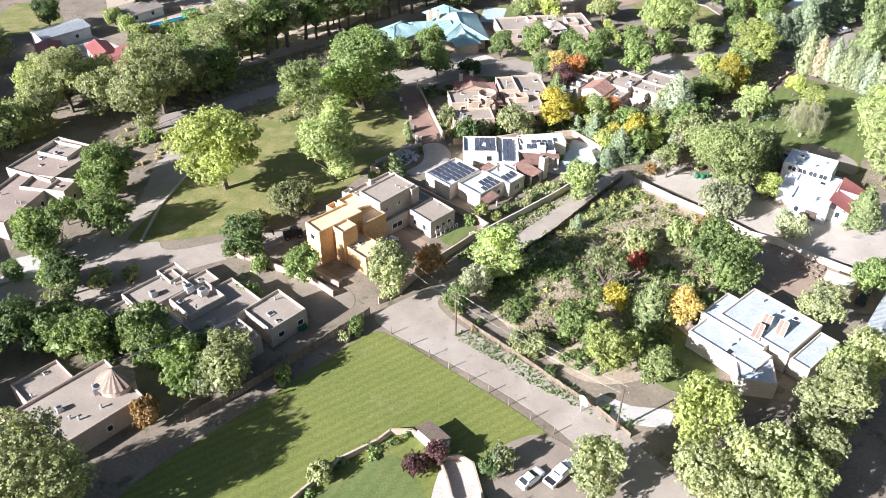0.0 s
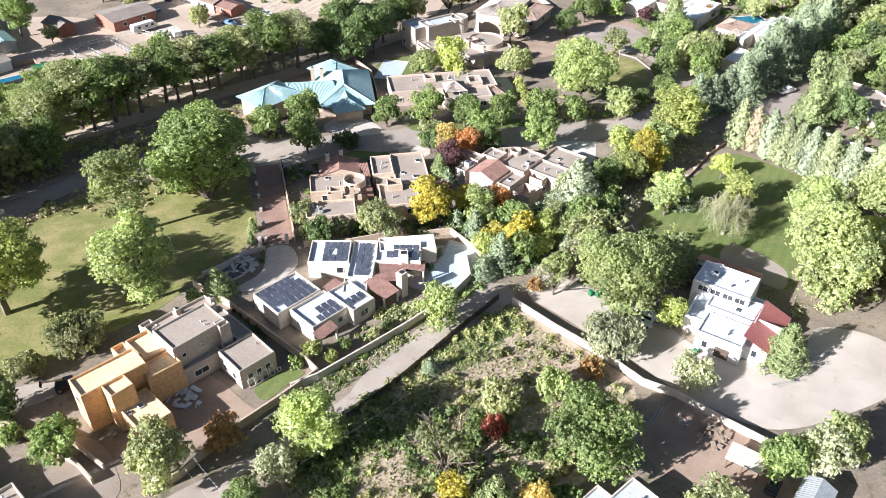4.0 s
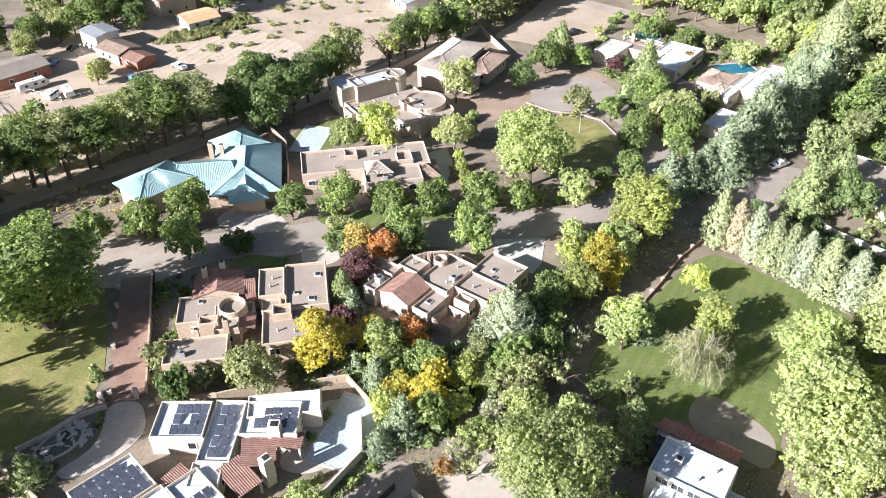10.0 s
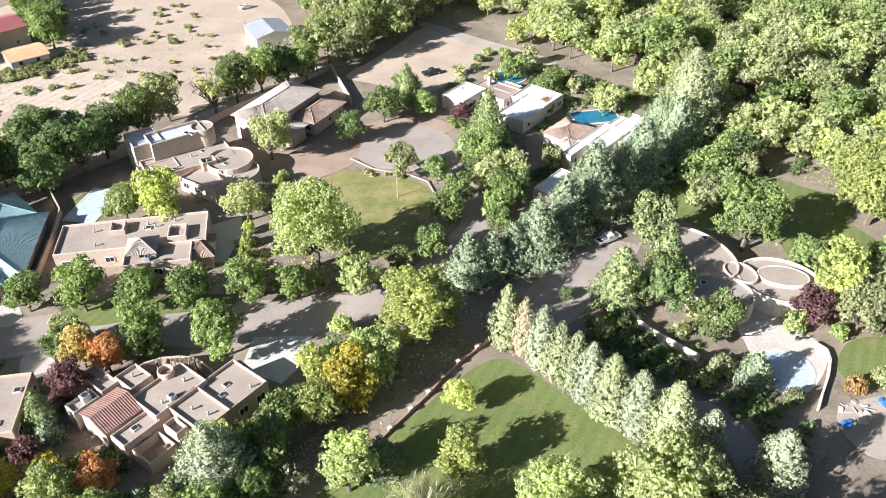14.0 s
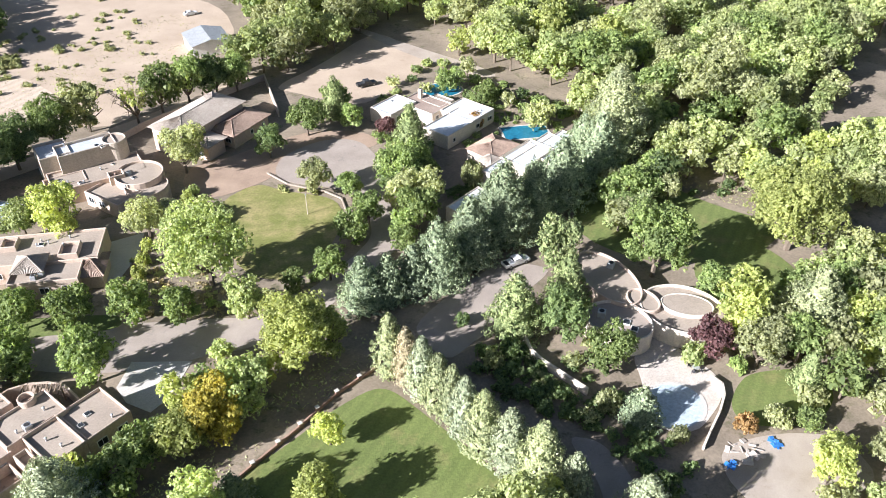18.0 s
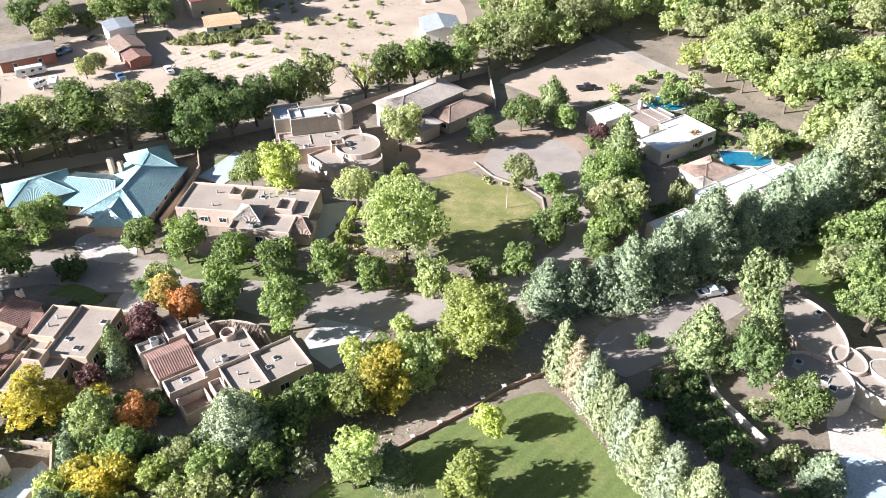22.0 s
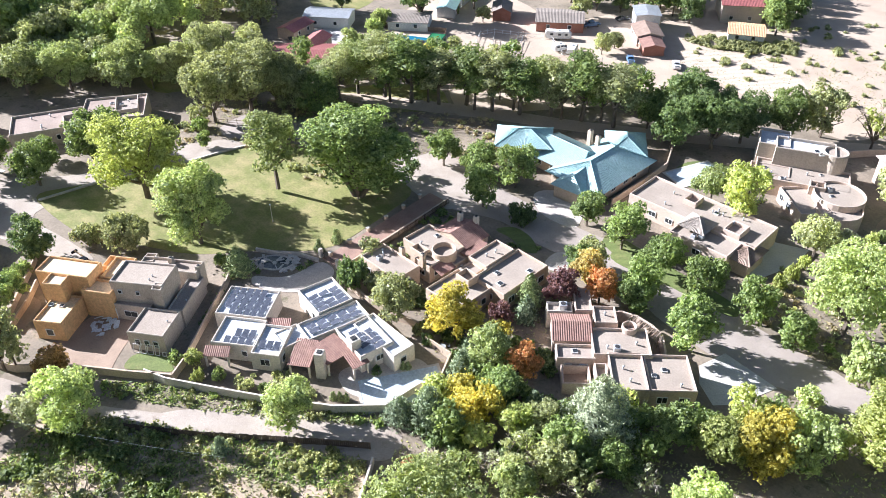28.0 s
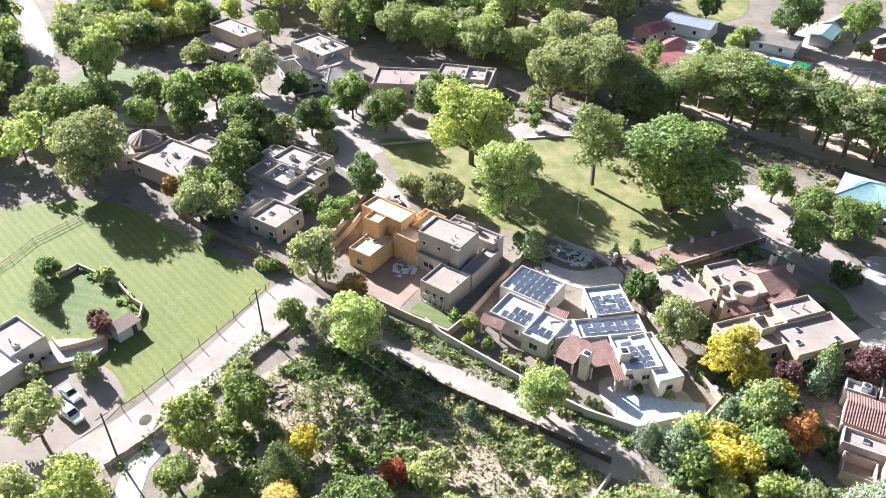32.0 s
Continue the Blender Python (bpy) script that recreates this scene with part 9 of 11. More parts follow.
tree(30.0, 151.0, 0.6, 1.8, "cone", NEEDLE, "green conifer on a house patio", "conifer", "conifer")
tree(29.3, 150.2, 0.6, 1.8, "cone", NEEDLE, "green conifer on a house patio", "conifer", "conifer")
tree(6.9, 133.2, 1.3, 2.1, "low", LEAF, "green leafy shrub beside a house wall", "shrub", "shrub")
tree(12.5, 134.7, 1.2, 1.9, "low", LEAFYELLOWGREEN, "yellow-green leafy shrub beside a house wall", "shrub", "shrub")
tree(14.5, 137.6, 1.2, 2.0, "low", LEAF, "green leafy shrub beside a house wall", "shrub", "shrub")
tree(19.1, 140.4, 1.1, 1.8, "low", LEAFOLIVE, "olive grey-green leafy shrub beside a house wall", "shrub", "shrub")
tree(21.4, 142.2, 1.0, 1.6, "low", LEAFDARK, "dark green leafy shrub beside a house wall", "shrub", "shrub")
tree(28.8, 158.7, 0.9, 1.4, "low", LEAFDARK, "dark green leafy shrub beside a house wall", "shrub", "shrub")
tree(24.6, 169.6, 1.1, 1.8, "low", LEAFOLIVE, "olive grey-green leafy shrub beside a house wall", "shrub", "shrub")
tree(27.8, 169.6, 1.1, 1.8, "low", LEAFDARK, "dark green leafy shrub beside a house wall", "shrub", "shrub")
tree(0.4, 140.2, 0.5, 0.9, "low", LEAFDARK, "dark green leafy shrub along a yard wall", "shrub", "shrub")
tree(-0.7, 141.3, 0.5, 1.0, "low", LEAFDARK, "dark green leafy shrub along a yard wall", "shrub", "shrub")
tree(-1.6, 142.4, 0.5, 1.0, "low", LEAFDARK, "dark green leafy shrub along a yard wall", "shrub", "shrub")
tree(-3.1, 144.0, 0.5, 1.0, "low", LEAFDARK, "dark green leafy shrub along a yard wall", "shrub", "shrub")
tree(-4.6, 145.7, 0.5, 1.0, "low", LEAFDARK, "dark green leafy shrub along a yard wall", "shrub", "shrub")
tree(-5.9, 147.0, 0.5, 1.0, "low", LEAFDARK, "dark green leafy shrub along a yard wall", "shrub", "shrub")
built(212, 277, 16, 34, 38)
built(181, 338, 14, 15, 0)
built(163, 361, 32, 14, 12)
zone("far_lawn", TURF, "green lawn behind woods", "lawn", 0.05, (142.5, 351), (153, 366), (178, 370), (185, 360), (160, 352))
zone("far_drive", DIRT_ROAD, "grey dirt drive among woods", "driveway", 0.05, (173, 337), (180, 343), (186, 345), (187, 330), (181, 331))
fence_run("rail_fence", "grey rail fence beside a far lawn", WOOD, 1.2, 2.4, (144, 368), (157, 352))
wood("east_woods", "dense green and yellow-green woods", (LEAFLIGHT, LEAFOLIVE, LEAF, LEAFPALE, LEAFLIGHT), 6.4, 3.4, 6.0, 3, "round", (91.7, 365.3), (120.8, 352), (129.5, 323), (146.8, 309.4), (161.5, 300.2), (157.9, 274.4), (164.2, 262.5), (191.9, 268.4), (191.1, 289.4), (226.5, 327.4), (262, 358.6), (273.5, 427.4), (187.1, 423.3), (101.1, 419.1))
wood("east_woods", "dense light green woods", (LEAFPALE, LEAFLIGHT, LEAFOLIVE, LEAFYELLOWGREEN), 8.0, 3.4, 6.0, 5, "tall", (117, 334.4), (136.2, 327.2), (152.8, 309.7), (160.7, 303.4), (169.5, 297.4), (186.6, 283.6), (194.6, 276), (216.6, 302.7), (234.9, 348.3), (191.2, 355.3), (139.2, 362.5))
wood("ditch_woods", "tall green trees along a ditch", (LEAF, LEAFOLIVE, LEAFLIGHT, LEAF), 6.6, 3.8, 6.4, 8, "tall", (44, 376), (62, 378), (84, 372), (92, 360), (85, 341.3), (74, 326), (60, 316), (53, 321), (62, 334), (58, 350))
# both west woods: lighter leaf materials imitate haze over the distance
wood("west_woods", "mixed green woods behind houses", (LEAFOLIVE, LEAFLIGHT, LEAF, LEAFPALE,), 9.4, 4.2, 8.1, 9, "round", (-158.5, 92.8), (-133.6, 116), (-121.1, 132.4), (-108.2, 164.7), (-142.8, 172.4), (-179.6, 167.9), (-201.5, 91.8))
wood("west_woods", "olive green woods behind paddocks", (LEAFOLIVE, LEAFPALE, LEAFLIGHT,), 9.6, 4.4, 7.8, 10, "round", (-171.9, 150), (-117.9, 145.4), (-115.3, 159.5), (-120.5, 177.3), (-135.2, 193.7), (-121.4, 210.1), (-139.9, 227.6), (-189.6, 225.4), (-231.1, 176.2))
wood("edge_woods", "olive green trees behind a dirt yard", (LEAFOLIVE, LEAFLIGHT,), 6.6, 4.7, 7.8, 12, "round", (128.5, 166.5), (133.5, 164), (124.7, 139.1), (112.1, 136.8), (115.2, 150.6), (117.2, 163.4))
wood("street_woods", "dark green trees along a far street", (LEAFDARK, LEAF, LEAFLIGHT,), 6.6, 4.0, 6.5, 14, "round", (-155.5, 3.6), (-151.7, 23), (-115.5, 33), (-81.9, 32.8), (-84.5, 19))

# ---- walls, fences and small things ----
wall_run("lot_wall", "pale stucco boundary wall round a weedy lot", CREAM, 1.5, 0.3, (43.8, 148.5), (50.6, 141.2), (57.5, 134.6), (62.8, 128.2), (67.8, 125.4), (73.7, 119.7), (79.7, 114.7), category="wall")
wall_run("garden_wall", "pale stucco garden wall along the lane", CREAM, 1.6, 0.3, (6.7, 128.1), (10.6, 130.2), (17.2, 135.7), (24.9, 142.3), (31.8, 148.9), (36.4, 155.4), (35.8, 162.5), category="wall")
wall_run("yard_wall", "tan stucco yard wall", ADOBE, 1.6, 0.3, (-14.6, 154.2), (-7, 148.3), (0.8, 141), (8.1, 134.2), (10.5, 131.3), (5.5, 125.9), (0.1, 120.5), (-4.5, 114.9), (-6.8, 111.4), (-10.4, 108.5), category="wall")
wall_run("yard_wall", "tan stucco wall beside a driveway", ADOBE, 1.4, 0.3, (-28.6, 120), (-23.6, 117.2), (-18.1, 113), category="wall")
wall_run("yard_wall", "tan stucco wall beside a driveway", ADOBE, 1.4, 0.3, (-38.8, 122.6), (-35.8, 121.4), (-29.3, 117.8), (-22.4, 113.9), (-18.9, 110.6), category="wall")
fence_run("board_fence", "dark board fence along the lane", DARKWOOD, 1.5, 0.3, (16, 121.7), (23.7, 129.5), (30.8, 137.8), (36.9, 144.8), (41.3, 149.6), board=0.28)
fence_run("stake_fence", "grey weathered stake fence beside a field", WOOD, 1.7, 0.3, (-11.9, 105.7), (-16.9, 100.8), (-22.1, 95.6), (-26.6, 91.3), (-30.9, 87.2), (-38.4, 81.2), board=0.27)
fence_run("brush_fence", "low weathered brush fence along the lane", WOOD, 1, 0.26, (2.7, 105.6), (7.5, 100.6), (13.8, 94.4), (20.4, 87.3), (24.3, 83.5), (28.8, 77.6), board=0.23)
wall_run("garden_wall", "tan stucco garden wall with curves", ADOBE, 1.1, 0.35, (-19, 62.1), (-21.7, 64.9), (-19.2, 67.9), (-16.3, 71), (-14.2, 73.5), (-8.9, 76.8), (-7.1, 78.6), (-3.9, 78.6), (-2, 77.1), (0.3, 74), category="wall")
wall_run("garden_wall", "tan stucco patio wall", ADOBE, 1.1, 0.3, (-0.7, 64.5), (2, 66.4), (1.3, 69.9), (0.2, 73.5), (3.2, 73.9), (5.1, 72.4), (6.6, 64.6), category="wall")
fence_run("wire_fence", "thin wooden posts of a wire fence along a field", WOOD, 1.6, 0, (-7.9, 100.5), (-1.3, 94.9), (5.1, 89.4), (11.1, 84.1), (17.5, 78.4), posts=3.4, rails=False)
fence_run("rail_fence", "grey wooden rail fence beside a field", WOOD, 1.2, 0, (-20.5, 46.8), (-26.4, 51.4), (-32, 54.4), (-38.7, 61.9), (-47.5, 68.6))
wall_run("low_wall", "low tan stone kerb wall round the circle lawn", ROOFTAN, 0.35, 0.3, (72.2, 268.1), (77.5, 263.4), (86.1, 260.3), (89.9, 257.5), (92.2, 249.5), category="wall")
wall_run("low_wall", "low tan stone edge of the park grass", FLAGSTONE, 0.4, 0.5, (-58.8, 127.9), (-58.6, 140.3), (-55.5, 155), (-54.9, 169.2), (-54.1, 174.7), category="wall")
wall_run("low_wall", "curved pale stucco drive wall", CREAM, 1.5, 0.45, (125.2, 212.6), (125.9, 209.2), (127.6, 206.7), (129.7, 204.6), (131.7, 202.5), (133.8, 200.4), category="wall")
wall_run("low_wall", "curved pale stucco pool wall", CREAM, 1, 0.35, (154.5, 203.4), (155.8, 201.7), (155.4, 199.3), (153.6, 195.8), (151, 191.9), (149.4, 189.3), category="wall")
wall_run("low_wall", "low brown wall along a shaded path", BRICKRED, 0.6, 0.3, (81.6, 184.4), (83.5, 186.8), (86.6, 190.6), (89.4, 194), (91.6, 197.2), (94.3, 200.6), (97.6, 203.9), (101.5, 207.5), category="wall")
pillar(83.5, 186.8, 35, BRICKRED)
pillar(86.6, 190.6, 35, BRICKRED)
pillar(89.4, 194, 35, BRICKRED)
pillar(91.6, 197.2, 35, BRICKRED)
pillar(94.3, 200.6, 35, BRICKRED)
pillar(97.6, 203.9, 35, BRICKRED)
fence_run("rail_fence", "grey wooden rail fence along a ditch", WOOD, 1.3, 0, (-74.6, 168.5), (-62.6, 180.8), (-48.6, 196.3), (-37.5, 209.4), (-25.3, 224.6))
fence_run("rail_fence", "grey wooden rail fence along a ditch", WOOD, 1.3, 0, (-93.3, 189.7), (-76.5, 198.5), (-50.9, 210.4), (-27.1, 226))
wall_run("boundary_wall", "tan stucco wall between two houses", ADOBE, 1.6, 0.3, (8.4, 254.3), (13.1, 246.9), (15, 236.3), (16.4, 225.8), category="wall")
wall_run("boundary_wall", "brown stucco wall behind a house", GREYADOBE, 1.8, 0.3, (32.1, 279), (38.2, 290), (48.2, 301.6), (63.2, 318.1), (70.5, 296.1), category="wall")
wall_run("boundary_wall", "tan stucco garden wall", ADOBE, 1.5, 0.3, (27.5, 169.4), (33.2, 170.4), (36.8, 165.5), (38.8, 162.3), category="wall")
wall_run("boundary_wall", "tan stucco garden wall beside a house", ADOBE, 1.6, 0.3, (4.2, 166.3), (13.3, 166.9), (19.9, 168.8), (23.8, 170.4), category="wall")
wall_run("curved_court_wall", "curved tan stucco court wall beside a house", PINKADOBE, 2.4, 0.35, (42.4, 198.6), (43.5, 200), (46, 201.2), (49.1, 201.5), (51.8, 200.9), (54.5, 198.6), (55.4, 197.6))
wall_run("garden_wall", "tan stucco wall along a red brick drive", ADOBE, 1.4, 0.28, (-4.9, 197.6), (-1.5, 183.4), (2.0, 168.6))
for k in range(6):
    pillar(-10.4 + k * 1.32, 194.6 - k * 5.2, 13, ADOBE, 0.9, 0.6)
wall_run("pond_wall", "tan stone pond wall", FLAGSTONE, 0.8, 0.4, (-13.8, 157.7), (-10.6, 160.2), (-7.6, 163.6), (-3.6, 165.7), category="wall")
fence_run("path_fence", "dark metal fence beside a brick path", DARKWOOD, 1.5, 0.2, (-4.9, 198.4), (-1.6, 185.3), (1.3, 173), board=0.03)
fence_run("corral", "white wooden rail pen in a dirt yard", WHITE, 1.4, 0, (-63.1, 249), (-75.7, 263.1), (-74.3, 267.7), (-59.6, 278.1), (-48.8, 272.5), (-38.3, 278.5))
fence_run("corral", "pale metal pipe rail pen in a yard", GREYMETAL, 1.4, 0, (-72.9, 266.5), (-59, 253.8), (-53.2, 256.4), (-65.6, 269.5), (-64.5, 270.8), (-52.2, 255.6))
pool_canopy = thing("canopy", -77.9, 248, 0, "green canvas canopy beside a pool", "canopy")
pool("pool", "covered swimming pool with a pale blue-grey cover", 33.9, 160.2, 6.6, 3.4, 68.8092, POOLCOVER, True)
pool("pool", "round blue swimming pool beside a white house", 112.1, 311.3, 5.6, 4.0, 10, WATER)
pool("pool", "small dark blue swimming pool", 132.5, 287.4, 5.6, 3.2, 10, WATER, True)
pool("pool", "covered pool with a pale blue cover", 18.7, 250.3, 6.0, 3.2, 78.0247, POOLCOVER, True)
pool("pool", "round pool with a pale blue-grey cover", 147.2, 197.8, 5.0, 4.4, 40, POOLCOVER)
pool("pool", "bright blue pool in a fenced yard", -85.9, 243, 8.5, 3.0, 36.7068, WATER, True)
fence_run("board_fence", "grey board fence round a pool yard", WOOD, 1.6, 0.3, (-89.3, 234.2), (-98.8, 242.2), (-83.5, 255.7), (-75.8, 248.5), (-89.3, 234.2), board=0.27)
block(pool_canopy, -77.9, 248, 4.5, 4, 36.7068, 2.6, GREENBIN, GREENBIN, 0.1)
pool("pond", "dark garden pond with pale stones", -8.3, 158.8, 3.4, 2.0, 48, POND, False, FLAGSTONE)
rubble("pond_stones", "pale grey boulders round a dark garden pond", -6.4, 160.6, 2.6, CONCRETE, 61, 30)
rubble("pond_stones", "pale grey boulders round a dark garden pond", -10.2, 156.4, 1.9, FLAGSTONE, 62, 22)
bushes("pond_plants", "dark water plants and shrubs round a pond", LEAFDARK, 1.3, 0.3, 0.8, 63, (-13.2, 156.6), (-7.6, 163.2), (-3.6, 164.6), (-3.4, 160.5), (-7.2, 154.6), (-12.8, 154.6))
panels(solar_house, 3.6, 148.2, 9.3, 7.5, 44, 2.92, 6, 4, 0.1, 0, 1.3, 1.72, ((0, 0), (5, 3)))
panels(solar_house, 10.1, 160, 7.7, 6.9, -1, 3.01, 4, 3, 1.2, 0, skip=((1, 1),))
panels(solar_house, 16.4, 158, 4.8, 11.5, -3, 2.74, 2, 5, 0, 0)
panels(solar_house, 23, 160, 8.5, 6.3, -1, 2.92, 5, 2, 0.8, 0, skip=((0, 1), (4, 0)))
panels(solar_house, 10.5, 142.9, 7.5, 4, 44, 2.85, 4, 2, 0.6, 0, skip=((0, 1),))
panels(solar_house, 15.7, 146.4, 4.9, 5, 44, 2.9, 3, 1, 0, 0)
shed_roof(solar_house, 20.1, 150.2, 3.8, 5.6, 44, 2.4, 3.1, CLAY)
porch_posts(solar_house, 20.1, 150.2, 3.2, 5, 44, 2.4)
shed_roof(solar_house, 22.1, 154.2, 5.1, 4.8, 97, 2.5, 3.1, CLAY)
porch_posts(solar_house, 22.1, 154.2, 4.5, 4.2, 97, 2.5)
shed_roof(solar_house, 25.8, 156.5, 3.1, 4.4, 87, 2.4, 3, CLAY)
porch_posts(solar_house, 25.8, 156.5, 2.5, 3.8, 87, 2.4)
shed_roof(solar_house, 11.2, 139, 4.3, 1.9, 51, 2.3, 2.9, CLAY)
porch_posts(solar_house, 11.2, 139, 3.7, 1.3, 51, 2.3)
shed_roof(solar_house, 11.5, 149.9, 4.5, 2.9, 53, 2.4, 3, CLAY)
porch_posts(solar_house, 11.5, 149.9, 3.9, 2.3, 53, 2.4)
chimney(solar_house, 23.8, 151.3, 0, 4.9, 1.5, 44.3812, CREAM)
chimney(solar_house, 24, 157.5, 2, 4.6, 1.8, -1.29312, CREAM)
for spots, z, w, t in (((0.16, 0.5), 4.7, 0.8, 0.8), ((0.7,), 1.2, 1.0, 1.1)):
    on_side(orange_house, (-9.8, 135.2, 9.7, 6.2, 45), 0, spots, z, w, t)
on_side(orange_house, (-9.0, 131.6, 8.6, 2.2, 42), 0, (0.55,), 0.9, 2.6, 1.2)
on_side(orange_house, (-9.0, 131.6, 8.6, 2.2, 42), 0, (0.16,), 0.1, 1.1, 2.1, "door")
on_side(orange_house, (-0.9, 133, 6.6, 6.5, 43), 0, (0.25, 0.5, 0.75), 1.0, 1.0, 1.3)
on_side(orange_house, (-0.9, 133, 6.6, 6.5, 43), 3, (0.3, 0.72), 1.0, 1.0, 1.2)
on_side(orange_house, (-19.6, 125.1, 10.2, 4.6, 42), 3, (0.5,), 4.5, 1.2, 1.2)
on_side(orange_house, (-13.9, 120.9, 5.2, 7.4, 45), 0, (0.5,), 1.0, 1.4, 1.3)
on_side(orange_house, (-11.0, 142.8, 5.7, 3.5, 44), 2, (0.5,), 1.1, 1.3, 1.3)
on_side(solar_house, (10.1, 160, 7.7, 6.9, -1), 0, (0.77,), 1.1, 1.3, 1.3)
on_side(solar_house, (16.4, 158, 4.8, 11.5, -3), 1, (0.15,), 1.1, 1.3, 1.3)
on_side(solar_house, (23, 160, 8.5, 6.3, -1), 0, (0.21, 0.72,), 1.1, 1.7, 1.3)
on_side(solar_house, (23, 160, 8.5, 6.3, -1), 1, (0.57,), 1.1, 1.7, 1.1)
on_side(solar_house, (24.6, 162.8, 10.8, 4.4, 6), 1, (0.44,), 1.1, 1.3, 1.1)
on_side(solar_house, (9.6, 143.8, 7.5, 6.6, 44), 0, (0.76,), 1.1, 1, 1.1)
on_side(solar_house, (14.9, 147.2, 4.9, 7.2, 44), 0, (0.48,), 1.1, 1.7, 1.3)
on_side(solar_house, (14.9, 147.2, 4.9, 7.2, 44), 1, (0.22,), 1.1, 1.3, 1.3)
on_side(solar_house, (15.5, 150.3, 4.4, 4.3, -1), 1, (0.44,), 1.1, 1, 1.3)
on_side(tan_house, (8.9, 174.4, 10.1, 5.8, 8), 0, (0.22, 0.72,), 1.1, 1.3, 1.1)
on_side(tan_house, (8.9, 174.4, 10.1, 5.8, 8), 1, (0.49,), 1.1, 1, 1.3)
on_side(tan_house, (8.6, 184.9, 10.3, 7, 8), 0, (0.29,), 1.1, 1.3, 1.3)
on_side(tan_house, (12.7, 180.3, 2.8, 4, 98), 0, (0.57,), 1.1, 1, 1.1)
on_side(tan_house, (12.7, 180.3, 2.8, 4, 98), 3, (0.50,), 1.1, 1.7, 1.3)
on_side(tan_house, (13, 184.9, 3, 6.6, 98), 0, (0.43,), 1.1, 1.3, 1.1)
on_side(tan_house, (22.7, 180, 8.2, 8.4, 8), 0, (0.24, 0.73,), 1.1, 1.7, 1.3)
on_side(tan_house, (22.7, 180, 8.2, 8.4, 8), 1, (0.3, 0.75), 1.1, 1.3, 1.3)
on_side(tan_house, (24.7, 190.6, 7.4, 12.2, 8), 0, (0.53,), 1.1, 1.7, 1.3)
on_side(tan_house, (24.7, 190.6, 7.4, 12.2, 8), 1, (0.16, 0.51, 0.83,), 1.1, 1.7, 1.3)
on_side(tan_house, (9.2, 191, 5.9, 8.4, 98), 0, (0.58,), 1.1, 1.7, 1.1)
on_side(long_house, (59.2, 193.8, 7.2, 8, 51), 0, (0.28, 0.75,), 1.1, 1.7, 1.3)
on_side(long_house, (59.2, 193.8, 7.2, 8, 51), 1, (0.22, 0.76,), 1.1, 1.3, 1.3)
on_side(long_house, (55.2, 188.7, 5.5, 8.2, 51), 0, (0.52,), 1.1, 1.7, 1.3)
on_side(long_house, (43.8, 195.2, 3.9, 4.4, 51), 0, (0.53,), 1.1, 1, 1.3)
on_side(long_house, (38.4, 195.2, 3, 6.2, 51), 1, (0.57,), 1.1, 1.7, 1.1)
on_side(long_house, (37.2, 190.9, 4.4, 2.6, 51), 0, (0.49,), 1.1, 1.7, 1.1)
on_side(long_house, (46.7, 185.6, 6.3, 3.4, 51), 0, (0.3, 0.7), 1.1, 1.3, 1.1)
on_side(long_house, (52.5, 185.6, 2, 3.2, 51), 0, (0.47,), 1.1, 1.7, 1.3)
on_side(grey_house, (-27.9, 102.9, 7.7, 7.6, 136), 0, (0.24, 0.75,), 1.1, 1, 1.3)
on_side(grey_house, (-27.9, 102.9, 7.7, 7.6, 136), 3, (0.26, 0.79,), 1.1, 1.3, 1.1)
on_side(grey_house, (-33.2, 97.2, 6.9, 4.5, 136), 0, (0.48,), 1.1, 1.7, 1.1)
on_side(grey_house, (-33.2, 97.2, 6.9, 4.5, 136), 3, (0.47,), 1.1, 1.7, 1.3)
on_side(grey_house, (-38.2, 103.7, 9.1, 13.1, 136), 0, (0.24, 0.75,), 1.1, 1.7, 1.3)
on_side(grey_house, (-38.2, 103.7, 9.1, 13.1, 136), 3, (0.16,), 1.1, 1.7, 1.3)
on_side(grey_house, (-46.7, 100.4, 6.9, 4.5, 136), 3, (0.50,), 1.1, 1.3, 1.1)
on_side(grey_house, (-49.4, 108.1, 7, 10.1, 136), 0, (0.44,), 1.1, 1.3, 1.1)
on_side(grey_house, (-49.4, 108.1, 7, 10.1, 136), 3, (0.77,), 1.1, 1, 1.3)
on_side(grey_house, (-53.4, 102, 6.8, 4.1, 136), 3, (0.46,), 1.1, 1, 1.1)
on_side(grey_house, (-48, 113.1, 4.8, 3.8, 136), 0, (0.50,), 1.1, 1.7, 1.3)
on_side(grey_house, (-42.5, 110.8, 4.3, 5.3, 136), 0, (0.52,), 1.1, 1.7, 1.1)
on_side(cone_house, (-54.5, 81.1, 11.6, 16.6, 137), 0, (0.15, 0.51,), 1.1, 1.3, 1.3)
on_side(cone_house, (-54.5, 81.1, 11.6, 16.6, 137), 3, (0.13, 0.63, 0.86,), 1.1, 1, 1.1)
on_side(cone_house, (-61.3, 86.5, 5.6, 7.5, 137), 0, (0.49,), 1.1, 1.7, 1.3)
on_side(cone_house, (-64.9, 69.1, 6.3, 13.1, 99), 0, (0.50,), 1.1, 1.7, 1.1)
on_side(cone_house, (-64.9, 69.1, 6.3, 13.1, 99), 3, (0.19, 0.51, 0.81,), 1.1, 1.7, 1.3)
on_side(white_roof_house, (56.3, 99, 12.9, 10.6, 130), 0, (0.17, 0.84,), 1.1, 1.3, 1.1)
on_side(white_roof_house, (52.1, 99.4, 11.9, 7.9, -50), 2, (0.81,), 1.1, 1.3, 1.3)
on_side(white_roof_house, (50.4, 88.3, 6, 5.5, -11), 1, (0.52,), 1.1, 1.7, 1.1)
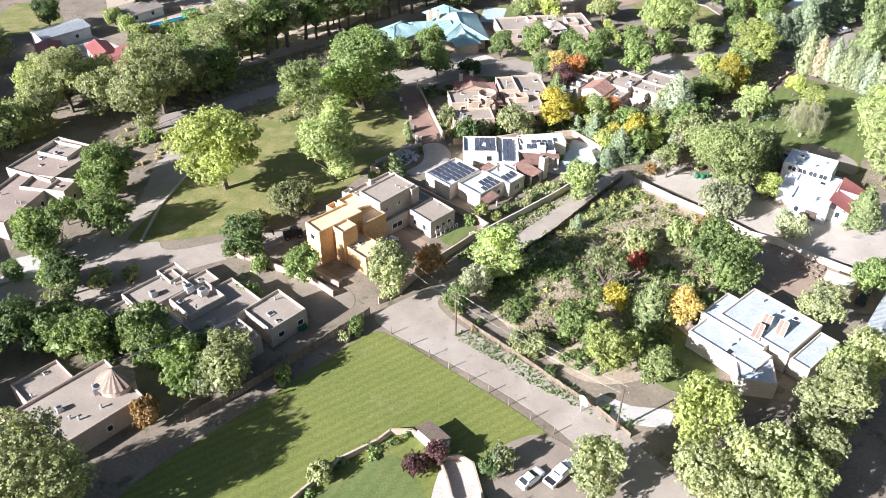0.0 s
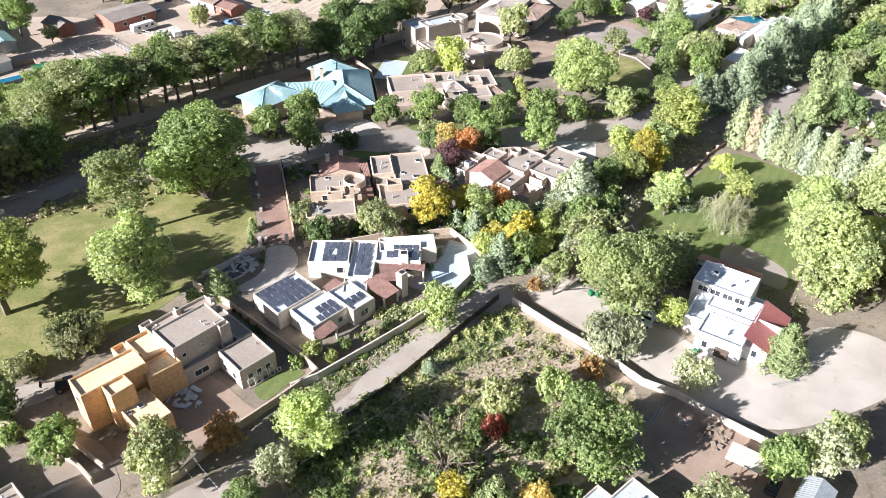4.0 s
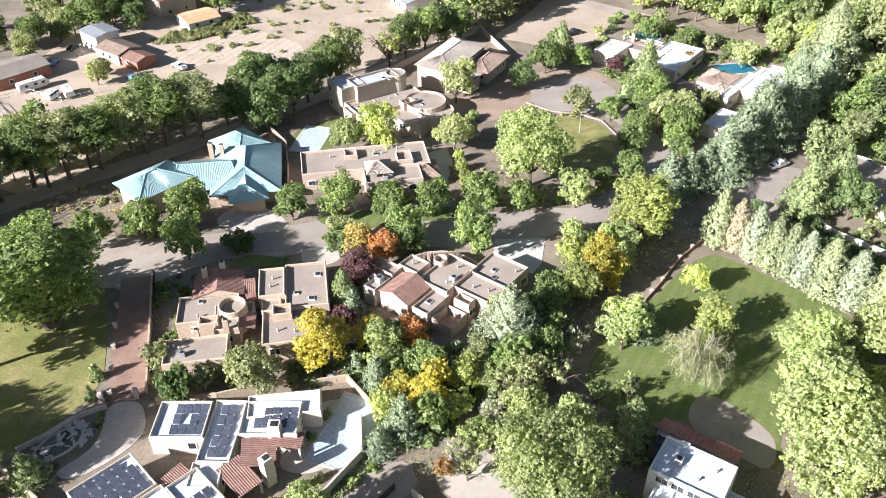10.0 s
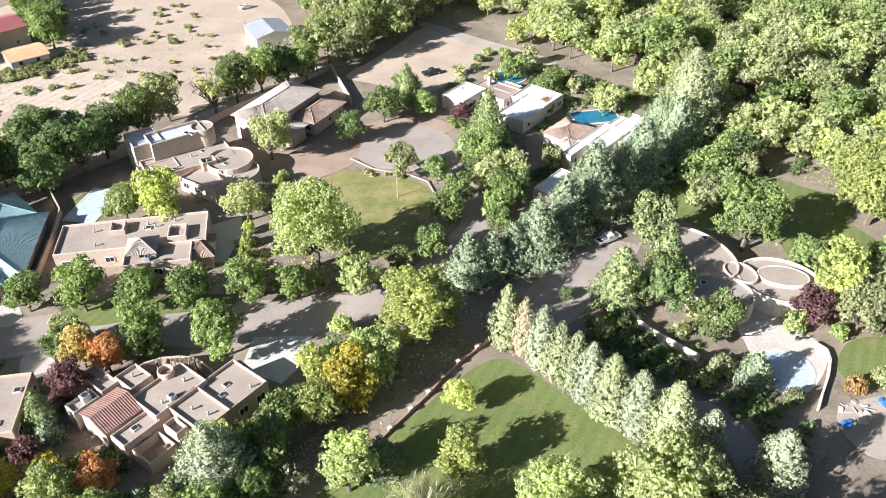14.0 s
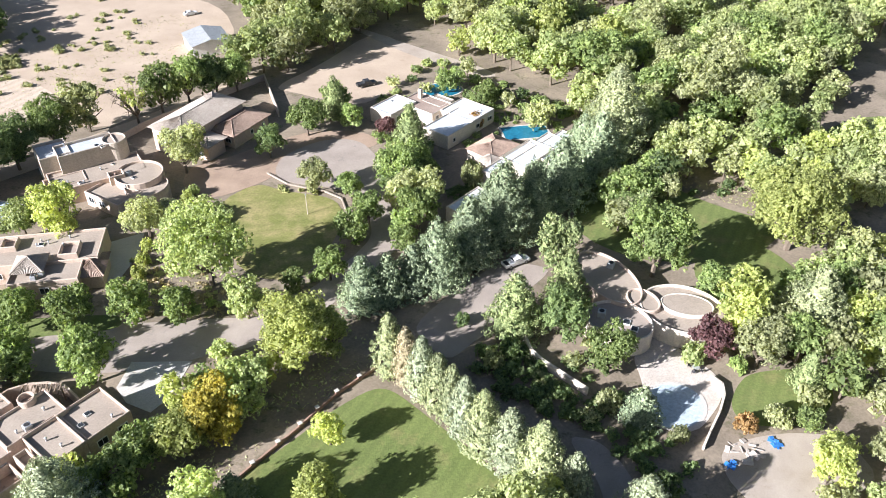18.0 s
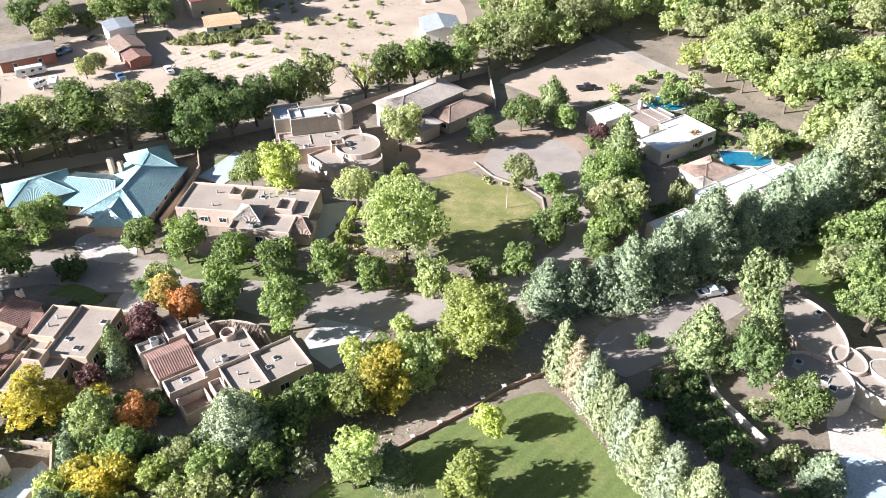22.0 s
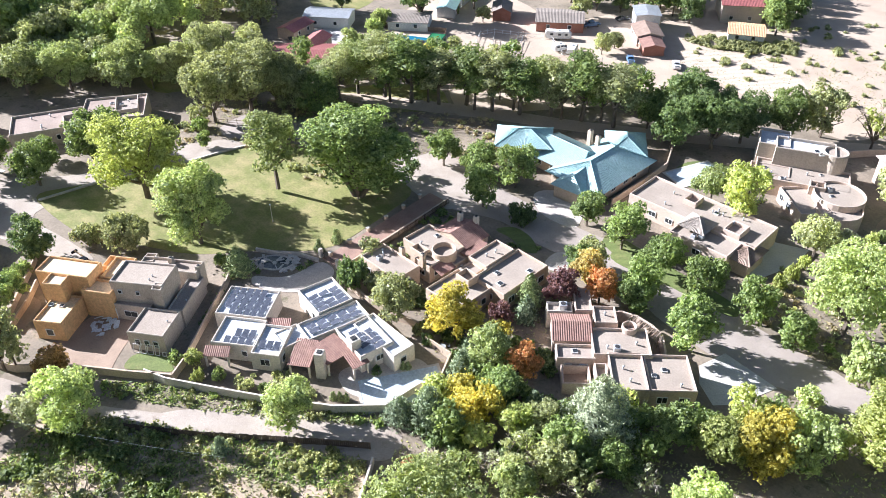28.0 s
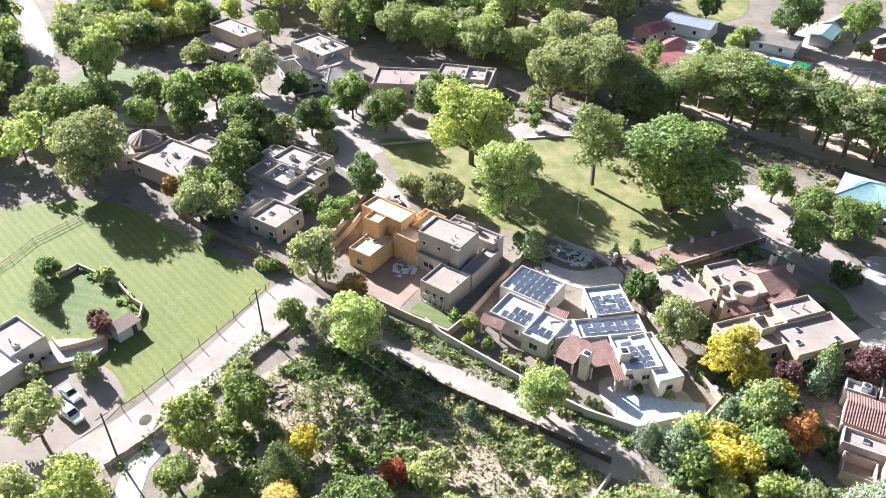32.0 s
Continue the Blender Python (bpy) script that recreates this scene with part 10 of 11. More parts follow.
on_side(white_roof_house, (61.6, 92.5, 3.4, 9.6, 130), 0, (0.58,), 1.1, 1.3, 1.1)
on_side(red_white_house, (80.4, 142.8, 11.3, 11.4, 145), 0, (0.15,), 1.1, 1.3, 1.1)
on_side(red_white_house, (81.3, 147.6, 9.9, 6.8, -35), 2, (0.73,), 1.1, 1.7, 1.3)
on_side(red_white_house, (81.3, 147.6, 9.9, 6.8, -35), 2, (0.73,), 4.6, 1.1, 1.1)
on_side(red_white_house, (81.3, 147.6, 9.9, 6.8, -35), 0, (0.2, 0.42, 0.64, 0.85), 4.0, 1.8, 1.1)
on_side(red_white_house, (78, 136.9, 7.6, 6, -35), 0, (0.62,), 0.1, 2.6, 2.2, "door")
on_side(red_white_house, (78, 136.9, 7.6, 6, -35), 0, (0.23,), 1.1, 1, 1.3)
on_side(red_white_house, (78, 136.9, 7.6, 6, -35), 1, (0.49,), 1.1, 1, 1.1)
on_side(red_white_house, (79.3, 154.4, 2.2, 4.8, -35), 1, (0.44,), 1.1, 1, 1.3)
on_side(red_white_house, (79.3, 154.4, 2.2, 4.8, -35), 2, (0.56,), 1.1, 1.3, 1.1)
on_side(red_white_house, (85.3, 137.5, 10.8, 4.2, 52.4), 0, (0.22,), 1.1, 1, 1.1)
on_side(red_white_house, (85.3, 137.5, 10.8, 4.2, 52.4), 1, (0.58,), 1.1, 1, 1.1)
on_side(red_white_house, (85.3, 137.5, 10.8, 4.2, 52.4), 3, (0.53,), 1.1, 1, 1.3)
on_side(flat_house, (32.6, 234.3, 28, 9.9, 9), 0, (0.07, 0.21, 0.35, 0.94,), 1.1, 1.7, 1.1)
on_side(flat_house, (32.6, 234.3, 28, 9.9, 9), 1, (0.27,), 1.1, 1, 1.1)
on_side(flat_house, (39, 227.6, 12.3, 6, 9), 0, (0.14, 0.50, 0.81,), 1.1, 1.7, 1.3)
on_side(flat_house, (39, 227.6, 12.3, 6, 9), 1, (0.47,), 1.1, 1, 1.1)
on_side(bow_house, (26.2, 266.6, 6.6, 7.6, 33), 1, (0.72,), 1.1, 1.3, 1.1)
on_side(bow_house, (26.2, 266.6, 6.6, 7.6, 33), 1, (0.72,), 4.6, 1.1, 1.1)
on_side(bow_house, (26.2, 266.6, 6.6, 7.6, 33), 3, (0.21,), 1.1, 1.3, 1.3)
on_side(bow_house, (26.2, 266.6, 6.6, 7.6, 33), 3, (0.21,), 4.6, 1.1, 1.1)
on_side(bow_house, (33, 268, 12.4, 5.8, 33), 1, (0.50,), 1.1, 1, 1.3)
on_side(bow_house, (33, 268, 12.4, 5.8, 33), 1, (0.50,), 4.6, 1.1, 1.1)
on_side(bow_house, (36.4, 263, 19.4, 8.8, 31), 1, (0.48, 0.86,), 1.1, 1.3, 1.1)
on_side(bow_house, (36.4, 263, 19.4, 8.8, 31), 3, (0.16, 0.51,), 1.1, 1.7, 1.1)
on_side(bow_house, (42.2, 255.6, 10.4, 6.4, -32), 0, (0.19, 0.50,), 1.1, 1.7, 1.3)
on_side(bow_house, (42.2, 255.6, 10.4, 6.4, -32), 3, (0.28, 0.79,), 1.1, 1, 1.3)
on_side(pool_house, (114.7, 286.5, 13.9, 7.7, 50), 0, (0.17, 0.84,), 1.1, 1, 1.1)
on_side(pool_house, (118.3, 292.8, 9, 10.1, 50), 0, (0.22, 0.78,), 1.1, 1.7, 1.1)
on_side(pool_house, (118.3, 292.8, 9, 10.1, 50), 1, (0.26, 0.74,), 1.1, 1.3, 1.1)
on_side(pool_house, (99.8, 295.4, 9.8, 6.9, 50), 0, (0.27,), 1.1, 1.3, 1.1)
on_side(pool_house, (107.8, 297, 8, 11.3, 50), 0, (0.22,), 1.1, 1.3, 1.3)
on_side(pool_house, (111.1, 298.7, 5.7, 6, 50), 1, (0.49,), 1.1, 1, 1.3)
on_side(pool_house_two, (126.9, 268.9, 17.2, 2.5, 48), 0, (0.11,), 1.1, 1, 1.1)
on_side(pool_house_two, (131.2, 270.8, 11.5, 7.1, 48), 0, (0.16,), 1.1, 1.7, 1.1)
on_side(pool_house_two, (136.7, 273.7, 11.4, 9.4, 48), 0, (0.16, 0.51, 0.85,), 1.1, 1.3, 1.1)
on_side(pool_house_two, (139.7, 277.1, 9, 5.9, 48), 1, (0.46,), 1.1, 1.3, 1.1)
on_side(pool_house_two, (117.7, 251.6, 10.5, 5.2, 48), 0, (0.22,), 1.1, 1, 1.1)
on_side(pool_house_two, (117.7, 251.6, 10.5, 5.2, 48), 1, (0.55,), 1.1, 1.3, 1.1)
on_side(pool_house_two, (123.5, 274.5, 9.4, 7.6, 48), 0, (0.23, 0.74,), 1.1, 1, 1.1)
on_side(pool_house_two, (123.5, 274.5, 9.4, 7.6, 48), 1, (0.26,), 1.1, 1.7, 1.1)
on_side(west_house, (-87.9, 138.2, 17, 10.4, 74), 0, (0.39, 0.62,), 1.1, 1, 1.3)
on_side(west_house, (-87.9, 138.2, 17, 10.4, 74), 3, (0.71,), 1.1, 1, 1.3)
on_side(west_house, (-84.6, 153.4, 15.2, 12.7, 66), 0, (0.14, 0.36,), 1.1, 1.7, 1.1)
on_side(west_house, (-84.6, 153.4, 15.2, 12.7, 66), 3, (0.17,), 1.1, 1.3, 1.1)
on_side(west_house, (-82, 143, 10.5, 5, 168), 2, (0.74,), 1.1, 1.7, 1.1)
on_side(west_house, (-82, 143, 10.5, 5, 168), 3, (0.52,), 1.1, 1, 1.1)
on_side(bay_house, (-109.8, 116.4, 9.7, 14.5, 125), 3, (0.38, 0.61, 0.87,), 1.1, 1.7, 1.1)
on_side(bay_house, (-109.8, 116.4, 9.7, 14.5, 125), 3, (0.38, 0.61, 0.87,), 4.6, 1.1, 1.1)
on_side(bay_house, (-97.7, 109.9, 14, 7.5, 197), 2, (0.17, 0.48,), 1.1, 1.3, 1.3)
on_side(bay_house, (-97.7, 109.9, 14, 7.5, 197), 3, (0.25, 0.77,), 1.1, 1.7, 1.1)
on_side(bay_house, (-104.1, 119.3, 9.1, 5.5, 195), 2, (0.77,), 1.1, 1.7, 1.1)
on_side(bay_house, (-96, 119.8, 12.2, 8.6, 123), 0, (0.17, 0.83,), 1.1, 1.7, 1.3)
on_side(bay_house, (-96, 119.8, 12.2, 8.6, 123), 3, (0.78,), 1.1, 1.7, 1.1)
on_side(far_tan_house, (-123.6, 87.9, 8.6, 16, 133), 0, (0.27,), 1.1, 1.7, 1.1)
on_side(far_tan_house, (-123.6, 87.9, 8.6, 16, 133), 3, (0.36, 0.64, 0.89,), 1.1, 1.3, 1.1)
on_side(far_tan_house, (-123, 95.8, 5.8, 11.5, 131), 0, (0.54,), 1.1, 1, 1.3)
on_side(far_tan_house, (-123, 95.8, 5.8, 11.5, 131), 3, (0.84,), 1.1, 1.7, 1.3)
on_side(far_flat_house, (-142.3, 70.9, 8.1, 4.6, 104), 0, (0.73,), 1.1, 1.7, 1.1)
on_side(far_flat_house, (-154.4, 74.8, 15.2, 6.5, 88), 0, (0.13, 0.63, 0.89,), 1.1, 1.3, 1.1)
on_side(far_flat_house, (-154.4, 74.8, 15.2, 6.5, 88), 3, (0.49,), 1.1, 1, 1.3)
on_side(corner_house, (0.9, 59.6, 8.8, 6.2, -137), 3, (0.47,), 1.1, 1, 1.1)
on_side(corner_house, (7, 56.7, 8.7, 7.2, -134), 2, (0.23, 0.76,), 1.1, 1.3, 1.1)
on_side(corner_house, (7, 56.7, 8.7, 7.2, -134), 3, (0.26,), 1.1, 1.3, 1.1)
on_side(pool_canopy, (-77.9, 248, 4.5, 4, 36.7068), 0, (0.55,), 1.1, 1.3, 1.1)
on_side(pool_canopy, (-77.9, 248, 4.5, 4, 36.7068), 1, (0.56,), 1.1, 1, 1.3)
on_side(teal_house, (-11, 224.6, 11.4, 8.8, 46), 0, (0.77,), 1.1, 1.3, 1.3)
on_side(teal_house, (-1.2, 229.4, 13, 10.4, 7), 0, (0.18, 0.51,), 1.1, 1.7, 1.1)
on_side(teal_house, (7, 231.8, 19.2, 12.6, 98), 0, (0.09, 0.29, 0.52, 0.69,), 1.1, 1.7, 1.3)
on_side(teal_house, (3.4, 243.4, 9.8, 7.6, -45), 2, (0.24, 0.75,), 1.1, 1.7, 1.3)
on_side(teal_house, (8.6, 222.6, 7.4, 6.4, 104), 1, (0.42,), 1.1, 1.3, 1.1)
on_side(tile_house, (53.4, 285.8, 20.5, 9.7, 60), 1, (0.23, 0.78,), 1.1, 1, 1.1)
on_side(tile_house, (53.4, 285.8, 20.5, 9.7, 60), 1, (0.23, 0.78,), 4.6, 1.1, 1.1)
on_side(tile_house, (62.7, 286.8, 12.4, 7.2, 60), 0, (0.50, 0.84,), 1.1, 1, 1.1)
on_side(tile_house, (62.7, 286.8, 12.4, 7.2, 60), 1, (0.72,), 1.1, 1, 1.3)
on_side(tile_house, (62.7, 286.8, 12.4, 7.2, 60), 3, (0.75,), 1.1, 1.7, 1.1)
on_side(tile_house, (57.1, 277.3, 5.4, 5.2, 60), 1, (0.58,), 1.1, 1.3, 1.1)
on_side(tile_house, (57.1, 277.3, 5.4, 5.2, 60), 3, (0.57,), 1.1, 1.7, 1.3)
on_side(metal_shed, (78.5, 102.2, 3.8, 12, -40), 1, (0.49, 0.83,), 1.1, 1.7, 1.1)
on_side(metal_shed, (78.5, 102.2, 3.8, 12, -40), 2, (0.45,), 1.1, 1.7, 1.3)
skylight(orange_house, -14.5, 121.6, 3.4, 0.8, 45)
skylight(orange_house, -15.9, 120.2, 3.4, 0.8, 45)
vent(orange_house, -8.2, 136.2, 6.8, 0.2, 0.3)
vent(orange_house, -7.4, 135.4, 6.8, 0.2, 0.3)
vent(orange_house, 0.4, 134.9, 3.3, 0.2, 0.35)
vent(orange_house, -3.2, 139.6, 3.15, 0.2, 0.3)
vent(tan_house, 5.2, 175.2, 3.19)
vent(tan_house, 6.2, 174.7, 3.19)
cooler(tan_house, 7.0, 173.3, 3.19, 8, 0.9)
vent(tan_house, 7.3, 182.7, 2.92)
skylight(tan_house, 6.9, 186.7, 2.92, 0.9, 8)
skylight(tan_house, 12.2, 184.1, 2.92, 0.9, 8)
vent(tan_house, 21.3, 178.9, 3.0)
vent(tan_house, 24.2, 178.6, 3.0)
vent(tan_house, 18.5, 189.8, 3.5)
vent(tan_house, 18.6, 191.9, 3.5)
skylight(tan_house, 26.4, 193.6, 3.15, 1.1, 8)
skylight(tan_house, 23.2, 188.4, 3.15, 0.9, 8)
skylight(tan_house, 26.0, 186.9, 3.15, 1.1, 8)
vent(tan_house, 6.0, 192.5, 2.85)
vent(tan_house, 6.8, 189.2, 2.85)
skylight(long_house, 58.2, 193.8, 3.19, 0.9, 51)
skylight(long_house, 58.0, 191.6, 3.19, 0.9, 51)
vent(long_house, 62.1, 193.2, 3.19)
vent(long_house, 54.2, 188.7, 3.4)
vent(long_house, 56.8, 187.6, 3.4)
cooler(long_house, 50.8, 190.8, 3.46, 51, 1.1)
vent(long_house, 51.7, 194.4, 3.46)
vent(long_house, 49.5, 190.0, 3.46)
skylight(long_house, 46.4, 185.8, 2.85, 1.0, 51)
vent(long_house, 43.6, 195.4, 3.65)
vent(grey_house, -28.3, 105.7, 3.14)
skylight(grey_house, -27.0, 100.2, 3.14, 0.7, 136)
skylight(grey_house, -28.5, 102.0, 3.14, 1.1, 136)
skylight(grey_house, -33.5, 99.6, 3.10, 0.7, 136)
vent(grey_house, -33.0, 96.8, 3.10)
vent(grey_house, -37.5, 100.2, 3.19)
skylight(grey_house, -44.3, 104.3, 4.01, 0.9, 136)
vent(grey_house, -41.2, 102.8, 4.01)
cooler(grey_house, -47.7, 101.3, 3.24, 136, 1.1)
cooler(grey_house, -49.8, 106.9, 3.28, 136, 1.1)
vent(grey_house, -49.5, 111.2, 3.28)
vent(grey_house, -46.7, 109.8, 3.28)
vent(grey_house, -54.1, 102.1, 3.10)
skylight(grey_house, -42.8, 111.3, 3.10, 0.7, 136)
vent(cone_house, -50.4, 81.1, 3.19)
skylight(cone_house, -58.0, 77.8, 3.19, 1.1, 137)
vent(cone_house, -52.9, 78.8, 3.19)
vent(cone_house, -54.3, 79.0, 3.19)
skylight(cone_house, -56.9, 77.7, 3.19, 0.9, 137)
cooler(cone_house, -56.4, 80.6, 3.19, 137, 0.9)
vent(cone_house, -52.5, 85.6, 3.19)
skylight(cone_house, -61.6, 88.4, 3.10, 0.7, 137)
vent(cone_house, -61.7, 83.4, 3.10)
vent(cone_house, -67.1, 69.4, 3.01)
vent(cone_house, -63.2, 68.9, 3.01)
vent(cone_house, -66.6, 66.8, 3.01)
vent(white_roof_house, 56.6, 103.8, 3.46)
vent(white_roof_house, 58.6, 101.0, 3.46)
skylight(white_roof_house, 60.7, 99.4, 3.46, 0.9, 130)
skylight(white_roof_house, 47.5, 92.2, 2.92, 1.1, -50)
vent(white_roof_house, 48.1, 93.6, 2.92)
vent(white_roof_house, 49.6, 94.8, 2.92)
cooler(red_white_house, 79.6, 148.8, 5.15, -35, 1.1)
vent(red_white_house, 81.3, 145.7, 5.15)
vent(red_white_house, 84.1, 146.9, 5.15)
skylight(red_white_house, 81.7, 141.3, 3.74, 1.1, -35)
vent(red_white_house, 78.0, 135.6, 3.28)
vent(red_white_house, 78.5, 136.3, 3.28)
skylight(flat_house, 37.2, 232.1, 3.37, 0.9, 9)
vent(flat_house, 36.2, 236.5, 3.37)
vent(flat_house, 26.4, 230.4, 3.37)
vent(flat_house, 34.6, 237.2, 3.37)
skylight(flat_house, 37.0, 232.1, 3.37, 0.9, 9)
skylight(flat_house, 34.9, 236.1, 3.37, 1.1, 9)
vent(flat_house, 24.8, 235.0, 3.37)
vent(flat_house, 34.3, 235.6, 3.37)
vent(flat_house, 39.6, 238.4, 3.37)
vent(flat_house, 37.3, 229.0, 3.19)
cooler(flat_house, 38.4, 227.1, 3.19, 9, 0.9)
cooler(flat_house, 37.4, 226.0, 3.19, 9, 0.9)
vent(flat_house, 39.8, 234.9, 4.01)
vent(bow_house, 28.4, 268.2, 6.55)
vent(bow_house, 28.3, 268.2, 6.55)
skylight(bow_house, 35.7, 267.8, 6.85, 1.1, 56)
skylight(bow_house, 37.1, 267.4, 6.85, 1.1, 56)
skylight(bow_house, 29.5, 259.7, 3.19, 0.9, 56)
vent(bow_house, 31.7, 258.7, 3.19)
cooler(bow_house, 34.8, 257.8, 3.19, 56, 0.9)
vent(bow_house, 36.9, 264.1, 3.19)
vent(bow_house, 35.1, 258.8, 3.19)
skylight(bow_house, 38.8, 266.5, 3.19, 0.7, 56)
skylight(bow_house, 45.4, 259.9, 3.64, 0.9, 56)
cooler(bow_house, 43.9, 261.3, 3.64, 56, 0.9)
vent(bow_house, 44.9, 256.1, 3.64)
vent(pool_house, 121.6, 292.3, 2.92)
skylight(pool_house, 99.4, 297.7, 3.01, 0.7, 50)
vent(west_house, -90.6, 139.4, 3.37)
vent(west_house, -84.9, 136.0, 3.37)
vent(west_house, -91.6, 135.3, 3.37)
vent(west_house, -86.0, 136.2, 3.37)
vent(west_house, -82.2, 149.6, 3.74)
skylight(west_house, -87.6, 153.8, 3.74, 1.1, 66)
skylight(west_house, -86.6, 150.7, 3.74, 0.7, 66)
skylight(west_house, -84.9, 155.4, 4.10, 0.9, 70)
vent(west_house, -85.3, 157.4, 4.10)
skylight(west_house, -79.7, 142.3, 3.64, 0.7, 168)
vent(bay_house, -112.5, 116.6, 5.15)
skylight(bay_house, -114.5, 115.9, 5.15, 0.7, 125)
cooler(bay_house, -108.6, 117.1, 5.15, 125, 1.1)
skylight(bay_house, -110.6, 118.0, 5.15, 0.9, 125)
cooler(bay_house, -109.9, 119.6, 5.15, 125, 1.1)
vent(bay_house, -107.9, 115.0, 5.15)
vent(bay_house, -106.1, 105.6, 3.01)
skylight(bay_house, -98.5, 111.2, 3.35, 1.1, 197)
vent(bay_house, -96.6, 112.6, 3.35)
skylight(bay_house, -94.8, 111.6, 3.35, 0.7, 197)
vent(bay_house, -95.6, 109.5, 3.35)
skylight(bay_house, -94.3, 122.4, 2.95, 0.9, 123)
vent(bay_house, -93.6, 118.4, 2.95)
cooler(bay_house, -96.9, 120.4, 2.95, 123, 0.9)
vent(far_tan_house, -122.1, 95.7, 5.95)
skylight(far_tan_house, -122.4, 94.4, 5.95, 0.9, 128)
vent(far_tan_house, -123.0, 91.8, 5.95)
vent(far_tan_house, -125.9, 93.3, 5.95)
skylight(far_tan_house, -125.3, 95.0, 5.95, 0.9, 128)
skylight(far_flat_house, -142.9, 73.1, 3.19, 0.7, 104)
vent(far_flat_house, -143.0, 72.8, 3.19)
vent(far_flat_house, -154.9, 76.5, 3.19)
vent(far_flat_house, -152.7, 73.9, 3.19)
vent(far_flat_house, -153.3, 78.9, 3.19)
vent(far_flat_house, -154.8, 75.9, 3.19)
vent(corner_house, 1.9, 59.1, 3.10)
cooler(corner_house, 3.5, 60.5, 3.10, -137, 0.9)
cooler(grey_house, -43.4, 107.2, 4.0, 46, 1.4)
cooler(grey_house, -40.8, 106.3, 4.0, 46, 1.4)
cooler(long_house, 37.6, 191.4, 3.05, 51, 1.3)
cooler(cone_house, -51.7, 84.1, 3.5, 30, 1.4)
car("pickup_truck", 64.8, 142.8, -17, CARWHITE, "white crew-cab pickup truck parked on dirt")
car("saloon_car", 13.1, 70, 41, CARWHITE, "white saloon car parked beside the lane")
car("pickup_truck", 17.4, 70.7, 44, CARWHITE, "white pickup truck with blue load parked beside the lane")
car("pickup_truck", 125.5, 234.2, 30, CARWHITE, "white pickup truck parked under conifers")
car("pickup_truck", 91.6, 314.1, 28, CARDARK, "dark pickup truck parked on pale dirt")
car("saloon_car", -107.5, 215.5, 79, CARDARK, "dark car parked beside a red-roofed carport")
car("saloon_car", -110.8, 217.9, 69, CARBLUE, "grey car parked beside a red-roofed carport")
car("pickup_truck", -60.1, 295.7, 73, CARBLUE, "blue-grey pickup truck in a dirt yard")
car("pickup_truck", -23.1, 292.7, 137, CARWHITE, "white pickup truck in a dirt yard")
car("pickup_truck", -33.7, 285.1, 142, CARBLUE, "blue flatbed truck in a dirt yard")
car("saloon_car", -57.8, 307.4, 69, CARDARK, "dark car parked in a dirt yard")
car("saloon_car", 77, 108.5, 52, CARDARK, "dark car parked under a shelter")
car("saloon_car", 30.7, 368.1, 35, CARWHITE, "pale car parked far off in a sandy yard")
trailer(-59, 280.4, 44, 8.0, "long white travel trailer in a dirt yard")
trailer(-48.3, 276.1, 124, 5.5, "white box trailer in a dirt yard", 2.3)
trailer(-51.9, 274.3, 76, 4.2, "small white trailer in a dirt yard", 2.2)
trailer(66.7, 143.8, -37, 3.4, "pale tarpaulin-covered trailer beside a truck", 1.7)
utility_pole(3.2, 100, 40)
utility_pole(27, 79, 40)
utility_pole(-6.7, 111.6, 40)
cable((2.6, 99.4, 8.9), (26.4, 78.4, 8.9))
cable((2.6, 99.4, 8.9), (-7.3, 111, 8.9))
cable((-7.3, 111, 8.9), (-53.3, 83, 8.9), 1.2)
cable((3.8, 100.6, 8.9), (27.6, 79.6, 8.9))
cable((3.8, 100.6, 8.9), (-6.1, 112.2, 8.9))
cable((-6.1, 112.2, 8.9), (-52.1, 84.2, 8.9), 1.2)
cable((3.2, 100, 8.9), (37.2, 130, 8.6), 1.0)
lamp_post(83.3, 251.7)
lamp_post(-21.2, 164.8, 4.0)
bin_thing(58.3, 150.7, 30, GREENBIN, "dark green wheeled bin beside a dirt yard")
bin_thing(59.5, 150.4, 30, GREENBIN, "dark green wheeled bin beside a dirt yard")
bin_thing(60.6, 150.8, 30, GREENBIN, "dark green wheeled bin beside a dirt yard")
bin_thing(73.2, 135.1, 30, GREENBIN, "green wheeled bin beside a house")
bin_thing(-23, 102, 30, GREENBIN, "green wheeled bin beside a house")
bin_thing(-23.9, 101.6, 30, GREENBIN, "green wheeled bin beside a house")
garden_set(30.5, 170.7, 20)
garden_set(2.7, 63.8, 50)
garden_set(152.6, 205.6, 10)
rubble("plastic_sheeting", "crumpled pale plastic sheeting on a building yard", -9.7, 126.5, 2.6, PLASTICSHEET, 3)
rubble("lumber_pile", "weathered lumber and branches in a weedy lot", 19.3, 101.2, 3.2, WOOD, 4, 40)
rubble("rubble_pile", "pale building rubble in a dirt yard", 155.2, 188.5, 2.4, FLAGSTONE, 5, 18)
rubble("tarpaulin", "crumpled bright blue tarpaulin in a dirt yard", 160.3, 190, 0.7, BLUETARP, 6, 7)
rubble("tarpaulin", "crumpled bright blue tarpaulin in a dirt yard", 152.7, 186.1, 0.5, BLUETARP, 7, 6)
rubble("junk_pile", "mixed yard junk beside a wall", 71.5, 117.6, 2.4, WOOD, 8, 24)
rubble("junk_pile", "machine parts in a dirt yard", -27.4, 282.2, 3.0, GREYMETAL, 9, 24)
water_tank(67.3, 120.2)
ladder(86.1, 128.3, 10)
ladder(63.5, 121.8, 55)
shade_shelter(73.8, 111.8, -35)
excavator(-28.8, 129.2, 200)
garden_hut(-0.6, 76.7, 132.045)
satellite_dish(22.1, 82.7)
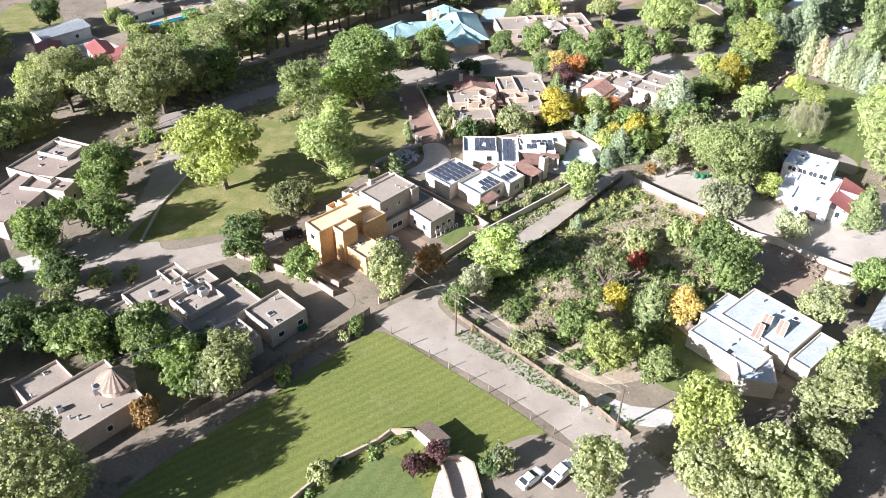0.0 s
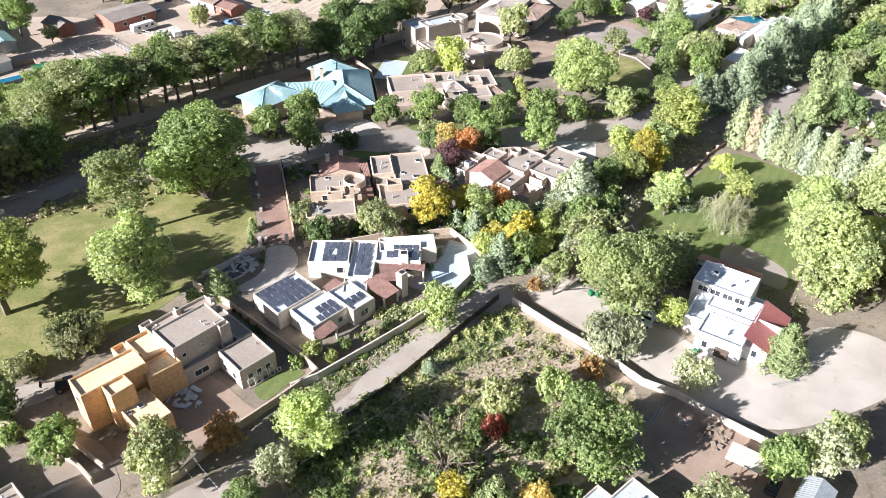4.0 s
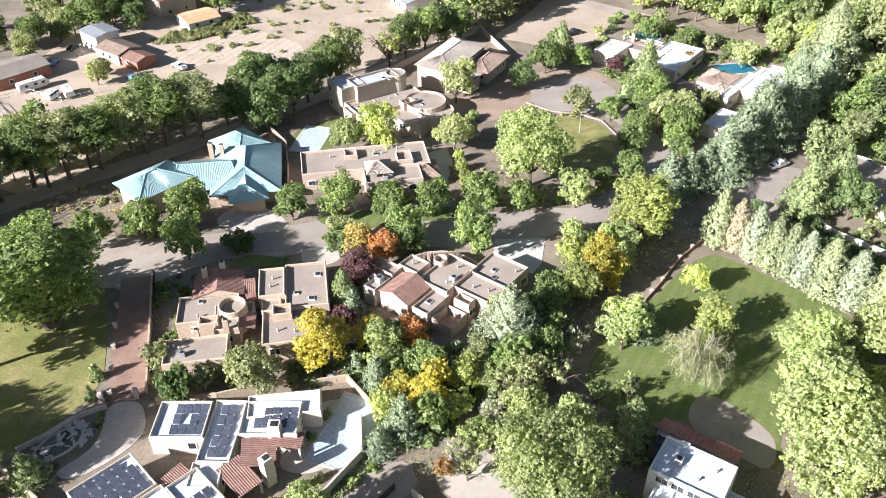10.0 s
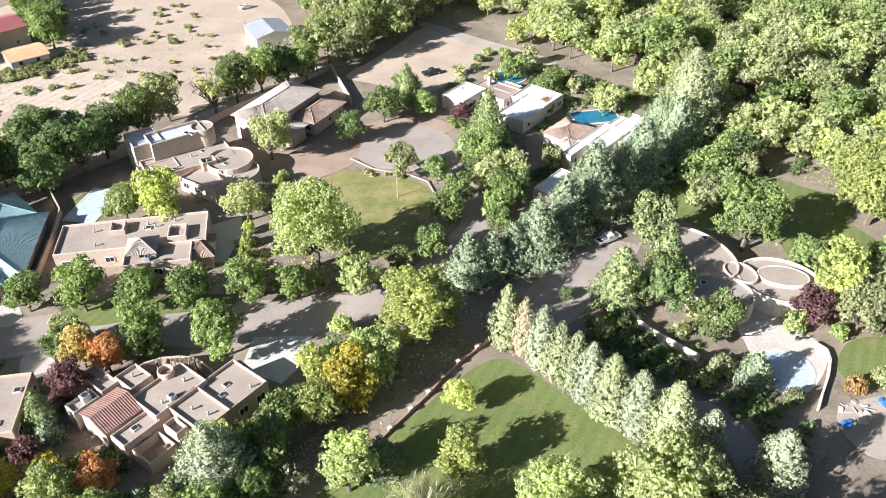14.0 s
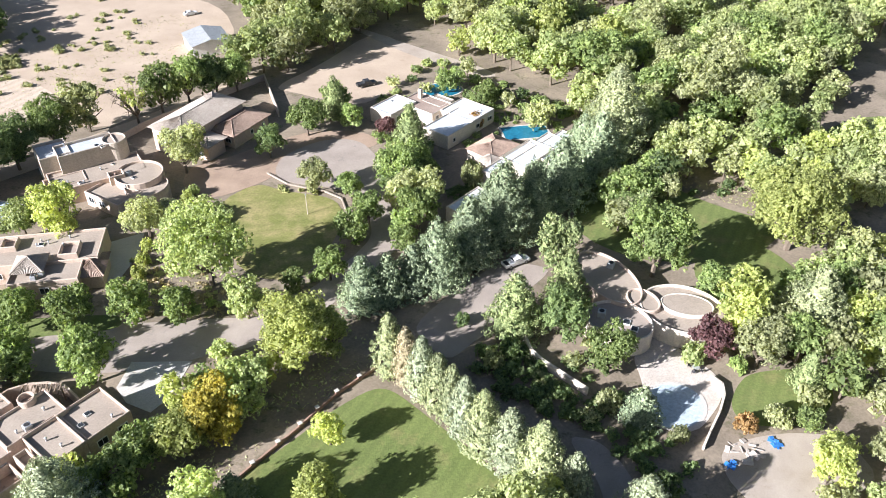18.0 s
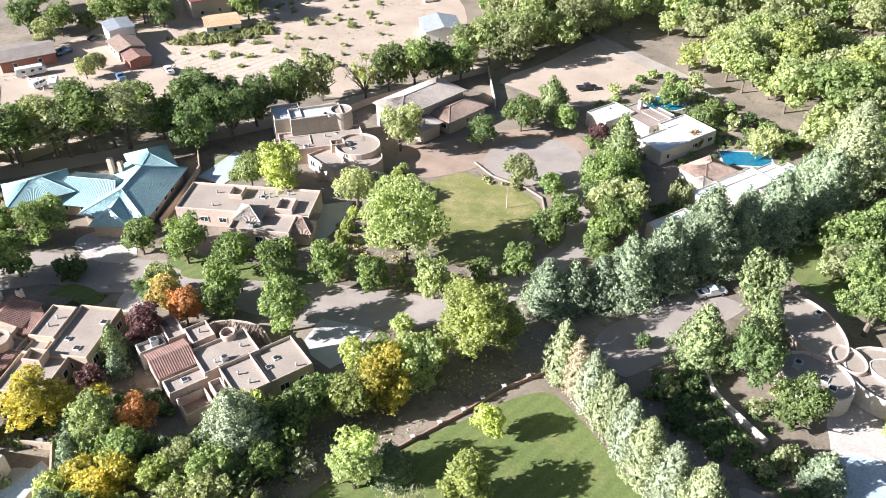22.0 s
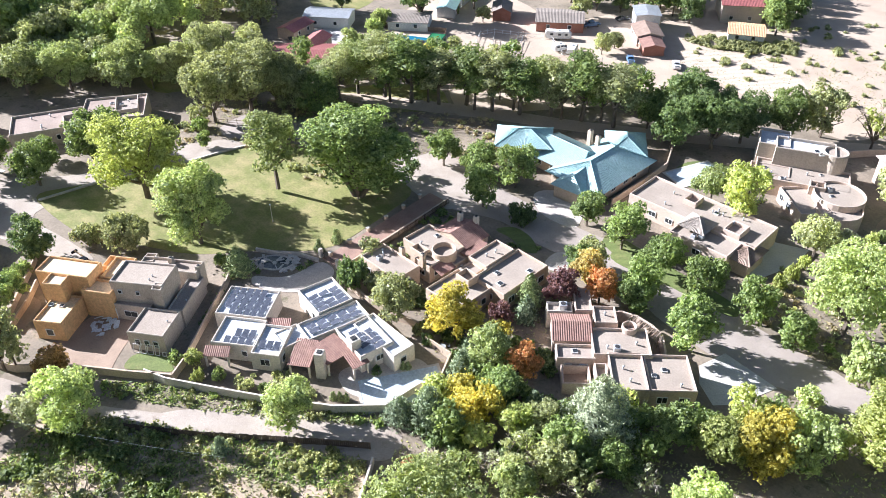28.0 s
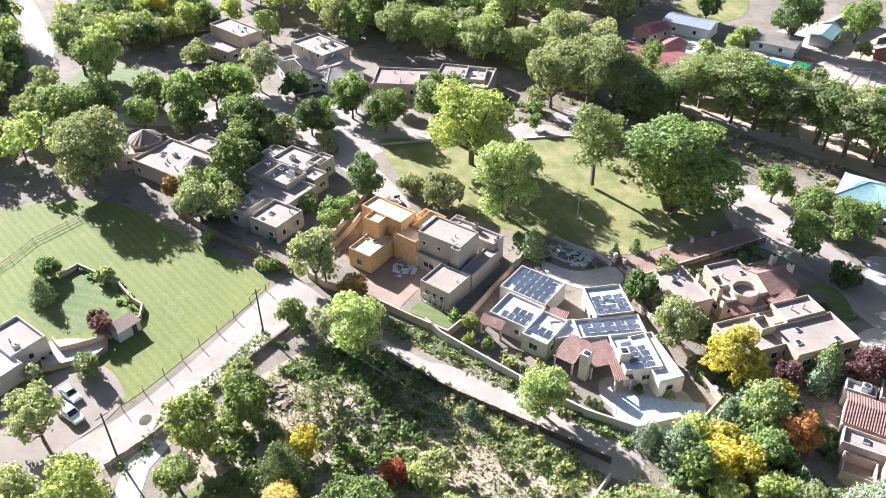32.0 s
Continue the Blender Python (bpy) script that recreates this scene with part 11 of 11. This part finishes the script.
for k, (w, t) in enumerate(((1.1, 1.7), (0.9, 1.9), (1.0, 1.9), (0.8, 1.9), (0.6, 0.8))):
    ob = thing("window_frame", 0.5 + k * 0.92, 128.75 + k * 0.86, 43, "loose white window frame leaning on a house wall", "window frame", "frames by the wall")
    g = Geo()
    for a, b, c, d in ((-w / 2, 0, 0.09, t), (w / 2, 0, 0.09, t), (0, 0, w, 0.09), (0, t - 0.09, w, 0.09)):
        g.box(a, 0, b, c, 0.08, d)
    leaning = part("frame", g, WHITE, ob)
    leaning.matrix_basis = pose(0, 0, 0.06, -14, 0, 0)
arch_gate(-2, 167.4, 9.20024)
meadow("dry_grass", "dry straw-coloured grass in a vacant lot", DRYWEED, 3.5, 0.3, 20, (6.2, 114.5), (11.6, 121.2), (19.4, 126.9), (30.3, 137.9), (42.4, 148.2), (49.8, 139.4), (56.9, 132.7), (61.1, 124.9), (46.1, 109.1), (36.5, 98.9), (27.1, 97), (15.5, 99.2))
meadow("weeds", "green weeds spread over a vacant lot", WEED, 3, 0.34, 18, (6.2, 114.5), (11.6, 121.2), (19.4, 126.9), (30.3, 137.9), (42.4, 148.2), (49.8, 139.4), (56.9, 132.7), (61.1, 124.9), (46.1, 109.1), (36.5, 98.9), (27.1, 97), (15.5, 99.2))
meadow("weeds", "thick green weeds along a lot fence", LEAF, 9, 0.42, 16, (8, 115.8), (18.4, 126.6), (30.2, 137.1), (42.3, 147.4), (46.2, 143.9), (36.1, 132.9), (27.2, 122.4), (19.1, 110.6), (12, 103.6), (8.3, 108.3))
meadow("weeds", "thick dark green weeds along a lot fence", LEAFDARK, 4, 0.4, 15, (8, 115.8), (18.4, 126.6), (30.2, 137.1), (42.3, 147.4), (46.2, 143.9), (36.1, 132.9), (27.2, 122.4), (19.1, 110.6), (12, 103.6), (8.3, 108.3))
meadow("weeds", "darker green weeds spread over a vacant lot", LEAFOLIVE, 3, 0.4, 17, (6.2, 114.5), (11.6, 121.2), (19.4, 126.9), (30.3, 137.9), (42.4, 148.2), (49.8, 139.4), (56.9, 132.7), (61.1, 124.9), (46.1, 109.1), (36.5, 98.9), (27.1, 97), (15.5, 99.2))
bushes("weeds", "green weeds along the wall of a vacant lot", WEED, 1.14, 0.5, 1.17, 19, (8, 115.8), (18.4, 126.6), (30.2, 137.1), (42.3, 147.4), (45.2, 144.8), (34.4, 136.2), (25.4, 126.8), (15.5, 115.7), (9.2, 109.5))
bushes("weeds", "green and dry weeds in a vacant lot", WEED, 3.12, 0.44, 1.17, 21, (6.2, 114.5), (11.6, 121.2), (19.4, 126.9), (30.3, 137.9), (42.4, 148.2), (49.8, 139.4), (56.9, 132.7), (61.1, 124.9), (46.1, 109.1), (36.5, 98.9), (27.1, 97), (15.5, 99.2))
bushes("weeds", "dark green undergrowth in a vacant lot", LEAF, 2.88, 0.62, 1.56, 22, (9, 113.2), (19.4, 125.4), (29.2, 123.8), (38.9, 122.3), (47.1, 114.1), (44.1, 103.2), (38.6, 90.9), (22.7, 91.1), (13.8, 101.4))
bushes("weeds", "weeds along a lane wall", WEED, 1.08, 0.38, 1.04, 23, (3.7, 121.7), (11.2, 130), (25.4, 142.1), (37, 155.1), (38.1, 153.4), (27.8, 141), (14.9, 128.8), (6.7, 120.9))
bushes("weeds", "dark hedge growth along the lane", LEAFDARK, 1.08, 0.62, 1.3, 24, (2.7, 106.8), (8.4, 100.6), (20.5, 88.3), (25.2, 83.7), (29.3, 77.9), (30.3, 78.3), (25.5, 85.4), (12.2, 99.1), (3.7, 108))
bushes("undergrowth", "dark green undergrowth beneath trees", LEAFDARK, 1.92, 0.75, 1.95, 25, (40.3, 156), (37.4, 167.9), (32.9, 177.4), (42, 184.4), (50.2, 177.7), (64.3, 182.6), (69.4, 178.3), (60.1, 166.1), (52.3, 162.6), (46.5, 156.9))
bushes("undergrowth", "dark green undergrowth beneath pines", LEAFDARK, 2.04, 0.75, 1.82, 26, (115.1, 208.1), (123, 215.3), (126.4, 208.6), (133.6, 200.1), (141, 197), (145, 191.7), (146.6, 184.7), (139.9, 182.6), (136.9, 188.3), (130, 192.1), (122, 198.5))
bushes("undergrowth", "shrubs and flowers beside a walled garden", LEAFOLIVE, 1.56, 0.5, 1.3, 27, (16.8, 140.6), (20.7, 147.3), (27, 150.3), (32.8, 153.5), (33.6, 154), (28.8, 148.2), (23, 140.5))
bushes("desert_shrubs", "low olive shrubs on a sandy field", LEAFOLIVE, 5.4, 0.5, 1.3, 28, (-34, 314.3), (-22.6, 342.7), (-1.8, 400.3), (36.1, 324.2), (8.6, 296.6), (-15.1, 290.8))
bushes("desert_shrubs", "green scrub beside a sandy field", WEED, 1.92, 0.62, 1.56, 29, (-37.7, 313.5), (-28.3, 321), (-10.8, 331.2), (-5.9, 323.7), (-15.2, 314.5), (-28.5, 310.2))
bushes("undergrowth", "dark shrubs between houses", LEAFDARK, 2.04, 0.75, 1.82, 30, (-67.4, 105.7), (-59.9, 104.1), (-51.4, 105.5), (-43, 99.7), (-31.5, 95.5), (-31.9, 87.8), (-38.6, 82.1), (-44.1, 93), (-60.4, 94.4), (-69.1, 99.9))
bushes("undergrowth", "dark shrubs beside a ditch", LEAFDARK, 2.28, 0.62, 1.69, 31, (-81.5, 163.2), (-66.4, 176.2), (-46.4, 198.3), (-26, 221.7), (-22.1, 218.8), (-40, 194.8), (-59.8, 173.5), (-76.7, 161.6))
bushes("undergrowth", "shrubs along the street", LEAFOLIVE, 2.16, 0.62, 1.56, 32, (-80, 106.1), (-74.4, 115.7), (-64.5, 119), (-51.4, 116.5), (-59.9, 114.6), (-70.5, 107.1))
bushes("undergrowth", "green shrubs along a road wall", LEAF, 1.92, 0.62, 1.43, 33, (50.9, 220.6), (55.7, 220.9), (67.3, 219.4), (76.6, 220.7), (88.7, 229), (96.6, 244.8), (94, 246.9), (86.6, 232.1), (76.1, 224.1), (64.5, 222.4))
bushes("undergrowth", "shrubs behind a dirt yard", LEAFOLIVE, 2.16, 0.62, 1.69, 34, (97.5, 152), (103, 156), (101.8, 145.1), (93.8, 142.4), (93.1, 148))
bushes("undergrowth", "dark shrubs in a house garden", LEAFDARK, 1.92, 0.62, 1.56, 35, (0.9, 174.5), (8, 172.9), (19.8, 171.2), (27.2, 173.9), (35.1, 170.9), (33, 176.7), (19.1, 177), (5.3, 177.3))
bushes("garden_shrubs", "mixed shrubs in beds beside the road", LEAF, 2.4, 0.5, 1.3, 36, (-2.4, 189), (-4.0, 196.5), (7.9, 202.5), (14.9, 201.9), (26.6, 205.5), (23.2, 199.4), (12.3, 198.1), (-1.6, 189.8), (-9.8, 183.6))
bushes("garden_shrubs", "olive shrubs on gravel before a flat-roofed house", LEAFOLIVE, 2.64, 0.44, 1.17, 37, (14.1, 223.5), (23.1, 224.8), (32.3, 225.3), (48.6, 228.6), (48.7, 223.4), (32.8, 220.9), (19.6, 218.4))
bushes("garden_shrubs", "small shrubs round a turning circle", WEED, 1.92, 0.38, 1.04, 38, (61.8, 256.9), (62.5, 259.2), (71, 267.5), (75.6, 263.3), (86, 261.4), (86.3, 258.7), (76.2, 259.8), (70.4, 263.6), (64, 255.4))
bushes("garden_shrubs", "dark shrubs beside a white house", LEAFDARK, 2.16, 0.62, 1.56, 39, (96.7, 269.2), (104.3, 272), (113.4, 267.4), (118.4, 262.8), (115.8, 255.9), (105.9, 262.3), (98.4, 262))
bushes("undergrowth", "green undergrowth at the edge of woods", LEAF, 2.4, 0.75, 2.08, 40, (116.8, 318.7), (129.1, 315.6), (145.9, 302.7), (159.7, 290.9), (156.2, 279.5), (144.5, 291.7), (131.2, 302), (119.6, 308.2))
bushes("undergrowth", "low plants in a shaded garden", LEAFDARK, 2.04, 0.62, 1.56, 41, (115.9, 204.2), (120.2, 211.5), (128.5, 213), (132.7, 206.1), (137.3, 200), (134.2, 192), (127.9, 193.9), (121.3, 197))
bushes("leaf_litter", "dry fallen growth under the ditch trees", DRYWEED, 2.64, 0.38, 1.04, 42, (-94.8, 190.5), (-70.1, 207.3), (-35.3, 233.7), (-4.7, 255.8), (-1.5, 251.7), (-31.5, 230.1), (-63.9, 203.2), (-87.3, 186.5))
bushes("garden_shrubs", "low shrubs on bare soil west of the park", LEAFOLIVE, 2.88, 0.5, 1.3, 43, (-69.8, 96.2), (-59.2, 106.9), (-42, 116.4), (-34.2, 120.7), (-30.8, 115.6), (-43.9, 106.5), (-58.2, 97.7))
bushes("ground_litter", "dry leaves and low scrub between road and ditch", DRYWEED, 3.12, 0.25, 0.72, 51, (-79.2, 170.9), (-73.8, 196.8), (-55.5, 222.2), (-29.6, 233), (-3.5, 225.3), (-2.3, 208.2), (-21.3, 199.1), (-30.9, 177.5), (-50.2, 177.7), (-64.1, 151.6))
bushes("ground_scrub", "low olive scrub between road and ditch", LEAFOLIVE, 4.08, 0.44, 1.3, 52, (-79.2, 170.9), (-73.8, 196.8), (-55.5, 222.2), (-29.6, 233), (-3.5, 225.3), (-2.3, 208.2), (-21.3, 199.1), (-30.9, 177.5), (-50.2, 177.7), (-64.1, 151.6))
bushes("ground_scrub", "low scrub and saplings beside a dirt yard", LEAFOLIVE, 3.6, 0.44, 1.43, 53, (54.6, 179.6), (69.5, 178), (69.5, 164.6), (77, 159.5), (77, 151), (90, 150), (104, 158.5), (122, 170), (117.2, 150.5), (95.7, 142.4), (73.1, 140.2), (56.6, 154.8))
bushes("garden_shrubs", "mixed green shrubs round white houses", LEAF, 2.5, 0.5, 1.4, 71, (94, 284), (100, 300), (118, 308), (142, 290), (141, 272), (124, 256), (110, 262), (104, 274))
bushes("garden_shrubs", "low shrubs along a garden wall", LEAFOLIVE, 1.7, 0.35, 0.9, 72, (11.5, 133.5), (24, 143.8), (31, 150), (29.5, 151.2), (20, 146.5), (10, 136))
bushes("ground_scrub", "low plants between house walls", LEAF, 2.88, 0.38, 1.04, 54, (-2.6, 190), (-4.2, 197.6), (25.7, 198.7), (39, 191.1), (40.9, 176.5), (37, 165.4), (25.5, 171.1), (1.6, 174.5))
bushes("ground_scrub", "low plants among street trees", LEAFOLIVE, 2.88, 0.38, 1.04, 55, (46.1, 231.2), (54.2, 237), (65.6, 232), (72.1, 227.1), (81.9, 225.9), (89.4, 233), (91.1, 227.9), (83.2, 218.1), (69, 218.2), (52.2, 219.8))
bushes("ground_litter", "dry growth along a road verge", DRYWEED, 2.64, 0.25, 0.65, 56, (46.1, 231.2), (54.2, 237), (65.6, 232), (72.1, 227.1), (81.9, 225.9), (89.4, 233), (91.1, 227.9), (83.2, 218.1), (69, 218.2), (52.2, 219.8))
bushes("ground_scrub", "shaded undergrowth at the edge of woods", LEAFDARK, 2.64, 0.62, 1.69, 57, (143, 302.6), (160, 292.4), (167.9, 262.7), (189, 263.6), (205.1, 273.9), (197.5, 255.1), (183.2, 250.4), (162.4, 260.2), (155.8, 276.9), (146.5, 286))
meadow("ground_litter", "dry stalks and fallen leaves on bare soil", DRYWEED, 3, 0.22, 70, (-79.2, 170.9), (-73.8, 196.8), (-55.5, 222.2), (-29.6, 233), (-3.5, 225.3), (-2.3, 208.2), (-21.3, 199.1), (-30.9, 177.5), (-50.2, 177.7), (-64.1, 151.6))
meadow("ground_weeds", "thin olive weeds on bare soil", LEAFOLIVE, 2, 0.28, 80, (-79.2, 170.9), (-73.8, 196.8), (-55.5, 222.2), (-29.6, 233), (-3.5, 225.3), (-2.3, 208.2), (-21.3, 199.1), (-30.9, 177.5), (-50.2, 177.7), (-64.1, 151.6))
meadow("ground_litter", "dry stalks and fallen leaves on bare soil", DRYWEED, 3, 0.22, 71, (54.6, 179.6), (69.5, 178), (69.5, 164.6), (77, 159.5), (77, 151), (90, 150), (104, 158.5), (122, 170), (117.2, 150.5), (95.7, 142.4), (73.1, 140.2), (56.6, 154.8))
meadow("ground_weeds", "thin olive weeds on bare soil", LEAFOLIVE, 2, 0.28, 81, (54.6, 179.6), (69.5, 178), (69.5, 164.6), (77, 159.5), (77, 151), (90, 150), (104, 158.5), (122, 170), (117.2, 150.5), (95.7, 142.4), (73.1, 140.2), (56.6, 154.8))
meadow("ground_litter", "dry stalks and fallen leaves on bare soil", DRYWEED, 3, 0.22, 72, (-2.6, 190), (-4.2, 197.6), (25.7, 198.7), (39, 191.1), (40.9, 176.5), (37, 165.4), (25.5, 171.1), (1.6, 174.5))
meadow("ground_weeds", "thin olive weeds on bare soil", LEAFOLIVE, 2, 0.28, 82, (-2.6, 190), (-4.2, 197.6), (25.7, 198.7), (39, 191.1), (40.9, 176.5), (37, 165.4), (25.5, 171.1), (1.6, 174.5))
meadow("ground_litter", "dry stalks and fallen leaves on bare soil", DRYWEED, 3, 0.22, 73, (46.1, 231.2), (54.2, 237), (65.6, 232), (72.1, 227.1), (81.9, 225.9), (89.4, 233), (91.1, 227.9), (83.2, 218.1), (69, 218.2), (52.2, 219.8))
meadow("ground_weeds", "thin olive weeds on bare soil", LEAFOLIVE, 2, 0.28, 83, (46.1, 231.2), (54.2, 237), (65.6, 232), (72.1, 227.1), (81.9, 225.9), (89.4, 233), (91.1, 227.9), (83.2, 218.1), (69, 218.2), (52.2, 219.8))
meadow("ground_litter", "dry stalks and fallen leaves on bare soil", DRYWEED, 3, 0.22, 74, (143, 302.6), (160, 292.4), (167.9, 262.7), (189, 263.6), (205.1, 273.9), (197.5, 255.1), (183.2, 250.4), (162.4, 260.2), (155.8, 276.9), (146.5, 286))
meadow("ground_weeds", "thin olive weeds on bare soil", LEAFOLIVE, 2, 0.28, 84, (143, 302.6), (160, 292.4), (167.9, 262.7), (189, 263.6), (205.1, 273.9), (197.5, 255.1), (183.2, 250.4), (162.4, 260.2), (155.8, 276.9), (146.5, 286))
meadow("ground_litter", "dry stalks and fallen leaves on bare soil", DRYWEED, 0.6, 0.22, 75, (-33.5, 302.3), (-14.1, 322.7), (24.7, 370.4), (50.8, 344.2), (25.9, 302.1), (3.1, 297.8), (-14.8, 290.8))
meadow("ground_weeds", "thin olive weeds on bare soil", WEED, 0.8, 0.28, 85, (-33.5, 302.3), (-14.1, 322.7), (24.7, 370.4), (50.8, 344.2), (25.9, 302.1), (3.1, 297.8), (-14.8, 290.8))
bushes("weeds", "tall green weeds on a sandy field", WEED, 1.08, 0.62, 1.43, 90, (-36.7, 315.1), (-32.3, 320.4), (-19.6, 327.4), (-13.2, 335), (-8.6, 328), (-15.8, 319.7), (-24.9, 311.6), (-35.3, 309.7))
meadow("weeds", "tall green weeds on a sandy field", WEED, 9, 0.5, 91, (-36.7, 315.1), (-32.3, 320.4), (-19.6, 327.4), (-13.2, 335), (-8.6, 328), (-15.8, 319.7), (-24.9, 311.6), (-35.3, 309.7))
meadow("ground_litter", "dark fallen leaves and weeds along a shaded path", LEAFOLIVE, 3, 0.35, 95, (39.5, 150.3), (45.4, 158), (51.1, 166.3), (60.5, 173.4), (71.4, 185.9), (80.3, 196.3), (89.6, 207), (98.2, 215.9), (101.2, 209.4), (89.8, 195.9), (77.8, 183.4), (67.1, 170.2), (57.7, 161.5), (49.5, 152))
bushes("undergrowth", "dark shrubs along a shaded path", LEAFDARK, 2.64, 0.62, 1.56, 96, (45.2, 158.2), (50.9, 166.5), (60.1, 173.8), (71.1, 186.4), (80.1, 196.8), (89.3, 207.6), (98, 216.5), (99.1, 214.3), (90.4, 205.1), (81.1, 194.7), (72.4, 184.3), (61.4, 172.2), (52.4, 164.9))
meadow("weeds", "thick green weeds between a lane and a wall", LEAF, 9, 0.45, 97, (3.1, 121.9), (11, 130.1), (24.8, 142.3), (36.6, 155.3), (38.6, 153.7), (27.8, 141), (15.2, 128.7), (6.7, 120.9))
meadow("weeds", "light green weeds between a lane and a wall", LEAFOLIVE, 6, 0.4, 98, (3.1, 121.9), (11, 130.1), (24.8, 142.3), (36.6, 155.3), (38.6, 153.7), (27.8, 141), (15.2, 128.7), (6.7, 120.9))
bushes("weeds", "green shrubs between a lane and a wall", LEAF, 1.8, 0.5, 1.17, 99, (3.1, 121.9), (11, 130.1), (24.8, 142.3), (36.6, 155.3), (38.6, 153.7), (27.8, 141), (15.2, 128.7), (6.7, 120.9))
bushes("hedge", "dark green hedge along the lane fence", LEAFDARK, 1.08, 0.56, 1.17, 101, (28.6, 78.6), (24.1, 81.6), (15.5, 88.1), (9.4, 94.1), (2.2, 100), (3.9, 101), (11.4, 95.1), (17.5, 89.4), (25.9, 83), (30.3, 79.9))
meadow("weeds", "dark weeds at the foot of a lane fence", LEAFDARK, 7, 0.45, 102, (28.6, 78.6), (24.1, 81.6), (15.5, 88.1), (9.4, 94.1), (2.2, 100), (5.5, 101.9), (12.9, 96), (18.9, 90.4), (27.1, 84), (31.5, 80.9))
bushes("garden_shrubs", "dark shrubs round a garden lawn", LEAFDARK, 1.56, 0.5, 1.17, 103, (-20.1, 61.9), (-22.1, 64.9), (-19.7, 67.9), (-14.4, 73.8), (-8.2, 77.1), (-4.5, 78.6), (-5.3, 76), (-11.2, 73.2), (-16.4, 68.9), (-19.9, 65.2))
bushes("hedge", "dry grey brush hedge along the lane", DRYWEED, 0.62, 0.45, 0.8, 104, (3.4, 104.2), (8.2, 99.2), (14.4, 93), (21, 86), (25, 82.2), (29.4, 76.4), (28.2, 75.6), (24, 81.2), (20, 85), (13.4, 92), (7.2, 98.2), (2.4, 103.4))
